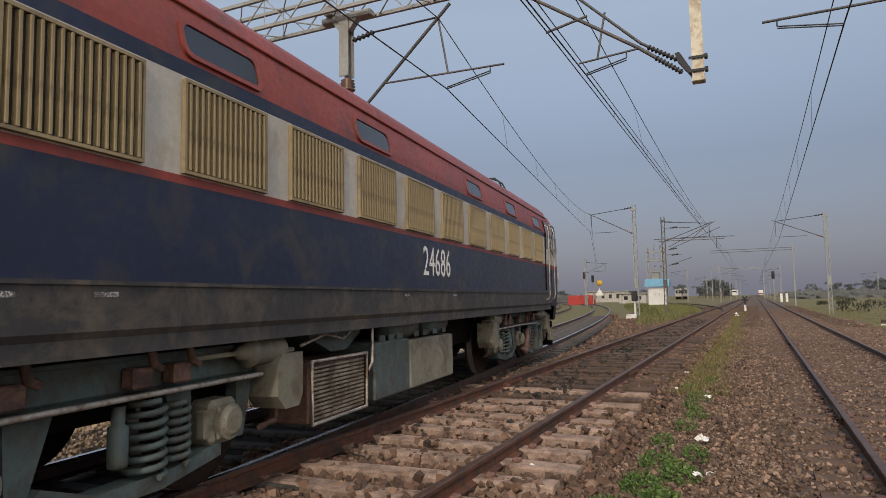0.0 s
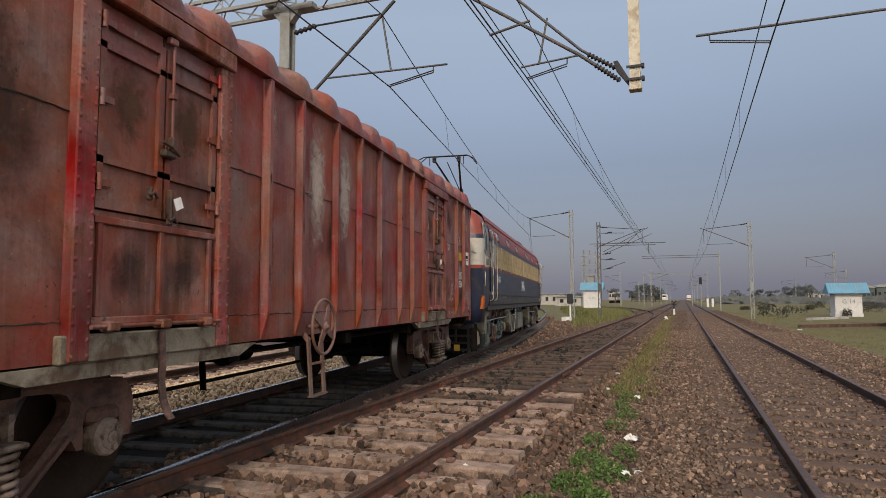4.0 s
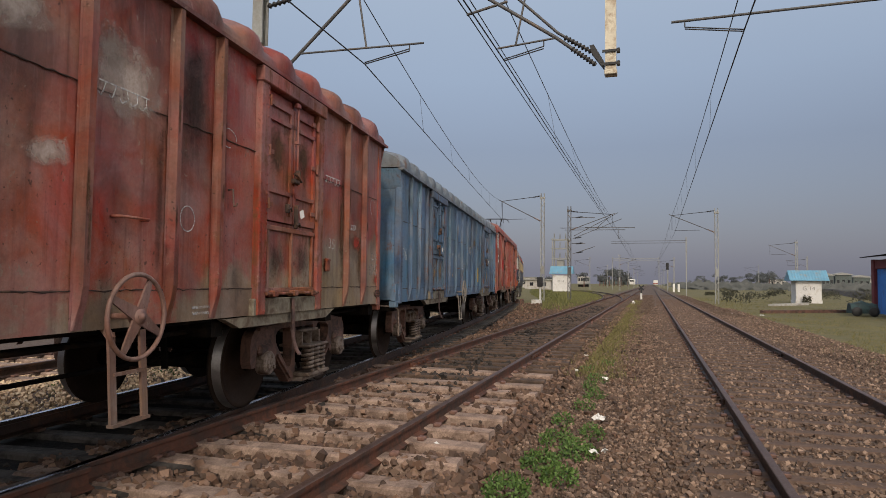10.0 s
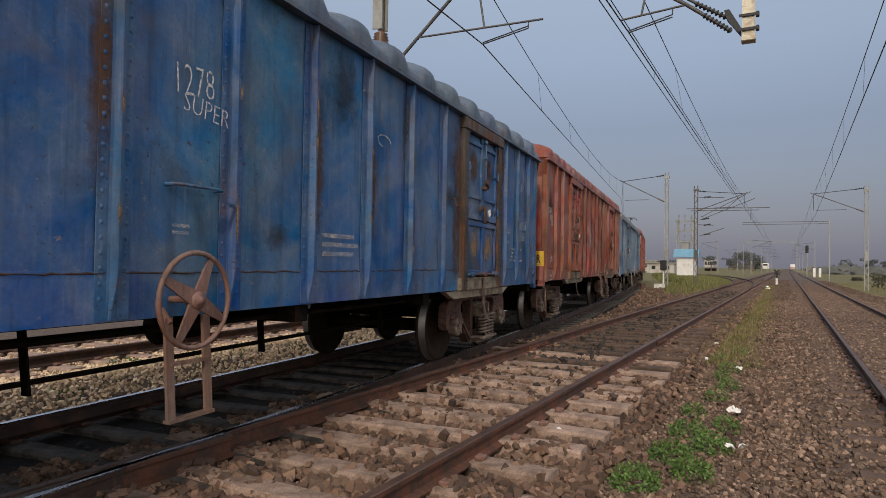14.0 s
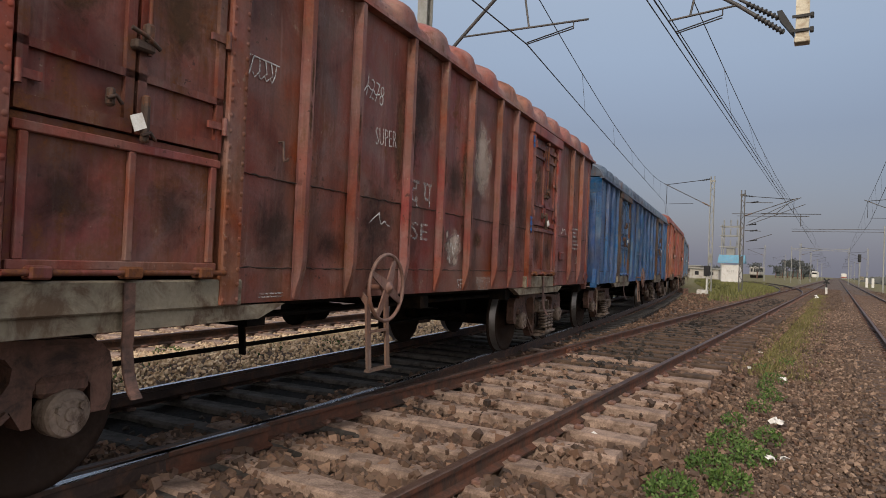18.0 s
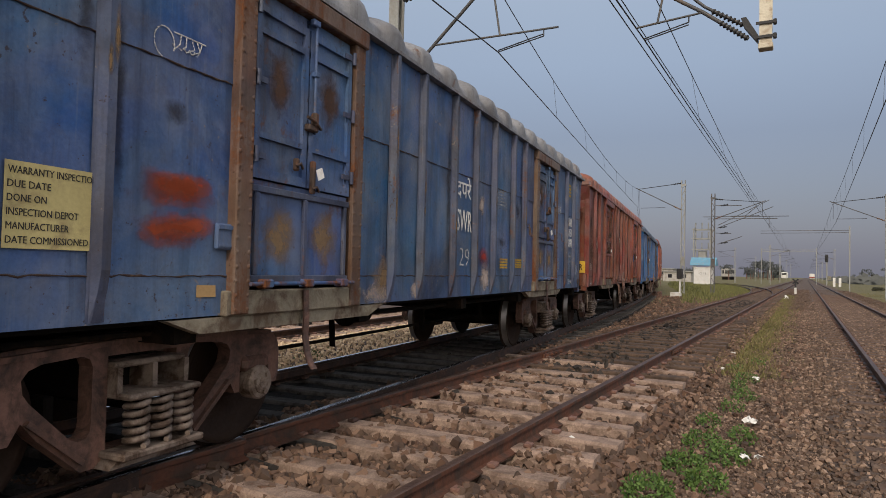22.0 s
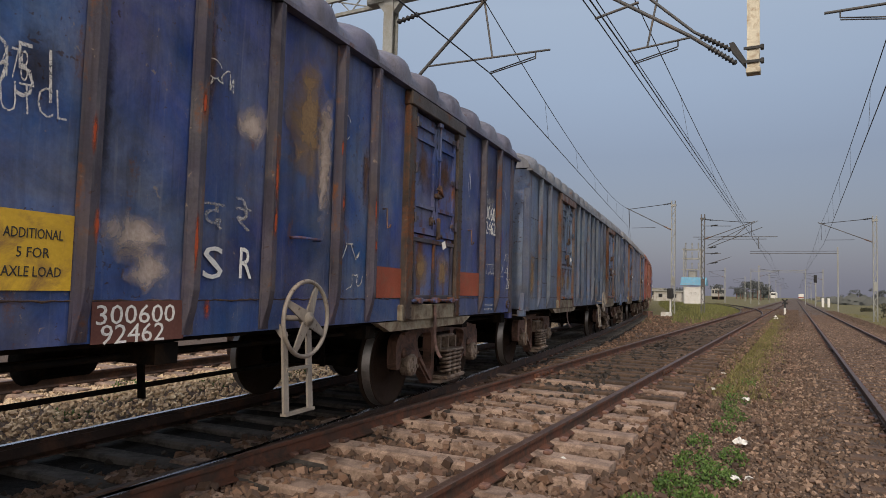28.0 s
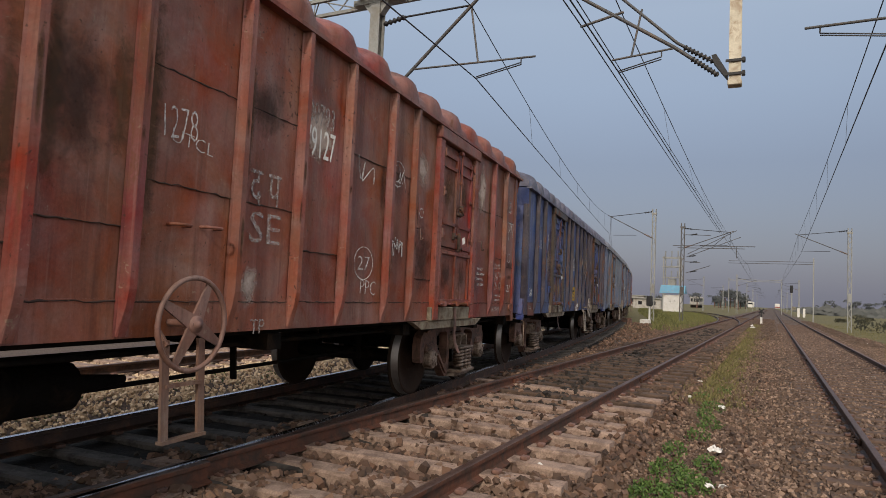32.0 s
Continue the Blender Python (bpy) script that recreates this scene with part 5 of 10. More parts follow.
        ("chalk", "3/", -6.29, 1.46, 0.13, 0.16), ("square", "", -6.08, 1.48, 0.24, 0.22), ("bars", "", -6.18, 1.16, 0.27, 0.13), ("stencil", "R 0725", -5.51, 2.94, 0.49, 0.21)],
    6: [("loop", "", 5.25, 2.62, 0.12, 0.26), ("stencil", "BCNAM1", 5.37, 2.43, 0.34, 0.15), ("paint", "3009", 5.39, 2.28, 0.45, 0.24), ("paint", "0160", 5.37, 2.11, 0.39, 0.21), 
        ("paint", "148", 5.36, 1.92, 0.27, 0.2), ("stencil", "C.C", 4.73, 1.65, 0.18, 0.08), ("stencil", "TARE", 4.78, 1.53, 0.24, 0.1), ("stencil", "AREA", 4.79, 1.42, 0.25, 0.1), 
        ("stencil", "67.01", 5.45, 1.65, 0.4, 0.12), ("stencil", "24.66", 5.45, 1.54, 0.38, 0.1), ("stencil", "58.75M", 5.48, 1.42, 0.37, 0.1), ("chalk", "29", 6.29, 1.46, 0.23, 0.19), 
        ("loop", "", 5.91, 2.69, 0.15, 0.16), ("stencil", "BCNAM1", 5.49, 1.17, 0.36, 0.15), ("hook", "", 4.56, 1.98, 0.08, 0.13), ("plate", "", 6.31, 1.14, 0.24, 0.12), 
        ("grab", "", 4.65, 2.21, 0.14, 0.05), ("loop", "", 1.35, 2.55, 0.07, 0.22), ("loop", "", 2.37, 2.46, 0.07, 0.38), ("grab", "", 1.2, 1.68, 0.27, 0.06), ("hook", "", 2.47, 1.99, 0.08, 0.13), 
        ("hook", "", 4.58, 2.0, 0.13, 0.14), ("scrawl", "", 0.58, 1.69, 0.04, 0.11)],
    7: [("loop", "", 4.67, 2.63, 0.06, 0.29), ("chalk", "2-", 5.37, 2.65, 0.14, 0.08), ("stencil", "BCNAHM1", 5.45, 2.53, 0.44, 0.14), ("paint", "30060", 5.45, 2.37, 0.5, 0.19), 
        ("paint", "92462", 5.47, 2.17, 0.51, 0.17), ("loop", "", 6.04, 2.66, 0.3, 0.23), ("script", "", 5.59, 1.59, 0.47, 0.18), ("chalk", "24", 6.15, 1.61, 0.46, 0.19), 
        ("chalk", "28", 6.37, 1.43, 0.23, 0.16), ("patch", "orange", 4.8, 1.4, 0.9, 0.29), ("bars", "", 5.58, 1.12, 0.5, 0.11), ("plate", "", 6.38, 1.13, 0.19, 0.12), 
        ("scrawl", "", 6.27, 1.8, 0.23, 0.18), ("hook", "", 4.69, 1.98, 0.1, 0.18), ("axle", "", -0.86, 1.46, 0.39, 0.36), ("stencil", "द रे", 0.39, 1.78, 0.44, 0.23), 
        ("paint", "S", 0.28, 1.46, 0.17, 0.2), ("paint", "R", 0.58, 1.47, 0.12, 0.2), ("patch", "brown", -0.24, 1.12, 0.6, 0.21), ("paint", "300600", -0.26, 1.16, 0.51, 0.1), 
        ("paint", "92462", -0.28, 1.06, 0.41, 0.1), ("loop", "", 0.21, 2.65, 0.14, 0.12), ("scrawl", "", 0.3, 2.58, 0.22, 0.21), ("scrawl", "", 1.92, 1.59, 0.3, 0.24), 
        ("scrawl", "", 1.97, 1.37, 0.28, 0.14), ("chalk", "478", -1.0, 2.28, 0.12, 0.14), ("chalk", "UTCL", -0.9, 2.14, 0.31, 0.14), ("grab", "", 1.21, 1.68, 0.29, 0.04), 
        ("patch", "orange", 2.63, 1.38, 0.57, 0.28), ("loop", "", 1.77, 2.66, 0.11, 0.2), ("hook", "", 2.46, 1.97, 0.1, 0.18), ("chalk", "P", -4.6, 2.52, 0.09, 0.27), 
        ("card", "", -4.36, 1.51, 0.15, 0.15), ("bars", "", -4.34, 1.1, 0.11, 0.04), ("chalk", "1951", -1.01, 2.26, 0.37, 0.25), ("hook", "", -4.54, 2.05, 0.05, 0.04), 
        ("hook", "", -2.35, 2.01, 0.1, 0.15), ("loop", "", -2.57, 2.64, 0.11, 0.14), ("chalk", "04-75", -5.49, 2.37, 0.44, 0.17), ("stencil", "B MI", -5.54, 2.66, 0.38, 0.14), 
        ("chalk", "28", -6.19, 1.42, 0.24, 0.16), ("patch", "brown", -6.1, 1.11, 0.58, 0.24), ("bars", "", -6.14, 1.15, 0.34, 0.09)],
    8: [("bars", "", 5.99, 2.71, 0.15, 0.16), ("bars", "", 6.16, 2.8, 0.15, 0.22), ("script", "", 6.17, 2.42, 0.41, 0.2), ("loop", "", 6.22, 2.32, 0.29, 0.2), ("loop", "", 6.17, 1.95, 0.2, 0.14), 
        ("chalk", "27", 6.21, 1.46, 0.21, 0.12), ("plate", "", 6.38, 1.15, 0.23, 0.13), ("stencil", "BCNAMI", 5.48, 1.78, 0.44, 0.09), ("stencil", "300793", 5.54, 1.63, 0.52, 0.14), 
        ("stencil", "79127", 5.55, 1.48, 0.44, 0.13), ("bars", "", 5.63, 1.32, 0.4, 0.14), ("stencil", "BCNAMI", 5.51, 1.14, 0.4, 0.07), ("loop", "", 1.82, 2.53, 0.15, 0.17), 
        ("scrawl", "", 1.94, 2.47, 0.21, 0.19), ("loop", "", 2.5, 2.21, 0.12, 0.1), ("chalk", "M", 1.91, 1.77, 0.26, 0.15), ("card", "", 4.44, 1.47, 0.15, 0.15), ("hook", "", 2.41, 1.97, 0.06, 0.13), 
        ("hook", "", 4.6, 2.02, 0.1, 0.13), ("bars", "", 4.73, 1.61, 0.39, 0.29), ("chalk", "1278", -1.14, 2.27, 0.27, 0.19), ("chalk", "UTCL", -1.03, 2.18, 0.35, 0.08), 
        ("stencil", "द प", -0.3, 2.01, 0.35, 0.25), ("stencil", "SE", -0.28, 1.74, 0.35, 0.22), ("stencil", "300793", 0.33, 2.73, 0.47, 0.18), ("paint", "79127", 0.37, 2.5, 0.45, 0.24), 
        ("ring", "27", 1.21, 1.58, 0.36, 0.3), ("chalk", "PPC", 1.32, 1.36, 0.3, 0.13), ("stencil", "TP", -0.3, 1.05, 0.16, 0.1), ("scrawl", "", 1.15, 2.44, 0.38, 0.29), 
        ("loop", "", 1.85, 2.53, 0.33, 0.26), ("scrawl", "", 1.88, 1.77, 0.29, 0.23), ("grab", "", -1.12, 1.67, 0.12, 0.03), ("grab", "", -0.85, 1.68, 0.12, 0.03)],
}
TAG_SHIFT = {4: (-0.10, -0.06), 7: (0.02, -0.20)}
END_PANELS = {0: ("AR", 1.305, 1.415, 0.21), 2: ("AR", 1.33, 1.44, 0.29), 4: ("AR", 1.31, 1.46, 0.27), 5: ("UR", 1.22, 1.155, 0.21)}
TAN_PATCH = plain("tan_patch", (0.45, 0.29, 0.13), 0.8, 0, 0.2, 6)
PATCHES = {"yellow": YELLOW, "orange": PRIMER, "red": plain("fresh_red_patch", (0.30, 0.03, 0.025), 0.6, 0, 0.2, 6), "tan": TAN_PATCH, "brown": plain("brown_patch", (0.12, 0.045, 0.035), 0.8, 0, 0.2, 6)}


PALE_YELLOW = plain("pale_yellow_panel", (0.52, 0.44, 0.20), 0.8, 0, 0.2, 5, (0.3, 0.24, 0.12), 0.3)


def scrawl(rng, w, h):
    """A loose chalk line."""
    g = Geo()
    pts, x = [], -w / 2
    n = 9
    for i in range(n):
        pts.append(((i / (n - 1) - 0.5) * w + rng.gauss(0, w * 0.08), rng.uniform(-0.5, 0.5) * h))
    smooth = []
    for i in range(n - 1):
        p0, p1, p2, p3 = pts[max(0, i - 1)], pts[i], pts[i + 1], pts[min(n - 1, i + 2)]
        for k in range(6):
            t = k / 6
            smooth.append(tuple(0.5 * (2 * b + (c - a) * t + (2 * a - 5 * b + 4 * c - d) * t * t + (3 * b - a - 3 * c + d) * t ** 3) for a, b, c, d in zip(p0, p1, p2, p3)))
    g.tube([(px, py, 0.0) for px, py in smooth], 0.006, 4)
    g.v = [(a, b, c * 0.25) for a, b, c in g.v]
    return g


def mark(wagon, rng, kind, words, u, z, w, h):
    m = facing_right(HW + 0.008, u, z)
    if kind in ("paint", "stencil", "chalk"):
        mat = {"paint": WHITE_PAINT, "stencil": STENCIL, "chalk": CHALK}[kind]
        fitted("lettering", words, w, h, mat, wagon, m @ pose(0, 0, 0, 0, 0, rng.gauss(0, 4) if kind == "chalk" else 0), thin=0.022 if kind == "chalk" else 0.0)
    elif kind == "scrawl":
        part("chalk_scrawl", scrawl(rng, w, h), CHALK, wagon).matrix_basis = m
    elif kind in ("ring", "square"):
        g = Geo()
        if kind == "ring":
            g.tube([(w / 2 * math.cos(k * math.pi / 14), h / 2 * math.sin(k * math.pi / 14), 0) for k in range(28)], 0.005, 4, True)
        else:
            g.tube([(-w / 2, -h / 2, 0), (w / 2, -h / 2, 0), (w / 2, h / 2, 0), (-w / 2, h / 2, 0)], 0.005, 4, True)
            g.tube([(0, -h / 2, 0), (0, h / 2, 0)], 0.005, 4)
        g.v = [(a, b, c * 0.25) for a, b, c in g.v]
        part("chalk_ring", g, CHALK, wagon).matrix_basis = m
        if words:
            fitted("lettering", words, w * 0.62, h * 0.42, CHALK, wagon, m, thin=0.02)
    elif kind == "loop":                                         # an open chalk stroke, bent round
        g = Geo()
        a0, span_a = rng.uniform(-0.6, 0.6), rng.uniform(4.2, 6.0)
        g.tube([(w / 2 * math.cos(a0 + span_a * i / 18) * (1 - 0.15 * i / 18), h / 2 * math.sin(a0 + span_a * i / 18), 0) for i in range(19)], 0.005, 4)
        g.v = [(a, b, c * 0.25) for a, b, c in g.v]
        part("chalk_scrawl", g, CHALK, wagon).matrix_basis = m
    elif kind == "stripes":                                      # louvred vent painted white
        for i in range(6):
            g = Geo()
            zz = -h / 2 + h * (i + 0.5) / 6
            g.box(-w / 2, w / 2, zz - h * 0.055, zz + h * 0.055, -0.004, 0.006, 0.002)
            part("vent_slat", g, SOLID_WHITE, wagon, "white painted vent slat").matrix_basis = m
    elif kind == "hook":
        g = Geo()
        y, x = u, HW
        g.tube([(x - 0.01, y, z + h / 2), (x + 0.04, y, z + h / 2), (x + 0.045, y, z - h * 0.2), (x + 0.05, y, z - h / 2), (x + 0.065, y + 0.012, z - h * 0.45), (x + 0.07, y + 0.018, z - h * 0.3)], 0.009, 6)
        part("rope_hook", g, CAST, wagon)
    elif kind == "grab":
        g = Geo()
        x = HW
        g.tube([(x - 0.01, u - w / 2, z), (x + 0.06, u - w / 2, z), (x + 0.08, u - w / 2 + 0.03, z), (x + 0.08, u + w / 2 - 0.03, z), (x + 0.06, u + w / 2, z), (x - 0.01, u + w / 2, z)], 0.011, 6)
        part("grab_rail", g, PAINT, wagon)["rust"] = 0.2
    elif kind == "card":
        g = Geo()
        g.box(HW, HW + 0.03, u - w / 2, u + w / 2, z - h / 2, z + h / 2, 0.01)
        g.box(HW + 0.03, HW + 0.042, u - w * 0.42, u + w * 0.42, z + h * 0.28, z + h * 0.42)
        g.box(HW + 0.03, HW + 0.036, u - w * 0.36, u + w * 0.36, z - h * 0.38, z - h * 0.30)
        part("card_holder", g, PAINT, wagon)["rust"] = 0.1
    elif kind == "plate":
        g = Geo()
        g.lathe([(0.0, 0.010), (0.80, 0.010)], (0, 0, 0), "x", 28)
        g.slot = 1
        g.lathe([(0.80, 0.010), (0.84, 0.018), (0.94, 0.018), (1.0, 0.0)], (0, 0, 0), "x", 28)
        g.v = [(x + HW + 0.002, y * w / 2 + u, zz * h / 2 + z) for x, y, zz in g.v]
        for dz in (-0.42, 0.0, 0.42):
            g.box(HW + 0.012, HW + 0.016, u - w * 0.27, u + w * 0.27, z + h / 2 * (dz - 0.08), z + h / 2 * (dz + 0.08))
        part("builder_plate", g, [PAINT, SEAM if rng.random() < 0.5 else PAINT], wagon, "oval cast plate with illegible writing")["rust"] = 0.1
    elif kind == "bars":
        g = Geo()
        n = max(2, int(h / 0.06))
        for i in range(n):
            ww = w * rng.uniform(0.6, 1)
            g.box(-w / 2, -w / 2 + ww, -h / 2 + i * h / n, -h / 2 + (i + 0.5) * h / n, 0, 0.001)
        part("stencil_lines", g, STENCIL, wagon, "faded stencilled lines").matrix_basis = m
    elif kind == "patch":
        g = Geo()
        pts = [(sx * w / 2 * rng.uniform(0.93, 1.05), sy * h / 2 * rng.uniform(0.93, 1.05)) for sx, sy in ((-1, -1), (1, -1), (1, 1), (-1, 1))]
        g.prism(pts, -0.002, -0.0005, "z")
        part("painted_patch", g, PATCHES[words], wagon, words + " painted patch").matrix_basis = m
    elif kind == "script":
        for i in range(5):
            x = (i - 2) * w / 5
            g = Geo()
            g.tube([(x - 0.035, h / 2, 0), (x + 0.05, h / 2, 0)], 0.006, 4)
            bend = rng.uniform(-0.03, 0.03)
            g.tube([(x + 0.02, h / 2, 0), (x + 0.02 + bend, 0, 0), (x - 0.02, -h * 0.3, 0), (x - 0.04, -h * 0.1, 0)], 0.006, 4)
            g.v = [(a, b, c * 0.25) for a, b, c in g.v]
            part("chalk_scrawl", g, CHALK, wagon).matrix_basis = m
    elif kind in ("board", "grid"):
        g = Geo()
        n = 5 if kind == "board" else 4
        if kind == "board":
            for a, b, c, d in ((-w / 2, w / 2, h / 2 - 0.008, h / 2), (-w / 2, w / 2, -h / 2, -h / 2 + 0.008), (-w / 2, -w / 2 + 0.008, -h / 2, h / 2), (w / 2 - 0.008, w / 2, -h / 2, h / 2)):
                g.box(a, b, c, d, 0, 0.001)
            for i in range(n):
                g.box(-w * 0.42, w * rng.uniform(0.2, 0.42), h * (0.36 - i * 0.17), h * (0.44 - i * 0.17), 0, 0.001)
        else:
            for i in range(n):
                for j in range(3):
                    g.box(-w / 2 + j * w / 3, -w / 2 + (j + 0.85) * w / 3, -h / 2 + i * h / n, -h / 2 + (i + 0.62) * h / n, 0, 0.001)
        part("stencil_lines", g, STENCIL if kind == "board" else YELLOW, wagon, "white framed stencil lines" if kind == "board" else "yellow stencilled table").matrix_basis = m
    elif kind == "notice":
        g = Geo()
        g.prism([(-w / 2, -h / 2), (w / 2, -h / 2 - 0.02), (w / 2, h / 2 - 0.01), (-w / 2, h / 2)], -0.001, 0.001, "z")
        g.slot = 1
        g.box(-w * 0.38, w * 0.36, -0.05 * h, 0.18 * h, 0.0012, 0.002)
        g.box(-w * 0.3, w * 0.36, -0.2 * h, -0.13 * h, 0.0012, 0.002)
        part("pasted_notice", g, [PAPER, UNDER], wagon, "white pasted notice with a dark plain mark").matrix_basis = m
    elif kind == "warranty":
        g = Geo()
        g.box(-w / 2, w / 2, -h / 2, h / 2, -0.002, -0.0005)
        part("painted_patch", g, PALE_YELLOW, wagon, "pale yellow inspection panel with black stencil").matrix_basis = m
        for k, (line, share) in enumerate((("WARRANTY INSPECTION", 0.92), ("DUE DATE", 0.42), ("DONE ON", 0.38), ("INSPECTION DEPOT", 0.72), ("MANUFACTURER", 0.62), ("DATE COMMISSIONED", 0.84))):
            fitted("lettering", line, w * share, h * 0.085, FADED_BLACK, wagon, facing_right(HW + 0.009, u - w * (0.47 - share / 2), z + h * (0.40 - 0.16 * k)))
    elif kind == "axle":
        g = Geo()
        g.box(-w / 2, w / 2, -h / 2, h / 2, -0.002, -0.0005)
        part("painted_patch", g, YELLOW, wagon, "yellow warning panel with black stencil").matrix_basis = m
        for k, line in enumerate(("ADDITIONAL", "5 FOR", "AXLE LOAD")):
            fitted("lettering", line, w * (0.72 if k != 1 else 0.4), h * 0.13, FADED_BLACK, wagon, facing_right(HW + 0.009, u, z + h * (0.22 - 0.24 * k)))


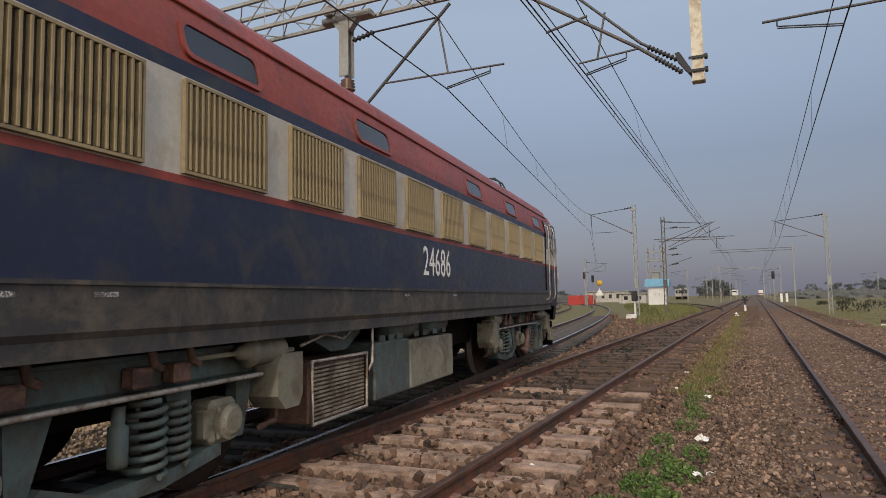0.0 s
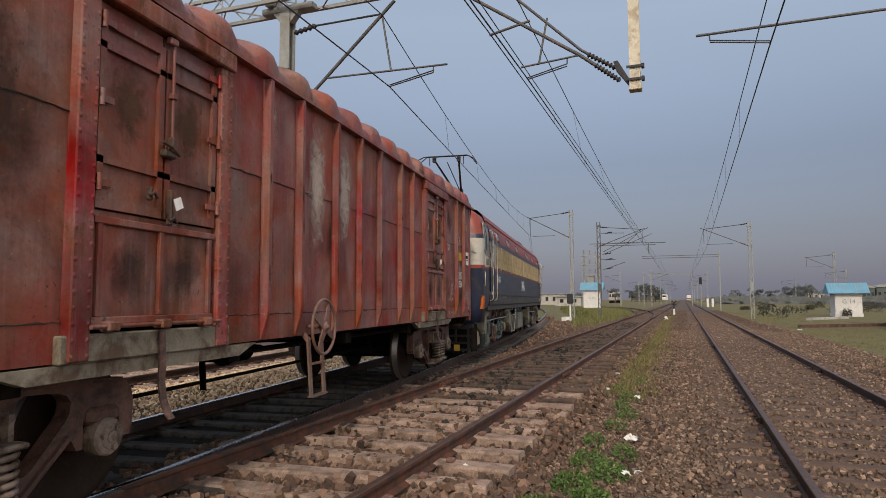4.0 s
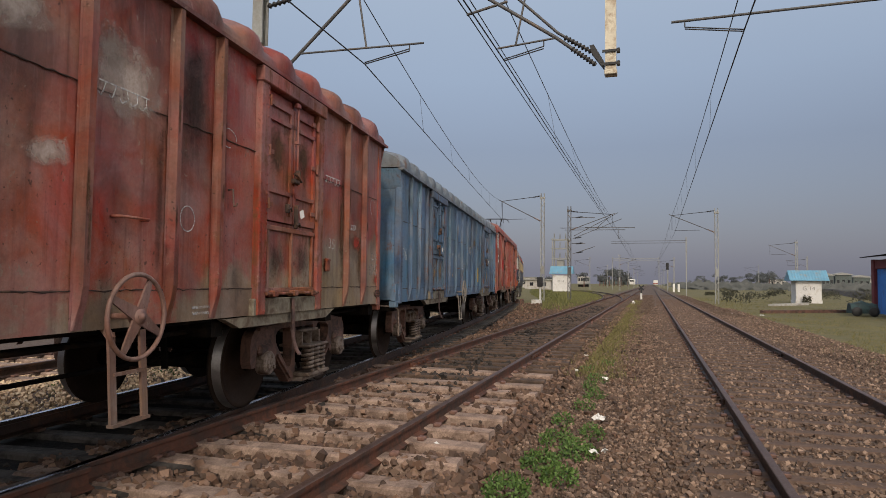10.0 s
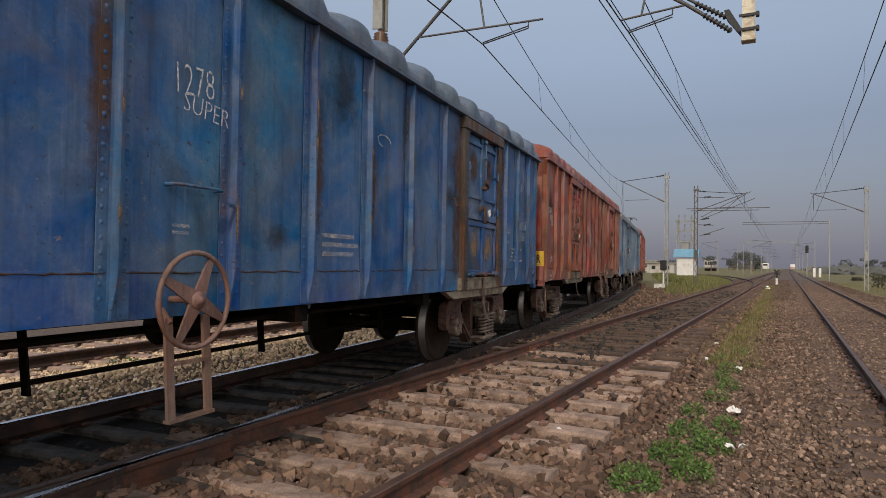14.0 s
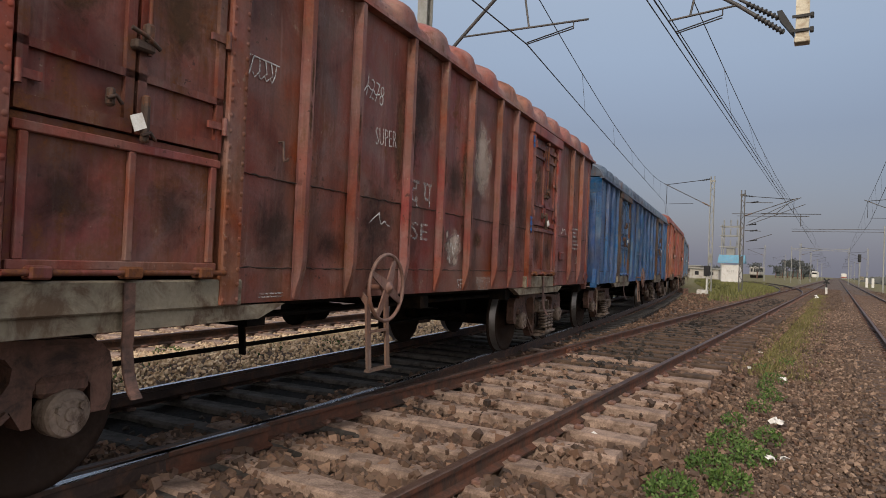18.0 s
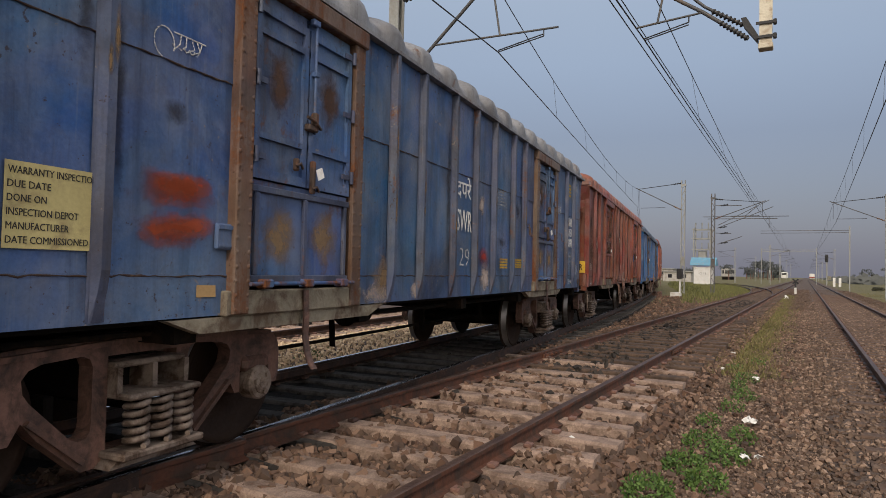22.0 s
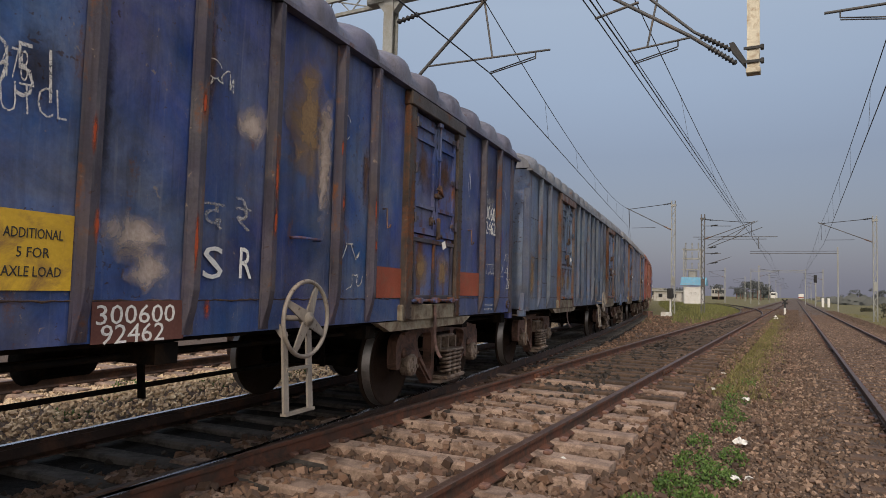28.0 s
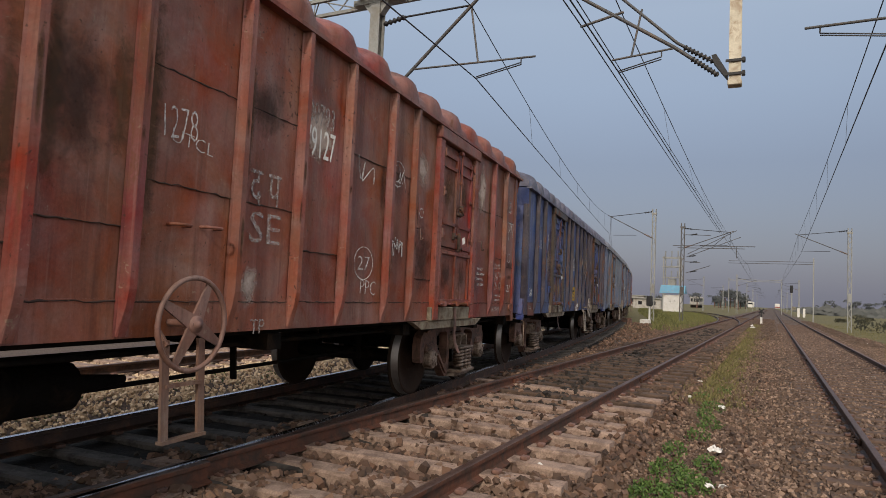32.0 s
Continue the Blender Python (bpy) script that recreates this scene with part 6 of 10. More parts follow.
# larger stains of each wagon: metres ahead of the middle, height over the rail, half width, half height, material
STAINS = {
    0: [(-6.33, 2.24, 0.28, 0.59, PALE_STAIN), (-5.42, 2.71, 0.2, 0.11, PALE_STAIN), (-2.01, 2.93, 0.18, 0.3, PALE_STAIN), (-1.04, 2.56, 0.28, 0.83, PALE_STAIN), 
        (-0.32, 2.59, 0.25, 0.77, PALE_STAIN), (-4.69, 2.33, 0.4, 0.93, SOOT_STAIN), (4.63, 2.85, 0.43, 0.34, SOOT_STAIN), (5.59, 1.41, 0.31, 0.3, SOOT_STAIN)],
    1: [(3.18, 2.09, 0.21, 1.17, RUST_STAIN), (-4.86, 2.03, 0.14, 1.18, RUST_STAIN), (1.79, 2.53, 0.18, 0.39, TAN_STAIN), (1.44, 2.46, 0.37, 0.16, TAN_STAIN), (2.15, 2.38, 0.28, 0.07, SOOT_STAIN), 
        (6.78, 2.71, 0.06, 0.08, RUST_STAIN), (6.83, 2.56, 0.07, 0.1, RUST_STAIN), (-2.14, 1.5, 0.08, 0.07, PALE_STAIN), (9.11, 1.23, 0.27, 0.32, TAN_STAIN), (5.07, 1.45, 0.17, 0.57, RUST_STAIN), 
        (-1.4, 2.61, 0.05, 0.18, PALE_STAIN), (-6.3, 2.19, 0.1, 0.2, TAN_STAIN), (2.78, 1.05, 0.59, 0.1, TAN_STAIN)],
    2: [(5.55, 1.83, 0.25, 0.13, RED_STAIN), (0.56, 2.05, 0.2, 0.13, PALE_STAIN), (1.03, 2.79, 0.21, 0.22, PALE_STAIN), (-1.82, 2.86, 0.27, 0.4, PALE_STAIN), (-1.12, 2.7, 0.37, 0.67, SOOT_STAIN), 
        (0.27, 2.78, 0.32, 0.21, PALE_STAIN), (1.18, 2.62, 0.44, 0.32, PALE_STAIN), (-0.26, 1.57, 0.21, 0.18, PALE_STAIN), (6.4, 1.36, 0.21, 0.13, RED_STAIN), (-6.23, 2.48, 0.34, 0.49, SOOT_STAIN), 
        (-1.02, 2.06, 0.45, 0.65, PALE_STAIN), (-0.18, 1.51, 0.32, 0.32, PALE_STAIN), (1.9, 2.71, 0.25, 0.62, SOOT_STAIN)],
    3: [(-0.39, 1.49, 0.21, 0.12, SOOT_STAIN), (3.08, 1.57, 0.12, 0.66, RUST_STAIN), (0.48, 2.78, 0.31, 0.51, SOOT_STAIN), (3.29, 1.4, 0.14, 0.36, TAN_STAIN), (2.89, 2.1, 0.21, 0.18, SOOT_STAIN), 
        (3.14, 2.12, 0.22, 1.18, RUST_STAIN)],
    4: [(1.22, 2.38, 0.29, 0.39, PALE_STAIN), (1.95, 2.04, 0.3, 0.98, SOOT_STAIN), (2.61, 2.1, 0.29, 1.06, SOOT_STAIN), (1.13, 1.59, 0.15, 0.14, RUST_STAIN), (0.49, 1.47, 0.3, 0.09, PALE_STAIN), 
        (0.52, 1.34, 0.09, 0.07, PALE_STAIN), (0.31, 1.6, 0.05, 0.08, PALE_STAIN), (1.19, 2.52, 0.36, 0.51, PALE_STAIN), (-1.05, 1.6, 0.4, 0.53, SOOT_STAIN), (-2.35, 1.49, 0.28, 0.32, SOOT_STAIN), 
        (-1.71, 1.41, 0.23, 0.19, SOOT_STAIN), (0.49, 1.48, 0.24, 0.25, PALE_STAIN), (-6.23, 2.47, 0.29, 0.53, SOOT_STAIN), (-5.48, 2.37, 0.34, 0.62, SOOT_STAIN), 
        (-5.53, 1.72, 0.17, 0.14, PALE_STAIN), (-5.4, 1.42, 0.28, 0.2, SOOT_STAIN), (-0.37, 2.74, 0.32, 0.65, SOOT_STAIN), (-6.2, 1.8, 0.29, 0.41, RUST_STAIN), (0.46, 2.15, 0.29, 0.34, SOOT_STAIN)],
    5: [(3.99, 1.66, 0.21, 0.17, PALE_STAIN), (3.51, 1.61, 0.14, 0.1, SOOT_STAIN), (-4.59, 1.74, 0.42, 0.14, ORANGE_STAIN), (-4.68, 1.51, 0.3, 0.13, ORANGE_STAIN), 
        (-4.66, 2.18, 0.12, 0.11, SOOT_STAIN), (0.51, 1.49, 0.25, 0.17, RED_STAIN), (0.55, 1.24, 0.25, 0.23, PALE_STAIN), (1.22, 1.73, 0.21, 0.09, SOOT_STAIN), (1.95, 2.24, 0.16, 0.15, SOOT_STAIN), 
        (-1.52, 1.13, 0.16, 0.13, PALE_STAIN), (-2.26, 1.1, 0.36, 0.14, PALE_STAIN), (0.37, 2.15, 0.14, 0.16, PALE_STAIN), (-2.18, 1.24, 0.25, 0.24, TAN_STAIN), 
        (-4.59, 1.77, 0.31, 0.1, ORANGE_STAIN), (-4.58, 1.55, 0.31, 0.11, ORANGE_STAIN)],
    6: [(2.79, 2.08, 0.16, 1.26, RUST_STAIN), (4.73, 1.3, 0.54, 0.3, TAN_STAIN), (1.91, 2.86, 0.24, 0.2, PALE_STAIN), (6.09, 1.87, 0.13, 0.1, PALE_STAIN), (-6.3, 1.58, 0.26, 0.61, TAN_STAIN), 
        (-5.04, 2.13, 0.18, 0.94, TAN_STAIN), (-4.19, 2.79, 0.21, 0.65, TAN_STAIN), (1.07, 2.57, 0.26, 0.12, SOOT_STAIN), (4.66, 2.03, 0.28, 0.4, SOOT_STAIN)],
    7: [(1.23, 2.59, 0.39, 0.68, TAN_STAIN), (0.58, 2.39, 0.2, 0.2, PALE_STAIN), (-0.32, 1.57, 0.28, 0.17, PALE_STAIN), (-0.21, 1.39, 0.18, 0.16, PALE_STAIN), (-0.87, 2.3, 0.17, 0.24, SOOT_STAIN), 
        (-4.63, 2.26, 0.11, 0.12, SOOT_STAIN), (1.46, 2.34, 0.13, 0.69, PALE_STAIN), (0.25, 1.16, 0.04, 0.08, ORANGE_STAIN), (-1.61, 1.22, 0.24, 0.06, ORANGE_STAIN), 
        (-4.52, 2.08, 0.2, 0.49, PALE_STAIN), (-4.2, 2.0, 0.08, 0.94, RUST_STAIN), (-4.4, 2.15, 0.27, 1.25, RUST_STAIN)],
    8: [(6.22, 1.83, 0.26, 0.12, SOOT_STAIN), (6.23, 1.64, 0.18, 0.05, SOOT_STAIN), (-0.42, 1.33, 0.14, 0.17, PALE_STAIN), (4.64, 2.81, 0.25, 0.47, PALE_STAIN), (2.47, 2.7, 0.22, 0.25, PALE_STAIN), 
        (-0.34, 2.59, 0.31, 0.27, SOOT_STAIN), (0.34, 2.59, 0.32, 0.3, PALE_STAIN), (-1.83, 2.24, 0.26, 0.49, SOOT_STAIN), (2.58, 1.75, 0.3, 0.53, SOOT_STAIN)],
}


def dress(k, wagon, sheet, stake, roof, post, label, brake):
    """Gives a wagon its own sheets, marks, stains and paint. brake: where its brake wheel stands, or None where it is on the far side."""
    tagged(wagon, label)
    beads, sheets = side_skin(1, SEAMS[k], 20 + k)
    wall = part("side_wall", beads, [PAINT, SEAM], wagon)
    for panel in sheets:
        part("sheet_panel", panel, PAINT, wall)
    rng = random.Random(100 + k)
    for row in MARKS[k]:
        mark(wagon, rng, *row)
    red = k in (0, 2, 4, 8)
    for o in wagon.children_recursive:
        if o.type == "MESH":
            r = o.get("rust", 0.0)
            kind = o.name.split(".")[0]
            paint = stake if kind in ("side_stake", "corner_post", "hinge", "flap_bar") else roof if kind == "roof" else post if kind == "door_frame" else sheet
            if kind in ("brake_wheel", "step_frame"):
                paint = (0.21, 0.12, 0.09, 0.5) if red or k == 3 else (0.29, 0.25, 0.21, 0.42)
            o.color = (*paint[:3], paint[3] if paint is not sheet else min(0.95, paint[3] + r))
            if "rust" in o:
                del o["rust"]
            if kind in ("brake_wheel", "step_frame"):
                o.matrix_basis = Matrix.Rotation(math.pi, 4, "Z") if brake is None else Matrix.Translation((0, brake + 1.16, 0))
            if kind == "brake_cylinder" and k == 8:              # on the near side of the last one
                o.matrix_basis = Matrix.Translation((1.2, -2.15, -0.05))
            if kind == "seal_tag" and k in TAG_SHIFT:
                o.matrix_basis = Matrix.Translation((0, *TAG_SHIFT[k]))
            if red and kind == "paint_stain":
                o.material_slots[0].link = "OBJECT"
                o.material_slots[0].material = SOOT_STAIN
            if k == 2 and kind in ("sheet_panel", "door_leaf", "door_flap"):
                o.material_slots[0].link = "OBJECT"
                o.material_slots[0].material = PAINT_WORN
    srng = random.Random(40 + k)
    for y in STAKES:                                             # rust that has run down beside the stakes, and flakes on them
        for side in (-1, 1):
            if srng.random() < 0.5:
                rz = srng.uniform(0.35, 0.95)
                stain(blotch(y + side * srng.uniform(0.08, 0.12), srng.uniform(1.25 + rz * 0.6, 3.1 - rz * 0.6), srng.uniform(0.05, 0.12), rz, HW + 0.0055 + 0.0004 * side), "rust_run", srng.choice((RUST_STAIN, SOOT_STAIN)), wagon)
        for layer in range(2):
            rz = srng.uniform(0.06, 0.26)
            stain(blotch(y + srng.gauss(0, 0.012), srng.uniform(SILL + 0.45, 2.6), 0.022, rz, HW + (0.0560 if RIVETED else 0.0705) + 0.0004 * layer), "paint_flake", ORANGE_STAIN if k == 7 else TAN_STAIN if not red else RUST_STAIN, wagon)
    for u, z, ry, rz, mat in STAINS[k]:
        stain(blotch(u, z, ry, rz, HW + 0.0065), "weather_stain", mat, wagon)
    if k == 1:
        # black strip laid on the leaves for the shade inside an open gap
        g = Geo()
        mid = sum(DOORS[0]) / 2
        g.box(HW + 0.0085, HW + 0.012, mid - 0.05, mid + 0.04, 2.05, EAVE - 0.22)
        part("door_gap", g, UNDER, wagon, "black strip standing for the shaded slit between the door leaves")
    if k == 4:                                                   # blue rags tied to the door post
        for z, h in ((3.02, 0.16), (1.88, 0.22)):
            g = Geo()
            for i in range(3):
                y = DOORS[1][0] - 0.10 + i * 0.018
                g.sheet([[(HW + 0.07 + 0.012 * ((j + i) % 2), y - 0.02 + 0.006 * j, z + h / 2 - h * j / 5), (HW + 0.08 - 0.01 * (j % 2), y + 0.022, z + h / 2 - h * j / 5)] for j in range(6)])
            part("rag", g, BLUE_WALL, wagon, "blue rag tied to the door post")
    if k in END_PANELS:
        words, x, z, h = END_PANELS[k]
        g = Geo()
        g.box(x - 0.145, x + 0.145, -HL - 0.018, -HL - 0.012, z - h / 2, z + h / 2)
        part("route_panel", g, YELLOW, wagon, "yellow route panel with black letters")
        fitted("lettering", words, 0.17, h * 0.55, FADED_BLACK, wagon, facing_back(x, -HL - 0.0195, z), thin=-0.03)


# middles of the wagons along the track, behind the reference point of the train
MIDDLES = (-0.37, -14.85, -29.50, -43.93, -58.55, -72.73, -86.61, -100.64, -114.63)


def make_train():
    plans = ["riveted" if k in (1, 3) else "welded" for k in range(len(WAGONS))]
    first = {plan: build_wagon(plan) for plan in PLANS}
    wagons = [first[plan] if plans.index(plan) == k else copy_thing(first[plan], Matrix.Identity(4)) for k, plan in enumerate(plans)]
    for k, (w, row) in enumerate(zip(wagons, WAGONS)):
        take_plan(plans[k])
        dress(k, w, *row)
        VEHICLES.append((w, MIDDLES[k], 4.65))
        for o in w.children:
            if o.name.startswith("wheelset"):
                WHEELSETS.append((o, o.matrix_basis.translation.y, 0.475, 0.475))
    return wagons


make_train()


# ---- electric locomotive ----
LOCO_RED = plain("loco_red", (0.25, 0.045, 0.030), 0.45, 0, 0.18, 2.5, (0.13, 0.04, 0.03), 0.25, 0.08)
LOCO_CREAM = plain("loco_cream", (0.47, 0.445, 0.40), 0.5, 0, 0.12, 2.5, (0.36, 0.30, 0.23), 0.3, 0.08)
LOCO_BLUE = plain("loco_navy", (0.016, 0.022, 0.052), 0.40, 0, 0.25, 2, (0.040, 0.037, 0.040), 0.30, 0.08)
LOCO_SKIRT = plain("loco_dusty_skirt", (0.042, 0.041, 0.042), 0.6, 0, 0.25, 2.5, (0.09, 0.075, 0.06), 0.35, 0.1)
VENT = plain("vent_buff", (0.29, 0.225, 0.125), 0.6, 0, 0.2, 3, (0.16, 0.12, 0.07), 0.3, 0.1)
# near-black colour in place of the shade behind slats and inside recesses
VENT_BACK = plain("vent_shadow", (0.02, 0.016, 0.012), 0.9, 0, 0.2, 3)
BOGIE_GREY = plain("bogie_grey_green", (0.082, 0.112, 0.112), 0.6, 0.05, 0.35, 4, (0.060, 0.056, 0.046), 0.45, 0.25)
BOX_CREAM = plain("box_cream_grey", (0.20, 0.19, 0.145), 0.6, 0, 0.25, 4, (0.105, 0.085, 0.06), 0.40, 0.2)
ORANGE = plain("orange_notice", (0.72, 0.17, 0.02), 0.6, 0, 0.1, 4, None, 0, 0)
STEEL_RAIL = plain("worn_handrail", (0.45, 0.42, 0.38), 0.5, 0.5, 0.3, 6, (0.18, 0.12, 0.08), 0.4)
# section of the body: half width and height, from the skirt up to the roof's middle, with the material of the band above each point
LOCO_SECTION = [(1.50, 1.20, 3), (1.525, 1.24, 3), (1.525, 1.50, 2), (1.525, 2.13, 0), (1.525, 2.185, 1), (1.525, 2.83, 2), (1.525, 2.93, 0), (1.515, 3.02, 0), (1.44, 3.30, 0), (1.36, 3.50, 0), (1.22, 3.63, 0), (0.95, 3.71, 0), (0.5, 3.75, 0), (0.0, 3.76, 0)]


def loco_body():
    g = Geo()
    g.weld = True
    stations = [-8.25, -4, 0, 4, 8.25]
    for (xa, za, m), (xb, zb, _) in zip(LOCO_SECTION, LOCO_SECTION[1:]):
        g.slot = m
        for sx in (-1, 1):
            g.sheet([[(sx * xa, y, za) for y in stations], [(sx * xb, y, zb) for y in stations]], za > 2.95)
    g.slot = 3
    g.box(-1.5, 1.5, -8.25, 8.25, 1.1, 1.2)
    for sx in (-1, 1):                                          # pressed ledge and roof gutter
        g.slot = 3
        g.box(*sorted((sx * 1.522, sx * 1.54)), -8.2, 8.2, 1.485, 1.51)
        g.slot = 0
        g.tube([(sx * 1.43, -8.2, 3.36), (sx * 1.43, 8.2, 3.36)], 0.012, 6)
    return g


def cab_outline(z):
    """Half plan of a cab at height z: how far it reaches ahead of y = 8.25, and the corner's softness."""
    if z < 2.2:
        return 1.10 + 0.08 * (z - 1.2)
    return 1.18 - 0.30 * (z - 2.2) / 1.4


def loco_cab(end):
    g = Geo()
    g.weld = True
    bands = [(0.82, 2, 1.44), (1.15, 2, 1.49), (1.20, 2, 1.50), (1.50, 2, 1.525), (2.10, 0, 1.525), (2.185, 1, 1.525), (2.83, 2, 1.52), (2.93, 0, 1.515), (3.28, 0, 1.43), (3.44, 0, 1.35), (3.56, 0, 1.18), (3.64, 0, 0.9)]
    rows = []
    for z, m, w in bands:
        reach = cab_outline(z) if z <= 3.5 else cab_outline(3.5) - (z - 3.5) * 2.2
        row = []
        for sx, seq in ((1, range(0, 10)), (-1, range(9, -1, -1))):
            for i in seq:
                a = i / 9
                if a < 0.35:
                    x, y = w, (reach - 0.28) * a / 0.35
                elif a < 0.8:
                    t = (a - 0.35) / 0.45 * math.pi / 2
                    x, y = w - 0.22 + 0.22 * math.cos(t), reach - 0.28 + 0.20 * math.sin(t)
                else:
                    x, y = (w - 0.22) * (1 - (a - 0.8) / 0.2), reach - 0.08 + 0.08 * math.sin((a - 0.8) / 0.2 * math.pi / 2)
                row.append((sx * x, end * (8.25 + max(y, 0.45 if z < 1.19 else y)), z))
        rows.append(row)
    for (ra, (za, m, _)), rb in zip(zip(rows, bands), rows[1:]):
        g.slot = m
        g.sheet([ra, rb], True)
    g.slot = 0
    g.add(rows[-1], [tuple(range(len(rows[-1])))])
    g.slot = 2
    g.add(rows[0], [tuple(range(len(rows[0])))])
    return g


def rounded(cu, cv, w, h, r, n=5):
    pts = []
    for k, (sx, sy) in enumerate(((1, 1), (-1, 1), (-1, -1), (1, -1))):
        for i in range(n + 1):
            t = math.pi / 2 * (k + i / n)
            pts.append((cu + sx * (w / 2 - r) + r * math.cos(t), cv + sy * (h / 2 - r) + r * math.sin(t)))
    return pts


def loco_bogie(yc, loco):
    """A three axle bogie; its outer end is the one away from the locomotive's middle."""
    way = 1 if yc < 0 else -1

    def box_at(g, sx, x0, x1, d0, d1, z0, z1, bevel=0.01):
        g.box(*sorted((sx * x0, sx * x1)), *sorted((yc + way * d0, yc + way * d1)), z0, z1, bevel)

    def plate(g, sx, x0, x1, outline):
        g.prism([(yc + way * d, z) for d, z in outline], *sorted((sx * x0, sx * x1)))

    for sx in (1, -1):
        g = Geo()
        box_at(g, sx, 1.05, 1.20, -2.25, 2.25, 0.83, 1.06, 0.02)
        box_at(g, sx, 1.05, 1.27, -2.2, 2.25, 0.79, 0.83, 0.006)
        box_at(g, sx, 1.20, 1.225, -2.2, 2.2, 1.03, 1.06, 0.004)
        for d0, d1, e0, e1 in ((-0.42, -0.22, -0.36, -0.25), (0.16, 0.45, 0.18, 0.30), (1.27, 1.52, 1.42, 1.52), (2.02, 2.22, 2.02, 2.10)):
            plate(g, sx, 1.10, 1.20, [(d0, 0.80), (e0, 0.36), (e1, 0.36), (d1, 0.80)])
        fr = part("bogie_frame", g, BOGIE_GREY, loco, "grey green bogie frame")
        cell = Geo()                                             # open plate box round the outer axle
        for d0, d1, z0, z1 in ((-2.12, -1.48, 0.74, 0.80), (-2.12, -2.06, 0.20, 0.74), (-1.56, -1.48, 0.22, 0.74), (-2.12, -1.48, 0.18, 0.25)):
            box_at(cell, sx, 1.12, 1.34, d0, d1, z0, z1, 0.008)
        part("axle_guard", cell, BOGIE_GREY, fr)
        for d, face in ((-1.86, 0), (-0.05, 1), (1.80, 1)):
            ab = Geo()
            if face:
                box_at(ab, sx, 1.05, 1.27, d - 0.15, d + 0.15, 0.36, 0.68, 0.035)
                box_at(ab, sx, 1.27, 1.30, d - 0.11, d + 0.11, 0.40, 0.63, 0.02)
                box_at(ab, sx, 1.18, 1.26, d - 0.21, d - 0.16, 0.42, 0.62, 0.01)
            rim = Geo()
            rim.lathe([(0.0, 0.05), (0.085, 0.05), (0.11, 0.03), (0.13, 0.025), (0.13, -0.06)], (1.30 if face else 1.24, yc + way * d, 0.52), "x", 20)
            ab.add([(sx * abs(x), q, z) for x, q, z in rim.v], rim.f)
            part("axle_box", ab, BOX_CREAM if face else BOGIE_GREY, fr)
        for d, r, z0, z1 in ((-1.30, 0.085, 0.27, 0.77), (1.12, 0.115, 0.29, 0.77), (1.38, 0.085, 0.31, 0.72), (-1.12, 0.07, 0.29, 0.72)):
            sp = Geo()
            sp.helix(sx * 1.19, yc + way * d, z0, z1, r, 0.023, 7.0, 6, 16)
            part("spring", sp, BOGIE_GREY, fr, "coil spring")
        for d in (0.85, -0.98):
            da = Geo()
            da.lathe([(0.0, 0.0), (0.055, 0.0), (0.06, 0.03), (0.06, 0.24), (0.04, 0.25), (0.04, 0.36), (0, 0.36)], (sx * 1.24, yc + way * d, 0.41), "z", 14)
            part("damper", da, BOGIE_GREY, fr, "upright oil damper")
        eq = Geo()
        plate(eq, sx, 1.10, 1.25, [(0.28, 0.36), (0.62, 0.20), (1.20, 0.19), (1.78, 0.28), (1.78, 0.38), (1.30, 0.30), (0.70, 0.29), (0.34, 0.42)])
        part("equaliser", eq, BOGIE_GREY, fr)
        eq = Geo()
        plate(eq, sx, 1.12, 1.26, [(-2.0, 0.10), (-1.2, 0.12), (-0.68, 0.24), (-0.68, 0.36), (-1.2, 0.25), (-2.0, 0.20)])
        part("equaliser", eq, BOGIE_GREY, fr)
        link = Geo()
        for d, z in ((-0.80, 0.62), (-0.70, 0.31)):
            link.tube([(sx * 1.18, yc + way * d, z), (sx * 1.34, yc + way * d, z)], 0.062, 14)
        link.bar((sx * 1.30, yc - way * 0.80, 0.62), (sx * 1.30, yc - way * 0.70, 0.31), 0.10, 0.04, (1, 0, 0))
        link.tube([(sx * 1.27, yc - way * 0.76, 0.66), (sx * 1.29, yc - way * 0.60, 0.62), (sx * 1.29, yc - way * 0.54, 0.42), (sx * 1.29, yc - way * 0.44, 0.25), (sx * 1.29, yc - way * 0.30, 0.23), (sx * 1.27, yc - way * 0.16, 0.34)], [0.05, 0.06, 0.065, 0.075, 0.07, 0.05], 10)
        part("swing_link", link, CAST, fr, "rusty swing link on two round pins")
        for d, turn in ((-2.0, 1), (2.18, -1)):
            cy = Geo()
            prof = [(0.0, -0.25), (0.10, -0.25), (0.115, -0.22), (0.118, -0.16), (0.106, -0.15), (0.106, 0.12), (0.118, 0.13), (0.118, 0.17), (0.06, 0.20), (0.05, 0.28), (0.018, 0.30), (0.018, 0.75), (0, 0.75)]
            cy.lathe([(r, q * turn * way) for r, q in prof], (sx * 1.30, yc + way * d, 1.0), "y", 18)
            part("brake_cylinder", cy, BOX_CREAM, fr, "buff brake cylinder")
        pipe = Geo()
        pipe.tube([(sx * 1.30, yc - way * 1.75, 0.79), (sx * 1.31, yc, 0.82), (sx * 1.31, yc + way * 2.2, 0.815)], 0.018, 8)
        pipe.tube([(sx * 1.33, yc - way * 2.9, 0.98), (sx * 1.33, yc - way * 2.3, 0.99)], 0.014, 6)
        part("pipework", pipe, STEEL_RAIL, fr, "thin grey pipe along the frame")
        for d in (-0.62, -0.42):
            tie = Geo()
            tie.bar((sx * 1.36, yc + way * d, 1.24), (sx * 1.30, yc + way * (d - 0.05), 0.84), 0.07, 0.03, (0, 1, 0))
            part("strap", tie, CAST, fr)
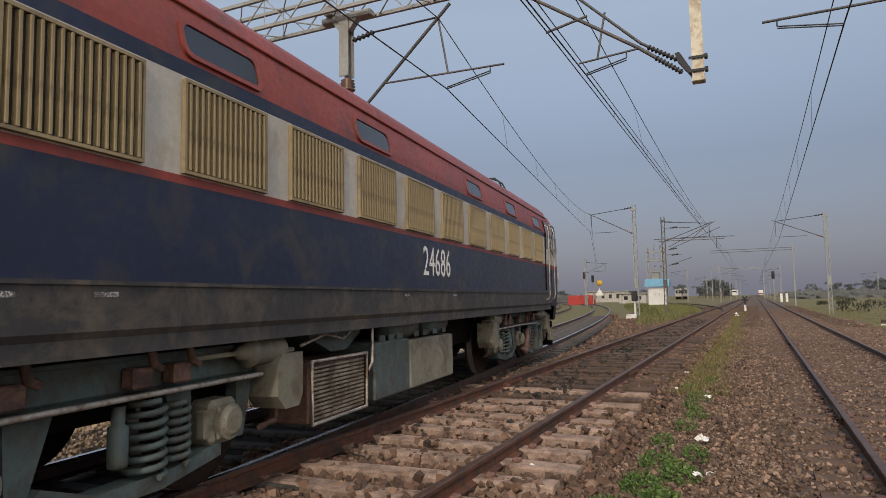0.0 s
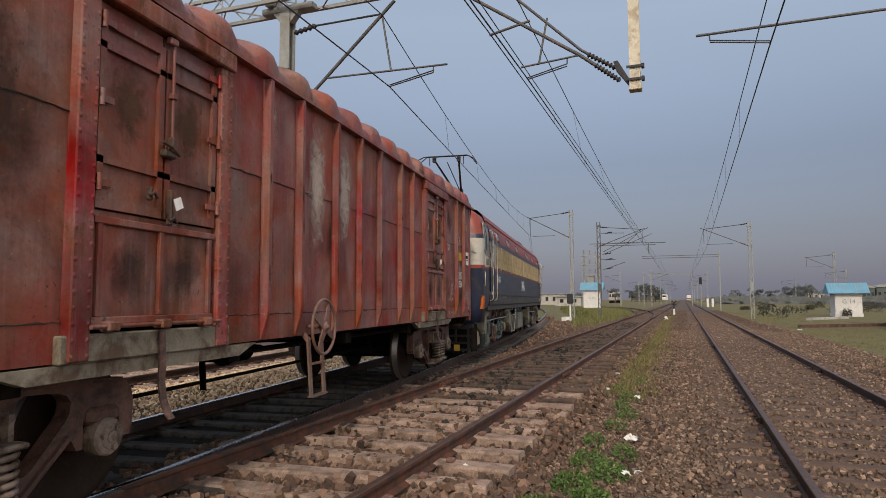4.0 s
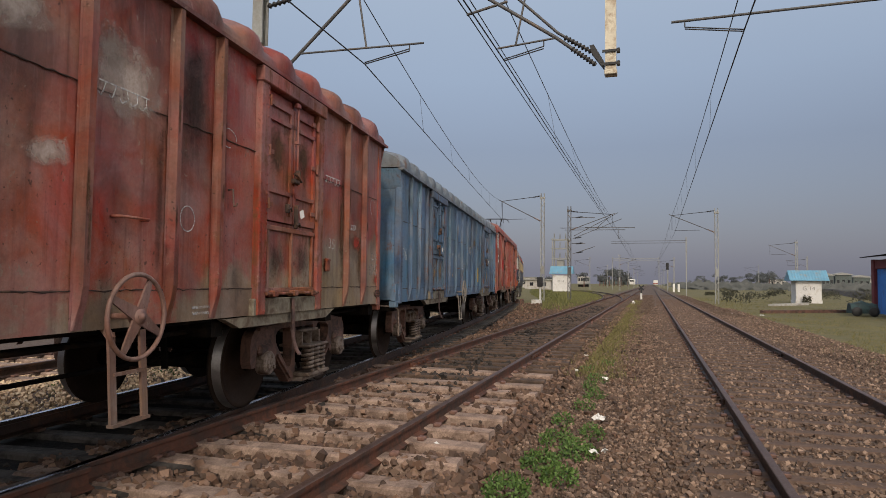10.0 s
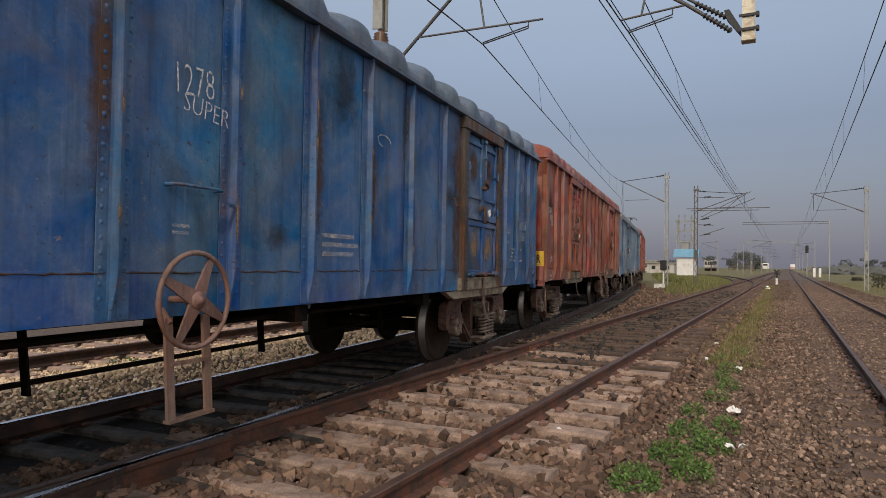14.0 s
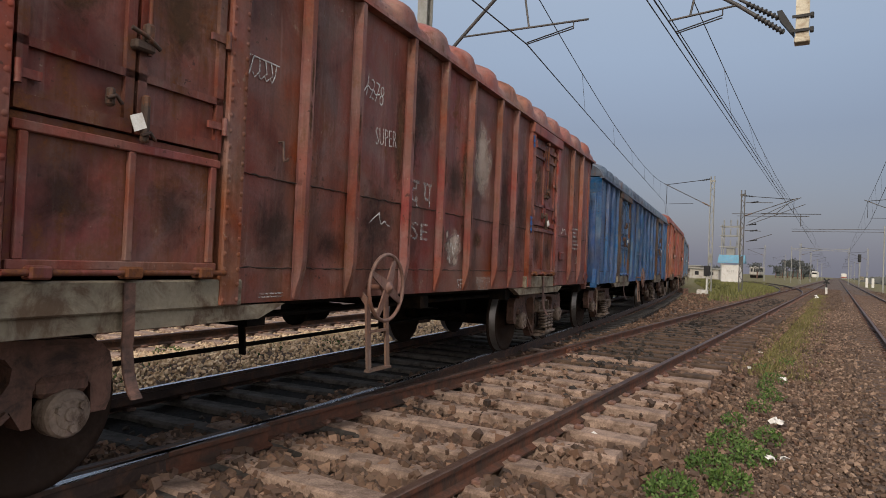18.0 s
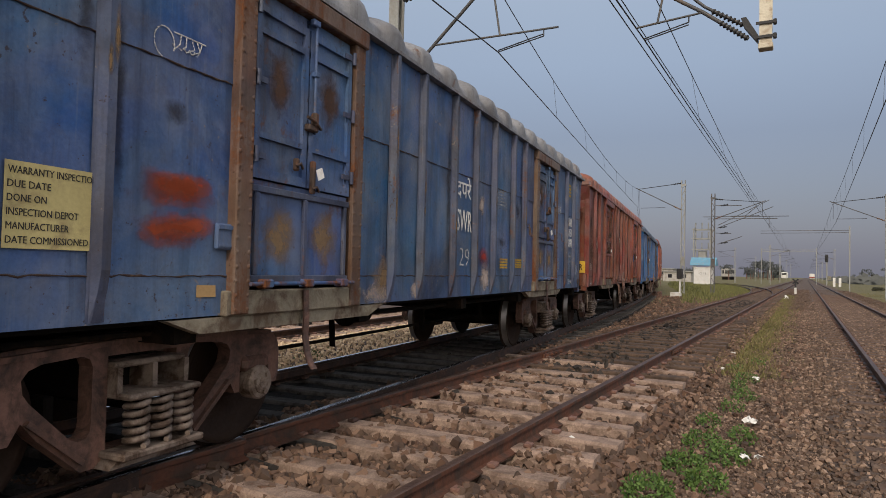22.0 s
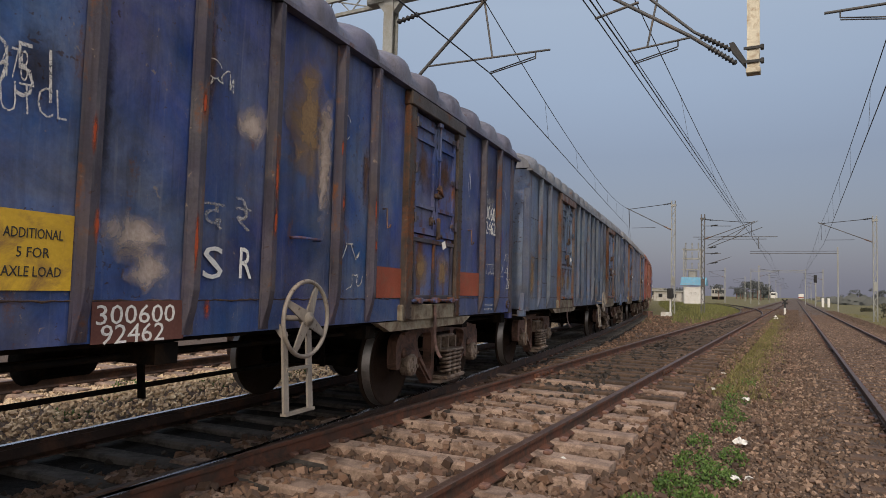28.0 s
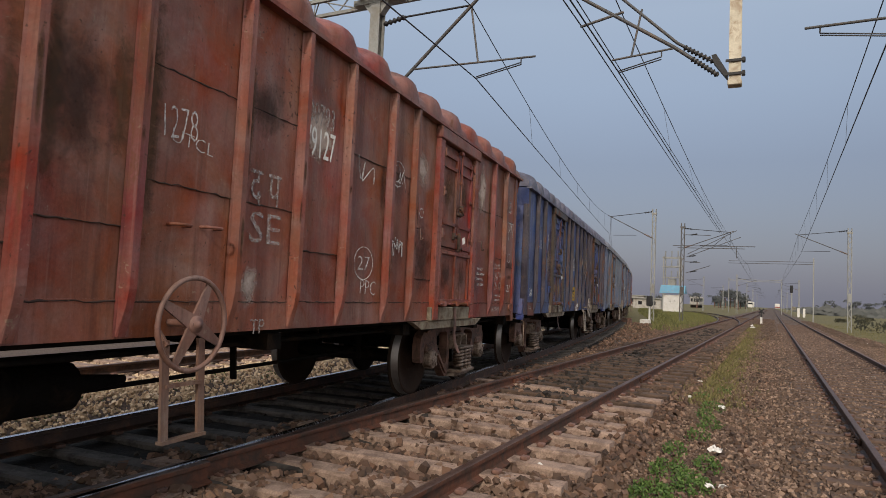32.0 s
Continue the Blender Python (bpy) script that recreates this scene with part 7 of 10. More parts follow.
        for d in (-1.25, 1.0, 1.34, 0.15):
            hk = Geo()
            hk.tube([(sx * 1.30, yc + way * d, 1.20), (sx * 1.31, yc + way * (d + 0.03), 1.10), (sx * 1.32, yc + way * (d + 0.05), 1.0), (sx * 1.31, yc + way * (d + 0.12), 0.97)], 0.028, 8)
            box_at(hk, sx, 1.21, 1.32, d - 0.11, d + 0.05, 0.86, 0.99, 0.012)
            part("hanger", hk, CAST, fr, "rusty chain hanger on a bracket")
        for d, flip in ((-2.51, 1), (2.44, -1)):
            sb = Geo()
            plate(sb, sx, 1.12, 1.42, [(d + flip * u, z) for u, z in ((-0.18, 0.96), (-0.18, 0.62), (-0.12, 0.52), (0.08, 0.52), (0.19, 0.63), (0.19, 0.88), (0.13, 0.96))])
            box_at(sb, sx, 1.18, 1.38, d - 0.10, d + 0.12, 0.96, 1.0, 0.01)
            box_at(sb, sx, 1.24, 1.34, d - 0.05, d + 0.05, 1.0, 1.03, 0.008)
            part("sand_box", sb, BOX_CREAM, loco, "buff sand box with a cut corner")
            sp = Geo()
            sp.tube([(sx * 1.26, yc + way * d, 0.53), (sx * 1.26, yc + way * (d + 0.02), 0.42), (sx * 1.16, yc + way * (d + 0.10 * flip), 0.36)], 0.03, 8)
            part("sand_valve", sp, CAST, loco)
    for y in (-1.85, 0.0, 1.85):
        ax = wheelset(yc + y, loco, 0.54)
        WHEELSETS.append((ax, yc + y, 0.54, 0.54))


def build_loco():
    loco = thing("electric_locomotive", "red, cream and navy electric locomotive with buff side louvres", "locomotive")
    mats = [LOCO_RED, LOCO_CREAM, LOCO_BLUE, LOCO_SKIRT]
    part("body", loco_body(), mats, loco)
    slat = Geo()
    slat.prism([(-0.007, 0.0), (0.007, 0.0), (0.013, 0.03), (-0.001, 0.03)], -0.28, 0.28, "z")
    slat.v = [(y, x, z) for x, y, z in slat.v]
    slat_mesh = slat.mesh("slat", VENT)
    for sx in (1, -1):
        for k in range(12):
            y = -6.655 + 1.21 * k
            fr = Geo()
            x0, x1 = sorted((sx * 1.527, sx * 1.533))
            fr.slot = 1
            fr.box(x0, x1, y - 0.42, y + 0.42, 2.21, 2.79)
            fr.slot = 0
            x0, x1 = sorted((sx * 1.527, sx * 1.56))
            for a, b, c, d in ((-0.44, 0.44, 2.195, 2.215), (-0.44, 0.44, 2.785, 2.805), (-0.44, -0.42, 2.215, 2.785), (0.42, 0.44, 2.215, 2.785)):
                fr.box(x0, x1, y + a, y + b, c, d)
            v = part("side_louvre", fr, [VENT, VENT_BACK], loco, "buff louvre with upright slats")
            if sx > 0:
                for i in range(15):
                    s = part("slat", slat_mesh, None, v)
                    s.matrix_basis = Matrix.Translation((1.533, y - 0.395 + i * 0.0564, 2.50))
        for k in (0, 2, 4, 7, 9, 11):
            y = -6.655 + 1.21 * k
            w = Geo()
            o1, o2 = rounded(0, 0, 0.86, 0.29, 0.09), rounded(0, 0, 0.78, 0.22, 0.07)
            tilt = Matrix(((0, 0, sx, sx * 1.492), (1, 0, 0, y), (0, 1, 0, 3.10), (0, 0, 0, 1)))
            lean = Matrix.Rotation(-0.25 * 1, 4, "X")
            n = len(o1)
            vo = [tilt @ lean @ Vector((u, v, 0.0)) for u, v in o1] + [tilt @ lean @ Vector((u, v, 0.016)) for u, v in o1] + [tilt @ lean @ Vector((u, v, 0.016)) for u, v in o2] + [tilt @ lean @ Vector((u, v, 0.006)) for u, v in o2]
            for r in range(3):
                w.add([*vo[r * n:(r + 1) * n], *vo[(r + 1) * n:(r + 2) * n]], [(i, (i + 1) % n, n + (i + 1) % n, n + i) for i in range(n)])
            w.slot = 1
            w.add(vo[3 * n:], [tuple(range(n))])
            part("roof_window", w, [LOCO_RED, GLASS_DARK], loco, "rounded dark window in a red frame")
    for end in (-1, 1):
        cab = part("cab", loco_cab(end), mats, loco)
        for sx in (1, -1):
            win = Geo()
            o1, o2 = rounded(end * 8.675, 2.865, 0.66, 0.74, 0.12), rounded(end * 8.675, 2.865, 0.58, 0.66, 0.09)
            x = 1.53

            def shift(u, v, d):
                return (sx * (x + d - max(0, v - 2.9) * 0.17), u, v)
            n = len(o1)
            rows = [[shift(u, v, -0.01) for u, v in o1], [shift(u, v, 0.02) for u, v in o1], [shift(u, v, 0.02) for u, v in o2], [shift(u, v, 0.012) for u, v in o2]]
            for r in range(3):
                win.add(rows[r] + rows[r + 1], [(i, (i + 1) % n, n + (i + 1) % n, n + i) for i in range(n)])
            for v0, v1 in ((2.53, 2.9), (2.9, 3.2)):
                win.add([shift(end * 8.68 + d, v, 0.02) for d, v in ((-0.04, v0), (0.04, v0), (0.04, v1), (-0.04, v1))], [(0, 1, 2, 3)])
            win.slot = 1
            for lo, hi in ((2.3, 2.9), (2.9, 3.4)):
                cut = [(u, min(max(v, lo), hi)) for u, v in o2]
                win.add([shift(u, v, 0.012) for u, v in cut], [tuple(range(n))])
            part("cab_window", win, [GALV, GLASS_DARK], loco, "cab side window in a pale frame")
            door = Geo()
            yd = end * 7.84
            bands = ((1.55, 2.13, 2), (2.13, 2.185, 0), (2.185, 2.83, 1), (2.83, 2.93, 2), (2.93, 3.28, 0))
            for z0, z1, mm in bands:
                door.slot = mm
                door.add([(sx * (1.545 - max(0, z - 3.0) * 0.25), yd + d, z) for z in (z0, z1) for d in (-0.30, 0.30)], [(0, 1, 3, 2)])
            door.slot = 4
            pane = rounded(yd - end * 0.07, 2.875, 0.44, 0.64, 0.07)
            for lo, hi in ((2.5, 2.93), (2.93, 3.3)):
                cut = [(u, min(max(v, lo), hi)) for u, v in pane]
                door.add([(sx * (1.553 - max(0, v - 2.93) * 0.2), u, v) for u, v in cut], [tuple(range(len(cut)))])
            door.slot = 5
            for d in (-0.345, 0.335):
                door.box(*sorted((sx * 1.528, sx * 1.549)), yd + d - 0.004, yd + d + 0.004, 1.56, 2.92)
            part("cab_door", door, mats + [GLASS_DARK, UNDER], loco, "narrow cab door with an upper window")
            for d in (-0.35, 0.35):
                hr = Geo()
                hr.tube([(sx * 1.53, yd + d, 3.1), (sx * 1.60, yd + d, 3.08), (sx * 1.62, yd + d, 2.95), (sx * 1.62, yd + d, 1.45), (sx * 1.60, yd + d, 1.36), (sx * 1.53, yd + d, 1.34)], 0.0135, 8)
                part("handrail", hr, STEEL_RAIL, loco, "worn steel handrail")
            hr = Geo()
            hr.tube([(sx * 1.50, end * 9.05, 2.02), (sx * 1.55, end * 9.05, 2.02), (sx * 1.56, end * 9.05, 1.70), (sx * 1.45, end * 9.05, 1.68)], 0.014, 8)
            part("handrail", hr, STEEL_RAIL, loco, "worn steel handrail")
        nose = Geo()
        nose.box(-1.30, 1.30, *sorted((end * 8.80, end * 9.15)), 0.66, 1.0, 0.05)
        part("buffer_beam", nose, LOCO_BLUE, loco)
        y0 = end * 9.42
        shield = Geo()
        shield.box(-1.35, 1.35, *sorted((end * 9.05, end * 9.12)), 0.16, 0.78, 0.01)
        for sx in (-1, 1):
            arc = [(end * 9.06, 0.30), (end * 9.06, 0.62)] + [(end * (9.06 - 0.30 * math.sin(k * math.pi / 12)), 0.30 + 0.32 * math.cos(k * math.pi / 12)) for k in range(1, 7)]
            disc = Geo()
            disc.prism(arc, *sorted((sx * 1.28, sx * 1.36)))
            part("guard_plate", disc, SILL_GRIME, loco, "half round guard plate crusted with dust")
            pipe = Geo()
            pipe.tube([(sx * 1.25, end * 8.45, 0.52), (sx * 1.25, end * 8.55, 0.42), (sx * 1.2, end * 8.72, 0.36), (sx * 1.05, end * 8.85, 0.20), (sx * 0.95, end * 8.9, 0.12)], 0.035, 8)
            part("sand_pipe", pipe, GALV, loco, "grey bent sand pipe")
        part("rail_guard", shield, UNDER, loco)
        cow = Geo()
        for i in range(9):
            cow.bar((-1.2 + i * 0.3, y0, 0.75), (-1.2 + i * 0.3, y0, 0.16), 0.05, 0.02, (0, 1, 0))
        for z in (0.2, 0.36, 0.52, 0.7):
            cow.bar((-1.25, y0, z), (1.25, y0, z), 0.05, 0.03, (0, 1, 0))
        part("cattle_guard", cow, BLACK, loco, "dark grid of bars before the wheels")
        tag = Geo()
        tag.box(0.86, 1.0, *sorted((y0 + end * 0.016, y0 + end * 0.022)), 0.18, 0.32)
        part("tag", tag, YELLOW, loco, "small yellow tag on the grid")
        cpl = Geo()
        cpl.box(-0.15, 0.15, *sorted((end * 9.3, end * 10.1)), 0.72, 0.98, 0.04)
        part("coupler", cpl, CAST, loco)
        for sx in (-1, 1):
            buf = Geo()
            buf.lathe([(0.12, 9.3), (0.12, 9.6), (0.085, 9.6), (0.085, 9.84), (0.24, 9.86), (0.24, 9.90), (0.0, 9.93)], (sx * 0.98, 0, 0.95), "y", 20)
            if end < 0:
                buf.v = [(x, -y, z) for x, y, z in buf.v]
            part("buffer", buf, CAST, loco, "round steel buffer")
        ws = Geo()
        grill = Geo()
        for sx in (-1, 1):
            ya, yb = end * (8.25 + cab_outline(2.75) + 0.03), end * (8.25 + cab_outline(3.35) + 0.03)
            ws.add([(sx * 0.12, ya, 2.72), (sx * 1.10, ya - end * 0.05, 2.72), (sx * 1.06, yb - end * 0.05, 3.36), (sx * 0.12, yb, 3.36)], [(0, 1, 2, 3)])
            for i in range(14):
                x = sx * (0.15 + i * 0.07)
                grill.bar((x, ya + end * 0.05, 2.74), (x, yb + end * 0.05, 3.36), 0.014, 0.012, (0, 1, 0))
            for q in (0.0, 0.5, 1.0):
                z = 2.74 + q * 0.62
                y = ya + (yb - ya) * q + end * 0.05
                grill.bar((sx * 0.1, y, z), (sx * 1.12, y, z), 0.02, 0.02, (0, 1, 0))
        part("windscreen", ws, GLASS_DARK, loco)
        sill = Geo()
        sill.box(-1.18, 1.18, *sorted((end * 9.36, end * 9.50)), 2.44, 2.48, 0.01)
        part("front_ledge", sill, LOCO_CREAM, loco)
        rail = Geo()
        rail.tube([(-1.40, end * 9.22, 2.46), (-1.25, end * 9.52, 2.50), (0, end * 9.58, 2.50), (1.25, end * 9.52, 2.50), (1.40, end * 9.22, 2.46)], 0.014, 8)
        part("front_handrail", rail, STEEL_RAIL, loco, "worn handrail across the nose")
        # a raised block, coloured as the shade of a recess
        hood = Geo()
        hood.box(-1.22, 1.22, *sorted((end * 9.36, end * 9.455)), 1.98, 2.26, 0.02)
        part("lamp_recess", hood, VENT_BACK, loco, "near-black block standing for the shaded recess under the windscreen")
        part("windscreen_grille", grill, CAST, loco, "rusty protective grille over the windscreen")
        lamp = Geo()
        lamp.box(-0.22, 0.22, *sorted((end * 8.45, end * 8.95)), 3.58, 3.80, 0.06)
        part("headlight_housing", lamp, BOX_CREAM, loco)
        for sx in (-1, 1):
            horn = Geo()
            horn.lathe([(0.0, 0.0), (0.03, 0.0), (0.035, 0.25), (0.06, 0.34), (0.150, 0.42), (0.155, 0.43), (0.12, 0.40), (0.0, 0.30)], (sx * 0.75, 0, 3.76), "y", 16)
            horn.v = [(x, end * (8.55 + y), z) for x, y, z in horn.v]
            horn.box(sx * 0.75 - 0.05, sx * 0.75 + 0.05, *sorted((end * 8.3, end * 8.65)), 3.55, 3.78, 0.01)
            part("horn", horn, GALV, loco, "grey air horn")
        relay = Geo()
        relay.box(0.30, 0.62, *sorted((end * 8.05, end * 8.40)), 3.62, 3.84, 0.01)
        part("roof_box", relay, UNDER, loco, "dark box on the cab roof")
    # pantographs, the rear one raised
    for end, up in ((-1, True), (1, False)):
        pan = Geo()
        yh = end * 6.25
        yk, kz, hz = (yh + 1.65, 4.75, 5.42) if up else (yh - 1.5, 3.98, 4.02)
        for sx in (-1, 1):
            pan.box(sx * 0.45 - 0.04, sx * 0.45 + 0.04, yh - 0.7, yh + 0.7, 3.86, 3.92, 0.01)
            for dy in (-0.6, 0.6):
                pan.lathe([(0.04, 0), (0.08, 0.02), (0.04, 0.05), (0.08, 0.07), (0.05, 0.13)], (sx * 0.45, yh + dy, 3.73), "z", 10)
            pan.tube([(sx * 0.10, yk, kz), (sx * 0.36, yh, hz)], [0.034, 0.026], 8)
        pan.tube([(0, yh - 0.2 * end, 3.92), (0, yk, kz)], 0.05, 8)
        pan.tube([(0.05, yk, kz + 0.05), (0.02, yh, hz - 0.08)], 0.014, 6)
        pan.box(-0.16, 0.16, yk - 0.08, yk + 0.08, kz - 0.08, kz + 0.08, 0.03)
        part("pantograph", pan, BLACK, loco, "raised pantograph" if up else "lowered pantograph")
        head = Geo()
        for dy, lift in ((-0.16, 0.06), (0.16, 0.12)):
            head.tube([(-0.86, yh + dy, hz - 0.14), (-0.80, yh + dy, hz - 0.02), (-0.62, yh + dy, hz + lift), (0.62, yh + dy, hz + lift), (0.80, yh + dy, hz - 0.02), (0.86, yh + dy, hz - 0.14)], 0.018, 6)
        for x in (-0.58, -0.30, 0.0, 0.30, 0.58):
            head.tube([(x, yh - 0.16, hz + 0.06), (x, yh + 0.16, hz + 0.12)], 0.014, 6)
        for sx in (-1, 1):
            head.box(sx * 0.36 - 0.05, sx * 0.36 + 0.05, yh - 0.05, yh + 0.05, hz - 0.08, hz + 0.07, 0.01)
            head.tube([(sx * 0.50, yh, hz - 0.16), (sx * 0.50, yh, hz + 0.06)], 0.014, 6)
        part("collector_head", head, BLACK, loco, "slim collector head with bent horns")
    for y in (-3.6, 0.2, 3.2):
        ins = Geo()
        ins.lathe([(0.05, 0.0), (0.11, 0.03), (0.05, 0.08), (0.11, 0.11), (0.05, 0.16), (0.11, 0.19), (0.05, 0.24), (0.06, 0.34), (0, 0.34)], (0.55, y, 3.72), "z", 12)
        part("roof_insulator", ins, PORCELAIN, loco)
    # gear between the bogies
    cab = Geo()
    cab.box(0.9, 1.40, -1.64, -0.69, 0.32, 0.93, 0.02)
    part("battery_box", cab, BOGIE_GREY, loco, "grey equipment box")
    cab = Geo()
    cab.box(0.9, 1.40, -0.66, 0.92, 0.32, 0.90, 0.02)
    part("battery_box", cab, BOX_CREAM, loco, "buff equipment box")
    rad = Geo()
    rad.box(0.95, 1.36, -2.90, -1.84, 0.31, 0.84, 0.01)
    cooler = part("cooler", rad, CAST, loco, "grilled cooler box in a pale frame")
    for i in range(13):
        fin = Geo()
        fin.box(1.36, 1.39, -2.86, -1.88, 0.34 + i * 0.037, 0.36 + i * 0.037)
        part("fin", fin, SILL_GRIME, cooler)
    rim = Geo()
    rim.tube([(1.40, -2.90, 0.31), (1.40, -2.90, 0.85), (1.40, -1.84, 0.85), (1.40, -1.84, 0.31)], 0.018, 6, True)
    part("guard_frame", rim, STEEL_RAIL, cooler)
    hop = Geo()
    hop.prism([(-2.75, 1.16), (-1.75, 1.16), (-1.75, 1.05), (-2.05, 0.90), (-2.35, 0.90), (-2.75, 1.05)], 0.9, 1.28)
    part("duct", hop, BOGIE_GREY, loco)
    pipes = Geo()
    pipes.tube([(1.42, -1.74, 1.16), (1.42, -1.74, 0.75), (1.40, -1.80, 0.66)], 0.017, 6)
    pipes.tube([(1.35, -3.0, 1.0), (1.36, -2.6, 1.08), (1.38, -2.3, 1.02), (1.38, -2.1, 1.10)], 0.014, 6)
    part("pipework", pipes, STEEL_RAIL, loco)
    for y in (-1.40, -1.15, -0.92, -0.40, -0.10, 0.25, 0.6):
        lug = Geo()
        lug.box(1.36, 1.385, y - 0.07, y + 0.07, 0.93, 1.0, 0.006)
        part("lid_lug", lug, BOGIE_GREY, loco)
    for y in (-0.75, 0.35):
        res = Geo()
        res.lathe([(0.0, -0.45), (0.14, -0.43), (0.19, -0.36), (0.19, 0.36), (0.14, 0.43), (0, 0.45)], (1.22, y, 1.10), "y", 18)
        part("air_reservoir", res, BOGIE_GREY, loco)
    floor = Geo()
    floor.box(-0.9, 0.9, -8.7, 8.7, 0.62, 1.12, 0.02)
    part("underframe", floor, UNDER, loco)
    for yc in (-5.7, 5.7):
        loco_bogie(yc, loco)
    def on_cab(y, z, off):
        """A point on the rounded side of the rear cab, off metres proud of it."""
        turn = math.asin(min(1.0, max(0.0, (-y - 8.25 - cab_outline(z) + 0.28) / 0.20)))
        w = 1.50 + (z - 1.2) * 0.025 / 0.3
        return (w - 0.22 + (0.22 + off) * math.cos(turn), y - off * math.sin(turn), z)
    notice = Geo()
    ys = [-9.20 + 0.04 * i for i in range(8)]
    notice.sheet([[on_cab(y, z, 0.006) for y in ys] for z in (1.15, 1.30, 1.455)])
    notice.slot = 1
    for z in (1.165, 1.20, 1.25, 1.285, 1.335, 1.40, 1.435):
        notice.tube([on_cab(y, z, 0.007) for y in ys], 0.0022, 4)
    for y in (-9.19, -9.10, -9.01, -8.93):
        notice.tube([on_cab(y, z, 0.007) for z in (1.165, 1.25, 1.33, 1.435)], 0.002, 4)
    part("notice", notice, [ORANGE, MAROON], loco, "orange notice with ruled lines")
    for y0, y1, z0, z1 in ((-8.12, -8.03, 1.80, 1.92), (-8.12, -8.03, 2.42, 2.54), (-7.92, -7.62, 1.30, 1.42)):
        # not hollow: the recess's shade is put into the plate's colour
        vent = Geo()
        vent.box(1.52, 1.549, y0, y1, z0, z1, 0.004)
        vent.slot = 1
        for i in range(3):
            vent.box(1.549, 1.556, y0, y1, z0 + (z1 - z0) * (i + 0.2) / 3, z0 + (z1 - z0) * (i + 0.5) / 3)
        part("step_recess", vent, [VENT_BACK, LOCO_BLUE], loco, "near-black plate standing for a shaded recess in the cab side")
    ledge = Geo()
    ledge.box(1.520, 1.538, -9.0, -8.25, 1.585, 1.60)
    part("ledge", ledge, LOCO_BLUE, loco)
    for y in (-5.9, -5.3, -1.1, 0.6):
        lab = Geo()
        lab.box(1.5265, 1.5275, y, y + 0.16, 1.42, 1.45)
        part("stencil_lines", lab, STENCIL, loco, "small faded stencil")
    plate = Geo()
    plate.box(1.522, 1.540, -8.83, -8.38, 2.14, 2.53, 0.008)
    plate.slot = 1
    for a, b, c, d in ((-8.815, -8.395, 2.15, 2.162), (-8.815, -8.395, 2.508, 2.52), (-8.815, -8.803, 2.162, 2.508), (-8.407, -8.395, 2.162, 2.508)):
        plate.box(1.540, 1.546, a, b, c, d)
    for i in range(4):
        plate.bar((1.542, -8.75 + i * 0.09, 2.22), (1.542, -8.71 + i * 0.09, 2.36), 0.05, 0.012, (1, 0, 0))
    for i in range(5):
        plate.box(1.540, 1.546, -8.76 + i * 0.065, -8.72 + i * 0.065, 2.42, 2.47)
    part("maker_plate", plate, [LOCO_CREAM, SILL_GRIME], loco, "cream raised plate with plain shapes")
    lettering("running_number", "24686", 0.52, WHITE_PAINT, loco, facing_right(1.529, 0.0, 1.84), 0.80, 0.001)
    lettering("home_shed", "वलसाड", 0.26, WHITE_PAINT, loco, facing_right(1.529, -6.48, 1.91), 0.75, 0.001)
    lettering("cab_mark", "CAB-2", 0.13, WHITE_PAINT, loco, facing_right(1.545, -7.84, 1.52), 1.0, 0.001)
    lettering("class_mark", "BL", 0.22, WHITE_PAINT, loco, facing_back(1.08, -9.385, 1.42), 1.1, 0.001)
    return loco


LOCO = build_loco()
VEHICLES.append((LOCO, 16.78, 5.7))


# ---- overhead line ----
PORTAL_Y = 9.3


def lattice(g, x0, x1, y, z0, z1, depth, bay=0.62, r=0.022, chord=0.035):
    """A box lattice boom along x."""
    for yy in (y - depth / 2, y + depth / 2):
        for z in (z0, z1):
            g.bar((x0, yy, z), (x1, yy, z), chord * 2, chord * 2)
    n = int((x1 - x0) / bay)
    for i in range(n):
        xa, xb = x0 + i * bay, x0 + (i + 1) * bay
        for yy in (y - depth / 2, y + depth / 2):
            a, b = ((z0, z1) if i % 2 else (z1, z0))
            g.bar((xa, yy, a), (xb, yy, b), r, r)
            if i % 3 == 0:
                g.bar((xa, yy, z0), (xa, yy, z1), r, r)
        for z in (z0, z1):
            a, b = ((-1, 1) if i % 2 else (1, -1))
            g.bar((xa, y + a * depth / 2, z), (xb, y + b * depth / 2, z), r, r)
    return g


def insulator(p, q, sheds=7, core=0.025, wide=0.062):
    g = Geo()
    p, q = Vector(p), Vector(q)
    path, rad = [p], [core]
    for i in range(sheds):
        for u, w in ((0.15, core), (0.4, wide), (0.6, wide), (0.85, core)):
            path.append(p.lerp(q, (i + u) / sheds))
            rad.append(w)
    path.append(q)
    rad.append(core)
    return g.tube(path, rad, 10)


def rods(pairs, r=0.024):
    g = Geo()
    for p, q in pairs:
        g.tube([p, q], r, 8)
    return g


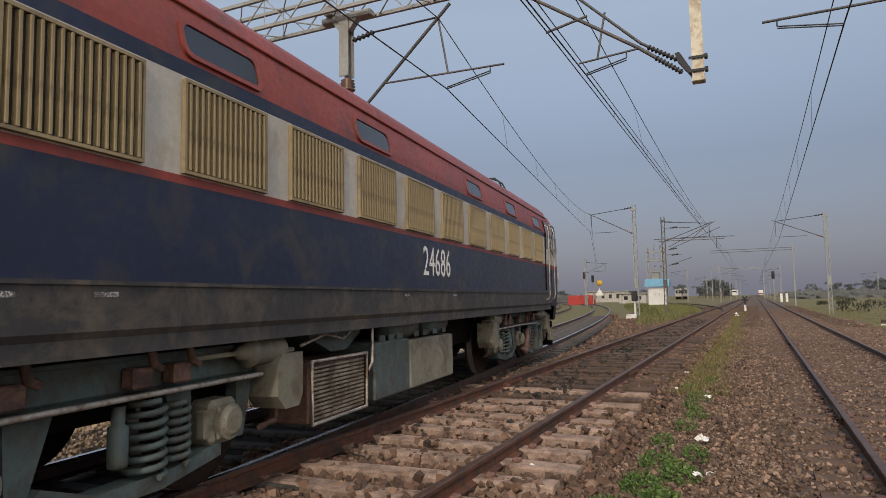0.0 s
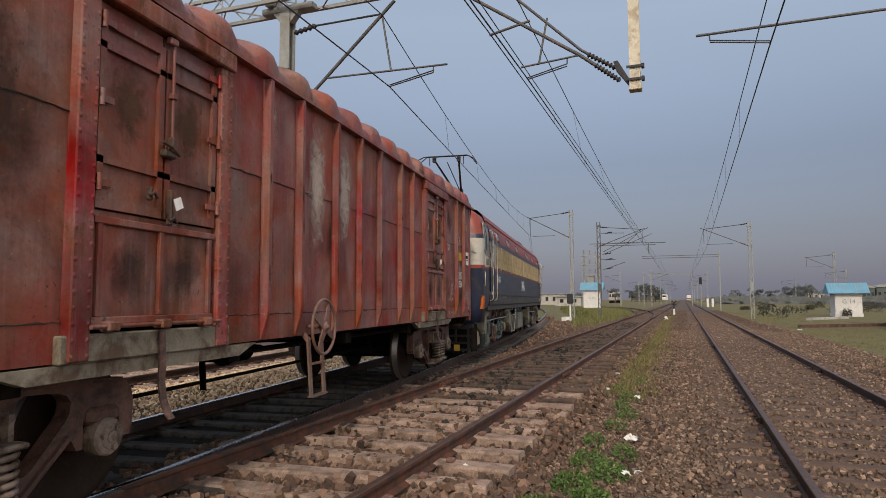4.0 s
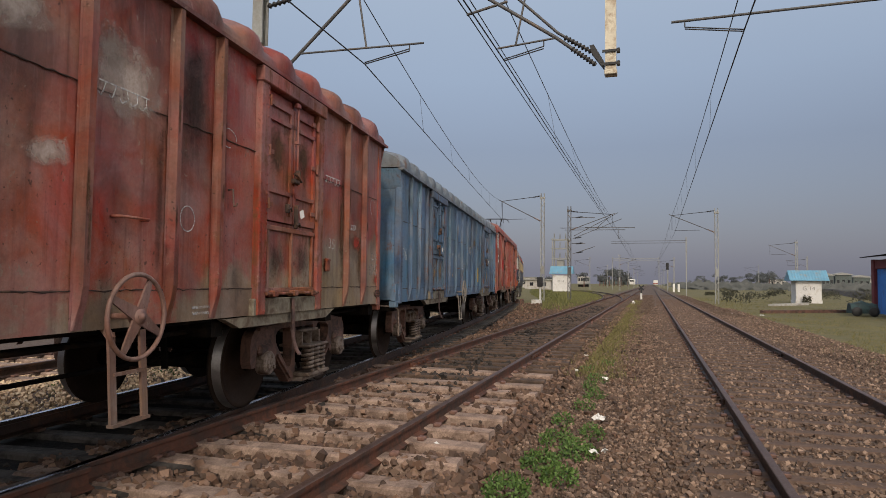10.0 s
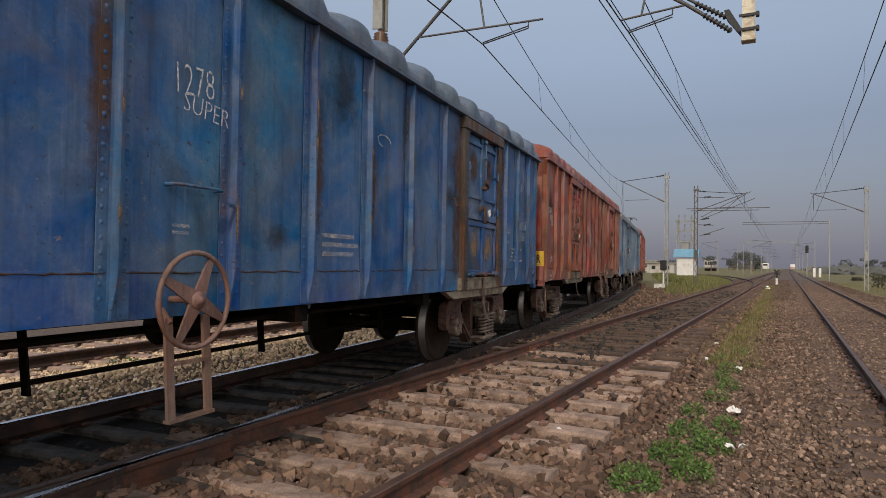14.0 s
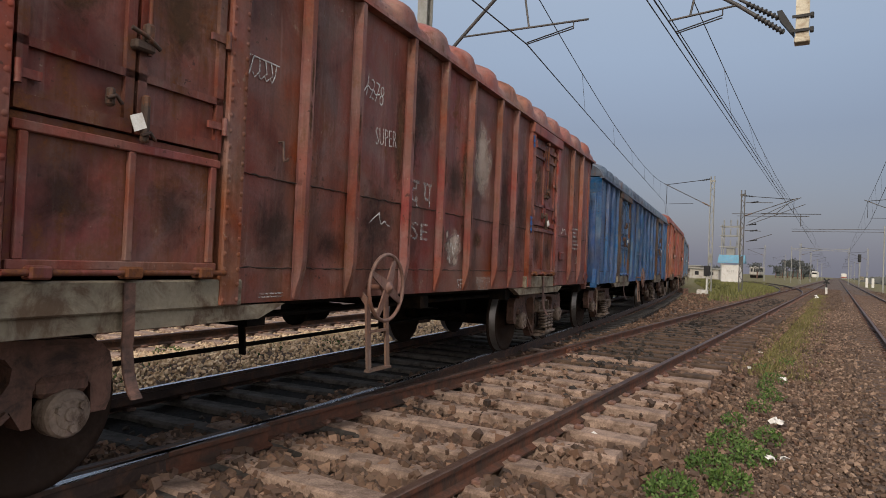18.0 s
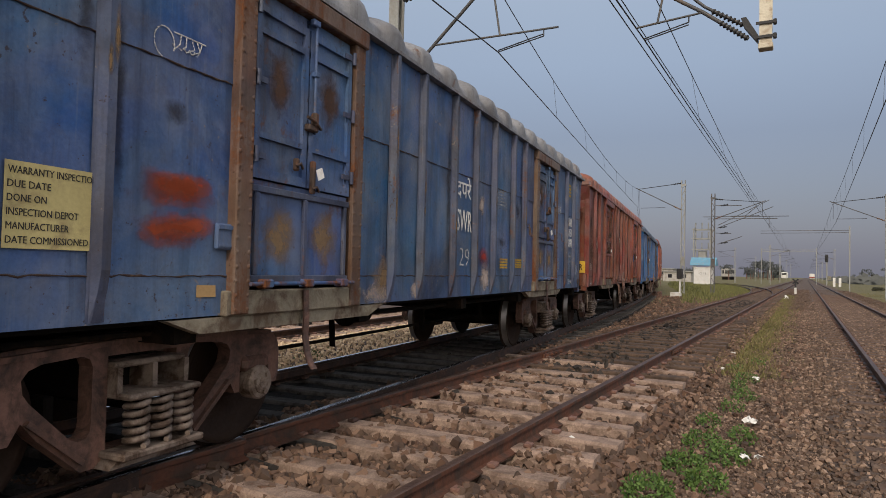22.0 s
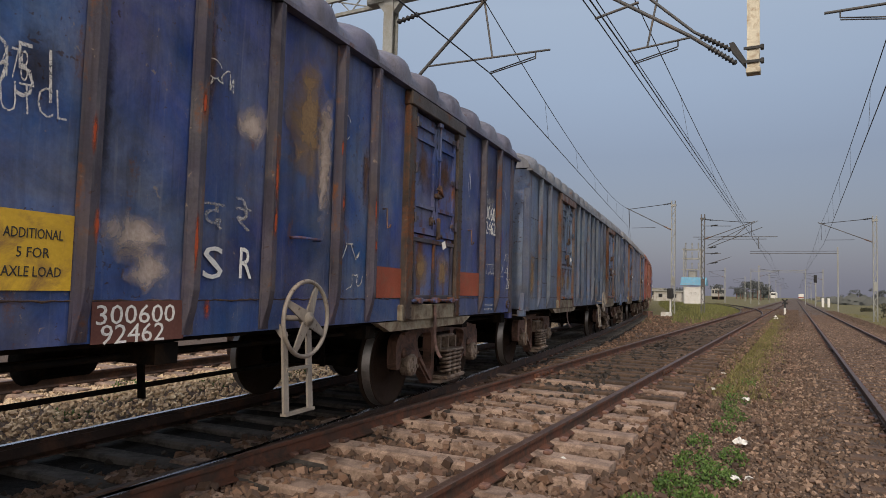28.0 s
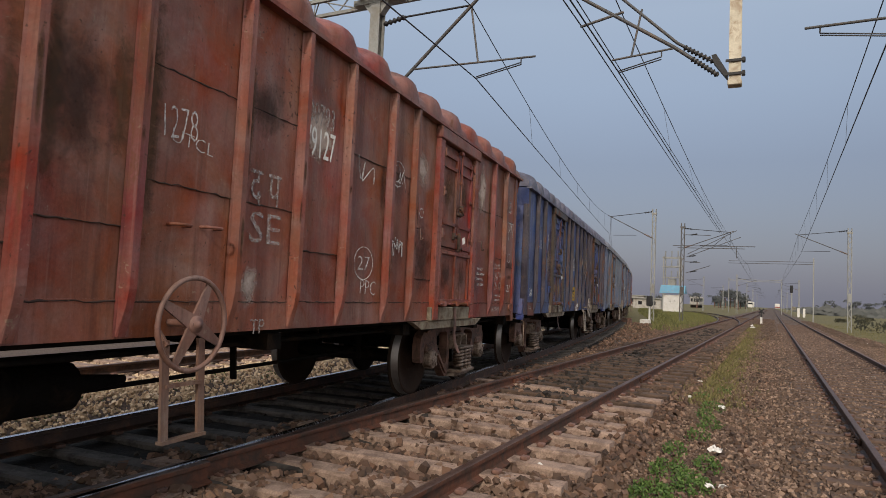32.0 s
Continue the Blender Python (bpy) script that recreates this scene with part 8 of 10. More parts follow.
def portal():
    y = PORTAL_Y
    p = thing("overhead_portal", "galvanised lattice portal carrying droppers and cantilevers over the tracks", "gantry")
    part("lattice_boom", lattice(Geo(), -16.5, 5.6, y, 7.42, 8.05, 0.62), GALV, p)
    for x in (-16.5, 5.5):
        m = Geo()
        for dx in (-0.16, 0.16):
            m.box(x + dx - 0.05, x + dx + 0.05, y - 0.11, y + 0.11, -0.4, 8.4, 0.008)
        for i in range(20):
            m.bar((x - 0.16, y + 0.1, i * 0.4), (x + 0.16, y + 0.1, i * 0.4 + 0.36), 0.03, 0.02)
        part("mast", m, GALV, p)
    d = Geo()
    x = -7.18
    d.box(x - 0.55, x + 0.62, y - 0.10, y + 0.10, 7.28, 7.40, 0.01)
    d.box(x - 0.42, x - 0.25, y - 0.2, y + 0.2, 7.40, 7.62, 0.02)
    d.prism([(x - 0.30, 7.28), (x - 0.11, 7.05), (x + 0.11, 7.05), (x + 0.30, 7.28)][::-1], y - 0.08, y + 0.08, "y")
    for yy in (-0.10, 0.10):
        d.box(x - 0.11, x + 0.11, y + yy - 0.012, y + yy + 0.012, 6.1, 7.28)
    d.box(x - 0.015, x + 0.015, y - 0.10, y + 0.10, 6.1, 7.28)
    part("dropper", d, GALV, p, "steel dropper column with an I section")
    ins = Geo()
    ins.lathe([(0.03, 0.0), (0.14, 0.02), (0.16, 0.05), (0.09, 0.08), (0.16, 0.11), (0.09, 0.14), (0.15, 0.17), (0.08, 0.2), (0.14, 0.23), (0.07, 0.27), (0.05, 0.32), (0, 0.32)], (x + 0.02, y, 5.79), "z", 16)
    part("pedestal_insulator", ins, PORCELAIN, p)
    part("stay_insulator", insulator((-7.02, y, 6.84), (-6.52, y, 6.92), 5, 0.03, 0.055), BLACK, p)
    part("cantilever", rods([((-6.78, y, 5.40), (-4.83, y, 7.15))], 0.034), OHE_TUBE, p)
    part("stay_tube", rods([((-6.52, y, 6.92), (-5.05, y, 6.93))], 0.02), WIRE, p)
    part("registration_arm", rods([((-6.33, y, 5.83), (-3.78, y, 5.78)), ((-5.08, y, 6.86), (-4.90, y, 5.80))], 0.02), OHE_TUBE, p)
    part("steady_arm", rods([((-4.93, y, 5.50), (-4.05, y, 5.66)), ((-4.05, y, 5.66), (-4.05, y, 5.78)), ((-4.93, y, 5.53), (-4.05, y, 5.70))], 0.012), WIRE, p)
    # cream dropper over the path, with two insulators to the middle track's cantilever
    d = Geo()
    x = -0.52
    d.box(x - 0.085, x + 0.085, y - 0.085, y - 0.07, 4.98, 7.42)
    d.box(x - 0.085, x + 0.085, y + 0.07, y + 0.085, 4.98, 7.42)
    d.box(x - 0.075, x - 0.062, y - 0.07, y + 0.07, 4.98, 7.42)
    d.box(x + 0.062, x + 0.075, y - 0.07, y + 0.07, 4.98, 7.42)
    d.box(x - 0.10, x + 0.10, y - 0.10, y + 0.10, 4.90, 4.98, 0.01)
    part("dropper", d, CREAM_STEEL, p, "cream painted square dropper column")
    c = Geo()
    for z in (5.07, 5.28):
        c.box(x - 0.13, x + 0.13, y - 0.115, y - 0.095, z - 0.02, z + 0.02)
        c.box(x + 0.10, x + 0.15, y - 0.11, y - 0.04, z - 0.04, z + 0.04, 0.01)
    c.prism([(x - 0.10, 5.0), (x - 0.10, 5.12), (x - 0.27, 5.43), (x - 0.34, 5.42), (x - 0.30, 5.28)], y - 0.05, y + 0.05, "y")
    part("bracket", c, BLACK, p)
    part("stay_insulator", insulator((-1.28, y, 5.62), (-0.82, y, 5.32), 8, 0.022, 0.048), BLACK, p)
    part("stay_insulator", insulator((-1.16, y, 5.42), (-0.76, y, 5.10), 8, 0.022, 0.048), BLACK, p)
    part("cantilever", rods([((-0.76, y, 5.10), (-1.42, y, 5.63)), ((-1.42, y, 5.63), (-3.9, y, 7.35))], 0.03), OHE_TUBE, p)
    part("stay_tube", rods([((-0.82, y, 5.32), (-1.38, y, 5.70)), ((-1.38, y, 5.70), (-2.7, y, 7.0)), ((-2.25, y, 6.35), (-2.98, y, 6.20))], 0.024), OHE_TUBE, p)
    part("registration_arm", rods([((-1.42, y, 5.62), (-2.42, y, 5.54)), ((-1.95, y, 6.35), (-2.1, y, 5.58))], 0.018), OHE_TUBE, p)
    part("steady_arm", rods([((-1.62, y, 5.50), (-2.31, y, 5.34)), ((-1.62, y, 5.50), (-1.62, y, 5.60)), ((-1.62, y, 5.46), (-2.31, y, 5.31))], 0.011), WIRE, p)
    part("registration_arm", rods([((0.42, y, 5.68), (5.4, y, 5.72)), ((3.2, y, 5.70), (2.4, y, 7.3))], 0.022), OHE_TUBE, p)
    part("steady_arm", rods([((0.62, y, 5.58), (1.48, y, 5.45)), ((0.62, y, 5.58), (0.62, y, 5.68)), ((0.62, y, 5.55), (1.48, y, 5.42))], 0.011), WIRE, p)
    return p


portal()


def sag(p, q, drop, n=14):
    p, q = Vector(p), Vector(q)
    return [p.lerp(q, i / n) - Vector((0, 0, drop * 4 * (i / n) * (1 - i / n))) for i in range(n + 1)]


def wire_run(contact, messenger, label, slack=0.12):
    """Contact and messenger wires through a list of supports, with hangers between them."""
    w = thing("overhead_wire", label, "wire")
    for (c0, c1), (m0, m1) in zip(zip(contact, contact[1:]), zip(messenger, messenger[1:])):
        part("contact_wire", Geo().tube(sag(c0, c1, 0.03), 0.011, 6), WIRE, w)
        part("messenger_wire", Geo().tube(sag(m0, m1, slack), 0.010, 6), WIRE, w)
        for k in range(1, 7):
            u = k / 7
            a = Vector(c0).lerp(Vector(c1), u)
            b = Vector(m0).lerp(Vector(m1), u) - Vector((0, 0, slack * 4 * u * (1 - u)))
            part("hanger", Geo().tube([a, b], 0.005, 4), WIRE, w)


wire_run([(-3.2, -45, 5.5), (-4.93, 9.3, 5.5), (-11.95, 52, 6.95), (-24, 110, 5.9)], [(-3.2, -45, 6.9), (-5.08, 9.3, 6.9), (-11.9, 52, 8.38), (-24, 110, 7.3)], "dark contact and messenger wires over the train's track", 0.75)
wire_run([(-2.6, -45, 5.4), (-2.31, 9.3, 5.33), (-2.65, 57, 5.7), (-2.9, 95, 5.8), (-3.1, 150, 5.8), (-2.9, 210, 5.8)], [(-2.4, -45, 6.4), (-2.42, 9.3, 6.66), (-3.55, 57, 7.9), (-2.9, 95, 7.1), (-3.0, 150, 7.0), (-3.0, 210, 7.0)], "dark contact and messenger wires over the middle track", 0.34)
wire_run([(-2.9, -45, 5.6), (-2.97, 9.3, 6.22), (-3.9, 57, 7.5)], [(-2.9, -45, 6.5), (-2.95, 9.3, 6.5), (-3.75, 57, 7.85)], "dark wires of the crossover over the middle track", 0.05)
wire_run([(1.4, -45, 5.5), (1.48, 9.3, 5.43), (2.1, 60, 6.0), (1.6, 115, 5.8), (2.0, 170, 5.8), (1.7, 230, 5.8)], [(1.3, -45, 6.9), (1.56, 9.3, 6.5), (1.92, 60, 7.65), (1.8, 115, 7.2), (1.8, 170, 7.1), (1.8, 230, 7.1)], "dark contact and messenger wires over the track beside the path", 0.28)


def ohe_mast(x, y, height, reach, node_z, reg_z, label="galvanised overhead line mast with a bracket arm"):
    """A lattice mast at (x, y) with a cantilever that reaches to x = reach."""
    p = thing("line_mast", label, "mast", "masts of the overhead line")
    m = Geo()
    for dx in (-0.13, 0.13):
        m.box(x + dx - 0.03, x + dx + 0.03, y - 0.10, y + 0.10, -0.3, height)
    n = int(height / 0.45)
    for i in range(n):
        a = -1 if i % 2 else 1
        m.bar((x + a * 0.13, y - 0.1, i * 0.45), (x - a * 0.13, y - 0.1, (i + 1) * 0.45), 0.05, 0.015, (0, 1, 0))
    m.box(x - 0.12, x + 0.12, y - 0.14, y - 0.11, 2.2, 2.9)
    m.box(x - 0.2, x + 0.2, y - 0.12, y + 0.12, height - 0.45, height - 0.3)
    part("column", m, OHE_TUBE if "dark" in label else GALV, p)
    s = 1 if reach > x else -1
    xm = x + s * 0.17
    low = reg_z - 0.2
    part("stay_insulator", insulator((xm, y, node_z + 0.35), (xm + s * 0.6, y, node_z + 0.27), 5, 0.03, 0.07), BLACK, p)
    part("stay_tube", rods([((xm + s * 0.6, y, node_z + 0.27), (reach, y, node_z))], 0.026), WIRE, p)
    part("stay_insulator", insulator((xm, y, low), (xm + s * 0.55, y, low + (node_z - low) * 0.55 / abs(reach - xm)), 5, 0.03, 0.07), PORCELAIN, p)
    part("cantilever", rods([((xm, y, low), (reach + s * 0.25, y, node_z + 0.1))], 0.032), OHE_TUBE, p)
    part("registration_arm", rods([((xm + s * 1.2, y, reg_z), (reach - s * 0.2, y, reg_z)), ((reach, y, node_z), (reach, y, reg_z))], 0.018), WIRE, p)
    return p


ohe_mast(-6.8, 57, 8.35, -3.1, 7.55, 6.45, "dark weathered overhead line mast with crossing arms")
ohe_mast(5.6, 60, 8.2, 1.92, 7.65, 6.3)
ohe_mast(-8.4, 52, 8.9, -11.8, 8.34, 6.8)
ohe_mast(-26.5, 112, 8.4, -23.0, 7.3, 6.0)
ohe_mast(21.0, 108, 8.4, 17.4, 7.6, 6.2)
for yy in (150, 210, 280, 360):
    ohe_mast(-6.6, yy, 8.2, -3.0, 7.0, 6.0)
    ohe_mast(5.6, yy + 20, 8.2, 1.9, 7.1, 6.0)
for yy in (165, 235):
    ohe_mast(-14.5, yy, 8.2, -18.0, 7.2, 6.1)
    ohe_mast(34.0, yy, 8.2, 30.0, 7.2, 6.1)


def crossing_arms():
    """The second set of arms on the mast beside the middle track, and the far gantry."""
    p = thing("bracket_arms", "crossed bracket arms and booms on the mast by the crossover", "gantry")
    for z, x0, x1 in ((6.42, -7.6, -1.2), (6.24, -7.2, -2.0), (5.05, -6.6, -5.4), (7.35, -6.6, -4.6)):
        part("boom", rods([((x0, 57, z), (x1, 57, z - 0.05))], 0.028), OHE_TUBE, p)
    for pq in (((-6.5, 57, 5.45), (-2.3, 57, 7.15)), ((-6.4, 57, 5.7), (-2.6, 57, 7.7)), ((-6.5, 57, 4.1), (-4.6, 57, 4.75)), ((-4.4, 57, 6.4), (-3.4, 57, 7.3)), ((-2.6, 57, 6.4), (-2.6, 57, 5.4))):
        part("cantilever", rods([pq], 0.025), OHE_TUBE, p)
    for x, z in ((-6.3, 5.5), (-6.2, 5.0), (-6.2, 7.33), (-6.2, 4.2)):
        part("insulator", insulator((x, 57, z), (x + 0.55, 57, z + 0.08), 5, 0.03, 0.075), BLACK, p)
    q = thing("overhead_portal", "distant lattice portal across the tracks", "gantry")
    part("boom", rods([((-5.3, 95, 7.3), (4.9, 95, 7.3))], 0.03), OHE_TUBE, q)
    part("boom", rods([((-5.3, 95, 7.6), (4.9, 95, 7.6))], 0.03), OHE_TUBE, q)
    for x in (4.8,):
        m = Geo()
        m.box(x - 0.07, x + 0.07, 94.92, 95.08, -0.3, 8.1)
        part("mast", m, GALV, q)
    q = thing("overhead_portal", "distant lattice portal across the tracks", "gantry")
    part("lattice_boom", lattice(Geo(), -9.0, 2.0, 165, 7.3, 7.7, 0.4, 1.5, 0.03, 0.03), GALV, q)
    for x in (-9.0, 2.0):
        m = Geo()
        m.box(x - 0.07, x + 0.07, 164.92, 165.08, -0.3, 8.1)
        part("mast", m, GALV, q)


crossing_arms()


# ---- huts, sheds and lineside things ----
def hut(x0, x1, y, depth, wall, eave, peak, name_label, mark):
    h = thing("lineside_hut", name_label, "hut")
    w = Geo()
    w.box(x0, x1, y, y + depth, -0.35, wall, 0.02)
    w.box(x0 - 0.05, x1 + 0.05, y - 0.05, y + depth + 0.05, -0.35, 0.08)
    part("wall", w, WHITEWASH, h)
    r = Geo()
    o = 0.6
    k = int((x1 - x0 + 2 * o) / 0.12)
    for ya, za, yb, zb in ((y - 0.5, eave, y + depth * 0.35, peak), (y + depth + 0.5, eave, y + depth * 0.35, peak)):
        rows = []
        for i in range(k + 1):
            x = x0 - o + (x1 - x0 + 2 * o) * i / k
            b = 0.025 * (i % 2)
            rows.append([(x, ya, za + b), (x, yb, zb + b)])
        r.sheet(rows, False)
    for x in (x0 - o, x1 + o):
        r.add([(x, y - 0.5, eave), (x, y + depth + 0.5, eave), (x, y + depth * 0.35, peak)], [(0, 1, 2)])
    part("roof", r, BLUE_SHEET, h, "pale blue corrugated roof")
    if mark:
        lettering("wall_mark", mark, 0.55, GALV, h, facing_back((x0 + x1) / 2, y - 0.055, wall * 0.62), 1.0, 0.002)
    for dx in (-0.45, 0.35):
        win = Geo()
        win.box((x0 + x1) / 2 + dx - 0.26, (x0 + x1) / 2 + dx + 0.26, y - 0.03, y + 0.0, wall * 0.70, wall * 0.86)
        if not mark:
            part("window", win, BLUE_SHEET, h, "small blue shuttered window")
    return h


hut(-16.5, -13.65, 115, 2.6, 2.9, 3.15, 4.5, "small whitewashed hut with a blue sheet roof beside the tracks", "G 15")
hut(13.65, 15.9, 70, 2.2, 1.95, 1.98, 3.0, "whitewashed hut with a blue sheet roof in the grass", "G 14")


def shed():
    s = thing("shed", "shed with maroon posts, blue painted sheets and a dark roof", "shed")
    w = Geo()
    w.box(13.75, 18.5, 33.0, 46.3, -0.3, 2.9)
    part("wall", w, BLUE_WALL, s, "bright blue painted wall")
    p = Geo()
    p.box(13.55, 13.8, 46.1, 46.6, -0.3, 3.2, 0.01)
    part("corner_post", p, MAROON, s)
    p = Geo()
    p.box(13.62, 13.78, 33.0, 46.1, 2.6, 3.15, 0.01)
    part("lintel", p, MAROON, s)
    r = Geo()
    rows = []
    for i in range(60):
        y = 32.5 + i * 0.245
        b = 0.03 * (i % 2)
        rows.append([(13.0, y, 3.35 + b), (19.0, y, 3.95 + b)])
    r.sheet(rows, False)
    r.sheet([[(a, b, c - 0.03) for a, b, c in row] for row in rows], False)
    part("roof", r, UNDER, s, "dark corrugated roof")
    b = Geo()
    b.box(13.73, 13.745, 41.5, 42.6, 1.55, 1.85)
    part("sign", b, YELLOW, s, "small yellow board")


shed()


def covered_cart():
    t = thing("handcart", "handcart under a dark teal tarpaulin beside the blue shed", "cart")
    g = Geo()
    rows = []
    for i in range(9):
        a = i / 8
        row = []
        for j in range(13):
            b = math.pi * j / 12
            bulge = 0.55 + 0.12 * noise.noise((a * 4, b * 2, 1.7)) - 0.22 * abs(a - 0.45)
            row.append((11.0 + 1.35 * a, 41.6 - 0.55 * math.cos(b), -0.05 + 1.25 * bulge * math.sin(b)))
        rows.append(row)
    g.sheet(rows)
    g.add(rows[0], [tuple(range(13))])
    g.add(rows[-1], [tuple(range(13))])
    part("tarpaulin", g, plain("teal_tarpaulin", (0.02, 0.05, 0.05), 0.6, 0, 0.35, 3, (0.012, 0.016, 0.016), 0.4, 0.3), t)
    for x in (11.25, 12.1):
        w = Geo()
        w.lathe([(0.0, -0.03), (0.22, -0.03), (0.27, 0.0), (0.22, 0.03), (0.0, 0.03)], (x, 41.0, 0.05), "y", 18)
        part("wheel", w, BLACK, t)


covered_cart()


def embankment():
    """The low dark bank of another line beyond the field."""
    g = Geo()
    for k in range(60):
        a, b = k / 60, (k + 1) / 60
        ya, yb = 95 + 330 * a, 95 + 330 * b
        xa, xb = 26 + 60 * a, 26 + 60 * b
        h = 0.55 + 0.12 * noise.noise((ya * 0.2, 0, 0))
        g.add([(xa, ya, -0.3), (xa + 0.8, ya, h), (xa + 4, ya, h), (xb, yb, -0.3), (xb + 0.8, yb, h), (xb + 4, yb, h)], [(0, 1, 4, 3), (1, 2, 5, 4)])
    tagged(part("embankment", g, DARK_STONE), "low dark bank of another line beyond the field", "bank", kind="structure")


embankment()


def small_things():
    t = thing("points_post", "white post with a black cross shaped head beside the crossover", "post")
    g = Geo()
    g.box(-0.92, -0.74, 66.9, 67.08, -0.15, 0.55, 0.01)
    part("post", g, SOLID_WHITE, t)
    g = Geo()
    g.box(-0.90, -0.76, 66.92, 67.06, 0.55, 1.15, 0.01)
    part("upper_post", g, BLACK, t)
    g = Geo()
    g.bar((-1.06, 66.9, 0.90), (-0.60, 66.9, 1.36), 0.13, 0.05, (0, 1, 0))
    g.bar((-0.60, 66.88, 0.90), (-1.06, 66.88, 1.36), 0.13, 0.05, (0, 1, 0))
    part("cross", g, BLACK, t)
    t = thing("relay_box", "white concrete box beside grey cabinets on the ground", "box")
    g = Geo()
    g.box(-8.55, -7.85, 47.6, 48.2, -0.15, 0.22, 0.03)
    part("body", g, WHITEWASH, t)
    for x, z in ((-9.3, 0.3), (-8.95, 0.3)):
        t = thing("cable_cabinet", "rusty dark cable cabinet on the ballast", "cabinet", "cabinets by the mast")
        g = Geo()
        g.box(x - 0.14, x + 0.14, 45.8, 46.1, -0.15, z, 0.02)
        part("body", g, CAST, t)
    t = thing("ground_signal", "short signal post with a dark lamp head", "signal")
    g = Geo()
    g.tube([(-8.05, 48.6, -0.15), (-8.05, 48.6, 1.2)], 0.06, 8)
    part("post", g, SOLID_WHITE, t)
    g = Geo()
    g.box(-8.25, -7.85, 48.4, 48.8, 1.2, 1.95, 0.04)
    part("head", g, BLACK, t)
    for x, y, h, lab in ((3.5, 146, 6.1, "colour light signal with a dark head beside the far track"), (-33.4, 140, 7.1, "tall colour light signal beside the curve"), (-31.6, 140, 6.3, "tall colour light signal by the curve")):
        t = thing("signal", lab, "signal")
        g = Geo()
        g.tube([(x, y, -0.3), (x, y, h - 1.4)], 0.09, 8)
        part("post", g, GALV, t)
        g = Geo()
        g.box(x - 0.28, x + 0.28, y - 0.15, y + 0.15, h - 1.5, h, 0.05)
        for k in range(3):
            g.tube([(x, y - 0.15, h - 0.3 - k * 0.42), (x, y - 0.42, h - 0.28 - k * 0.42)], 0.13, 8)
        part("head", g, BLACK, t)
        g = Geo()
        g.box(x + 0.15, x + 0.75, y - 0.1, y + 0.1, 1.2, 1.9)
        part("box", g, BOX_CREAM, t)
    for x in (4.9, 5.9):
        t = thing("marker_post", "short white marker post", "post", "white markers by the signal")
        g = Geo()
        g.box(x - 0.22, x + 0.22, 149.8, 150.2, -0.2, 1.6, 0.02)
        part("body", g, SOLID_WHITE, t)
    t = thing("beam", "pale concrete beam lying in the grass", "beam")
    g = Geo()
    g.bar((9.5, 57.9, -0.14), (13.2, 63.5, -0.14), 0.5, 0.2)
    part("body", g, PLASTER, t)
    t = thing("beam", "long dark timber lying in the grass", "beam")
    g = Geo()
    g.bar((6.5, 42.3, -0.14), (12.2, 46.6, -0.14), 0.26, 0.22)
    part("body", g, CAST, t)
    t = thing("sign_board", "white triangular sign with a yellow disc on a post", "sign")
    g = Geo()
    g.tube([(-30.2, 140, -0.3), (-30.2, 140, 4.3)], 0.07, 8)
    part("post", g, GALV, t)
    g = Geo()
    g.prism([(-31.1, 1.9), (-29.3, 1.9), (-30.2, 3.5)], 139.85, 139.9, "y")
    part("triangle", g, SOLID_WHITE, t)
    g = Geo()
    g.lathe([(0, -0.03), (0.62, -0.03), (0.62, 0.03), (0, 0.03)], (-30.2, 139.9, 4.6), "y", 20)
    part("disc", g, YELLOW, t)
    t = thing("container", "red painted low shed beside the curve", "shed")
    g = Geo()
    g.box(-37.5, -32.0, 141, 144, -0.3, 2.0, 0.05)
    part("body", g, plain("red_sheet", (0.35, 0.035, 0.03), 0.6, 0, 0.2, 2), t)
    for x0, x1, y, h in ((-30.2, -23.8, 162, 2.2), (-50, -36, 210, 3.2), (62, 70, 392, 4.6), (90, 120, 440, 5.5), (130, 160, 480, 6)):
        t = thing("low_building", "pale low building far beyond the tracks", "building")
        g = Geo()
        g.box(x0, x1, y, y + 6, -0.4, h, 0.02)
        part("wall", g, PLASTER, t)
        g = Geo()
        g.box(x0 - 0.4, x1 + 0.4, y - 0.4, y + 6.4, h, h + 0.25, 0.02)
        part("roof", g, GALV, t)
        n = max(2, int((x1 - x0) / 2.2))
        for i in range(n):
            xx = x0 + (i + 0.5) * (x1 - x0) / n
            g = Geo()
            g.box(xx - 0.45, xx + 0.45, y - 0.04, y + 0.02, h * 0.35, h * 0.75)
            part("window", g, GLASS_DARK, t)
    for x0, x1, y, h in ((84.5, 90.0, 380, 8.2), (92.0, 99.5, 385, 8.6), (104, 112, 400, 7.6), (118, 131, 410, 8.8)):
        t = thing("factory_shed", "grey factory shed with a pale sloping roof on the horizon", "shed")
        g = Geo()
        g.box(x0, x1, y, y + 9, -0.4, h - 1.4)
        part("wall", g, BOGIE_GREY, t)
        g = Geo()
        g.prism([(x0 - 0.5, h - 1.4), (x1 + 0.5, h - 1.4), (x1 + 0.5, h - 1.0), (x0 + (x1 - x0) * 0.4, h), (x0 - 0.5, h - 0.9)], y - 0.5, y + 9.5, "y")
        part("roof", g, GALV, t)
        for i in range(3):
            xx = x0 + (i + 0.5) * (x1 - x0) / 3
            g = Geo()
            g.box(xx - 0.6, xx + 0.6, y - 0.05, y + 0.02, h * 0.3, h * 0.55)
            part("window", g, GLASS_DARK, t)
    t = thing("coach", "pale railway coach standing far beyond the tracks", "coach")
    g = Geo()
    g.box(-31.8, -28.2, 300, 322, 1.0, 4.9, 0.4)
    part("body", g, PLASTER, t)
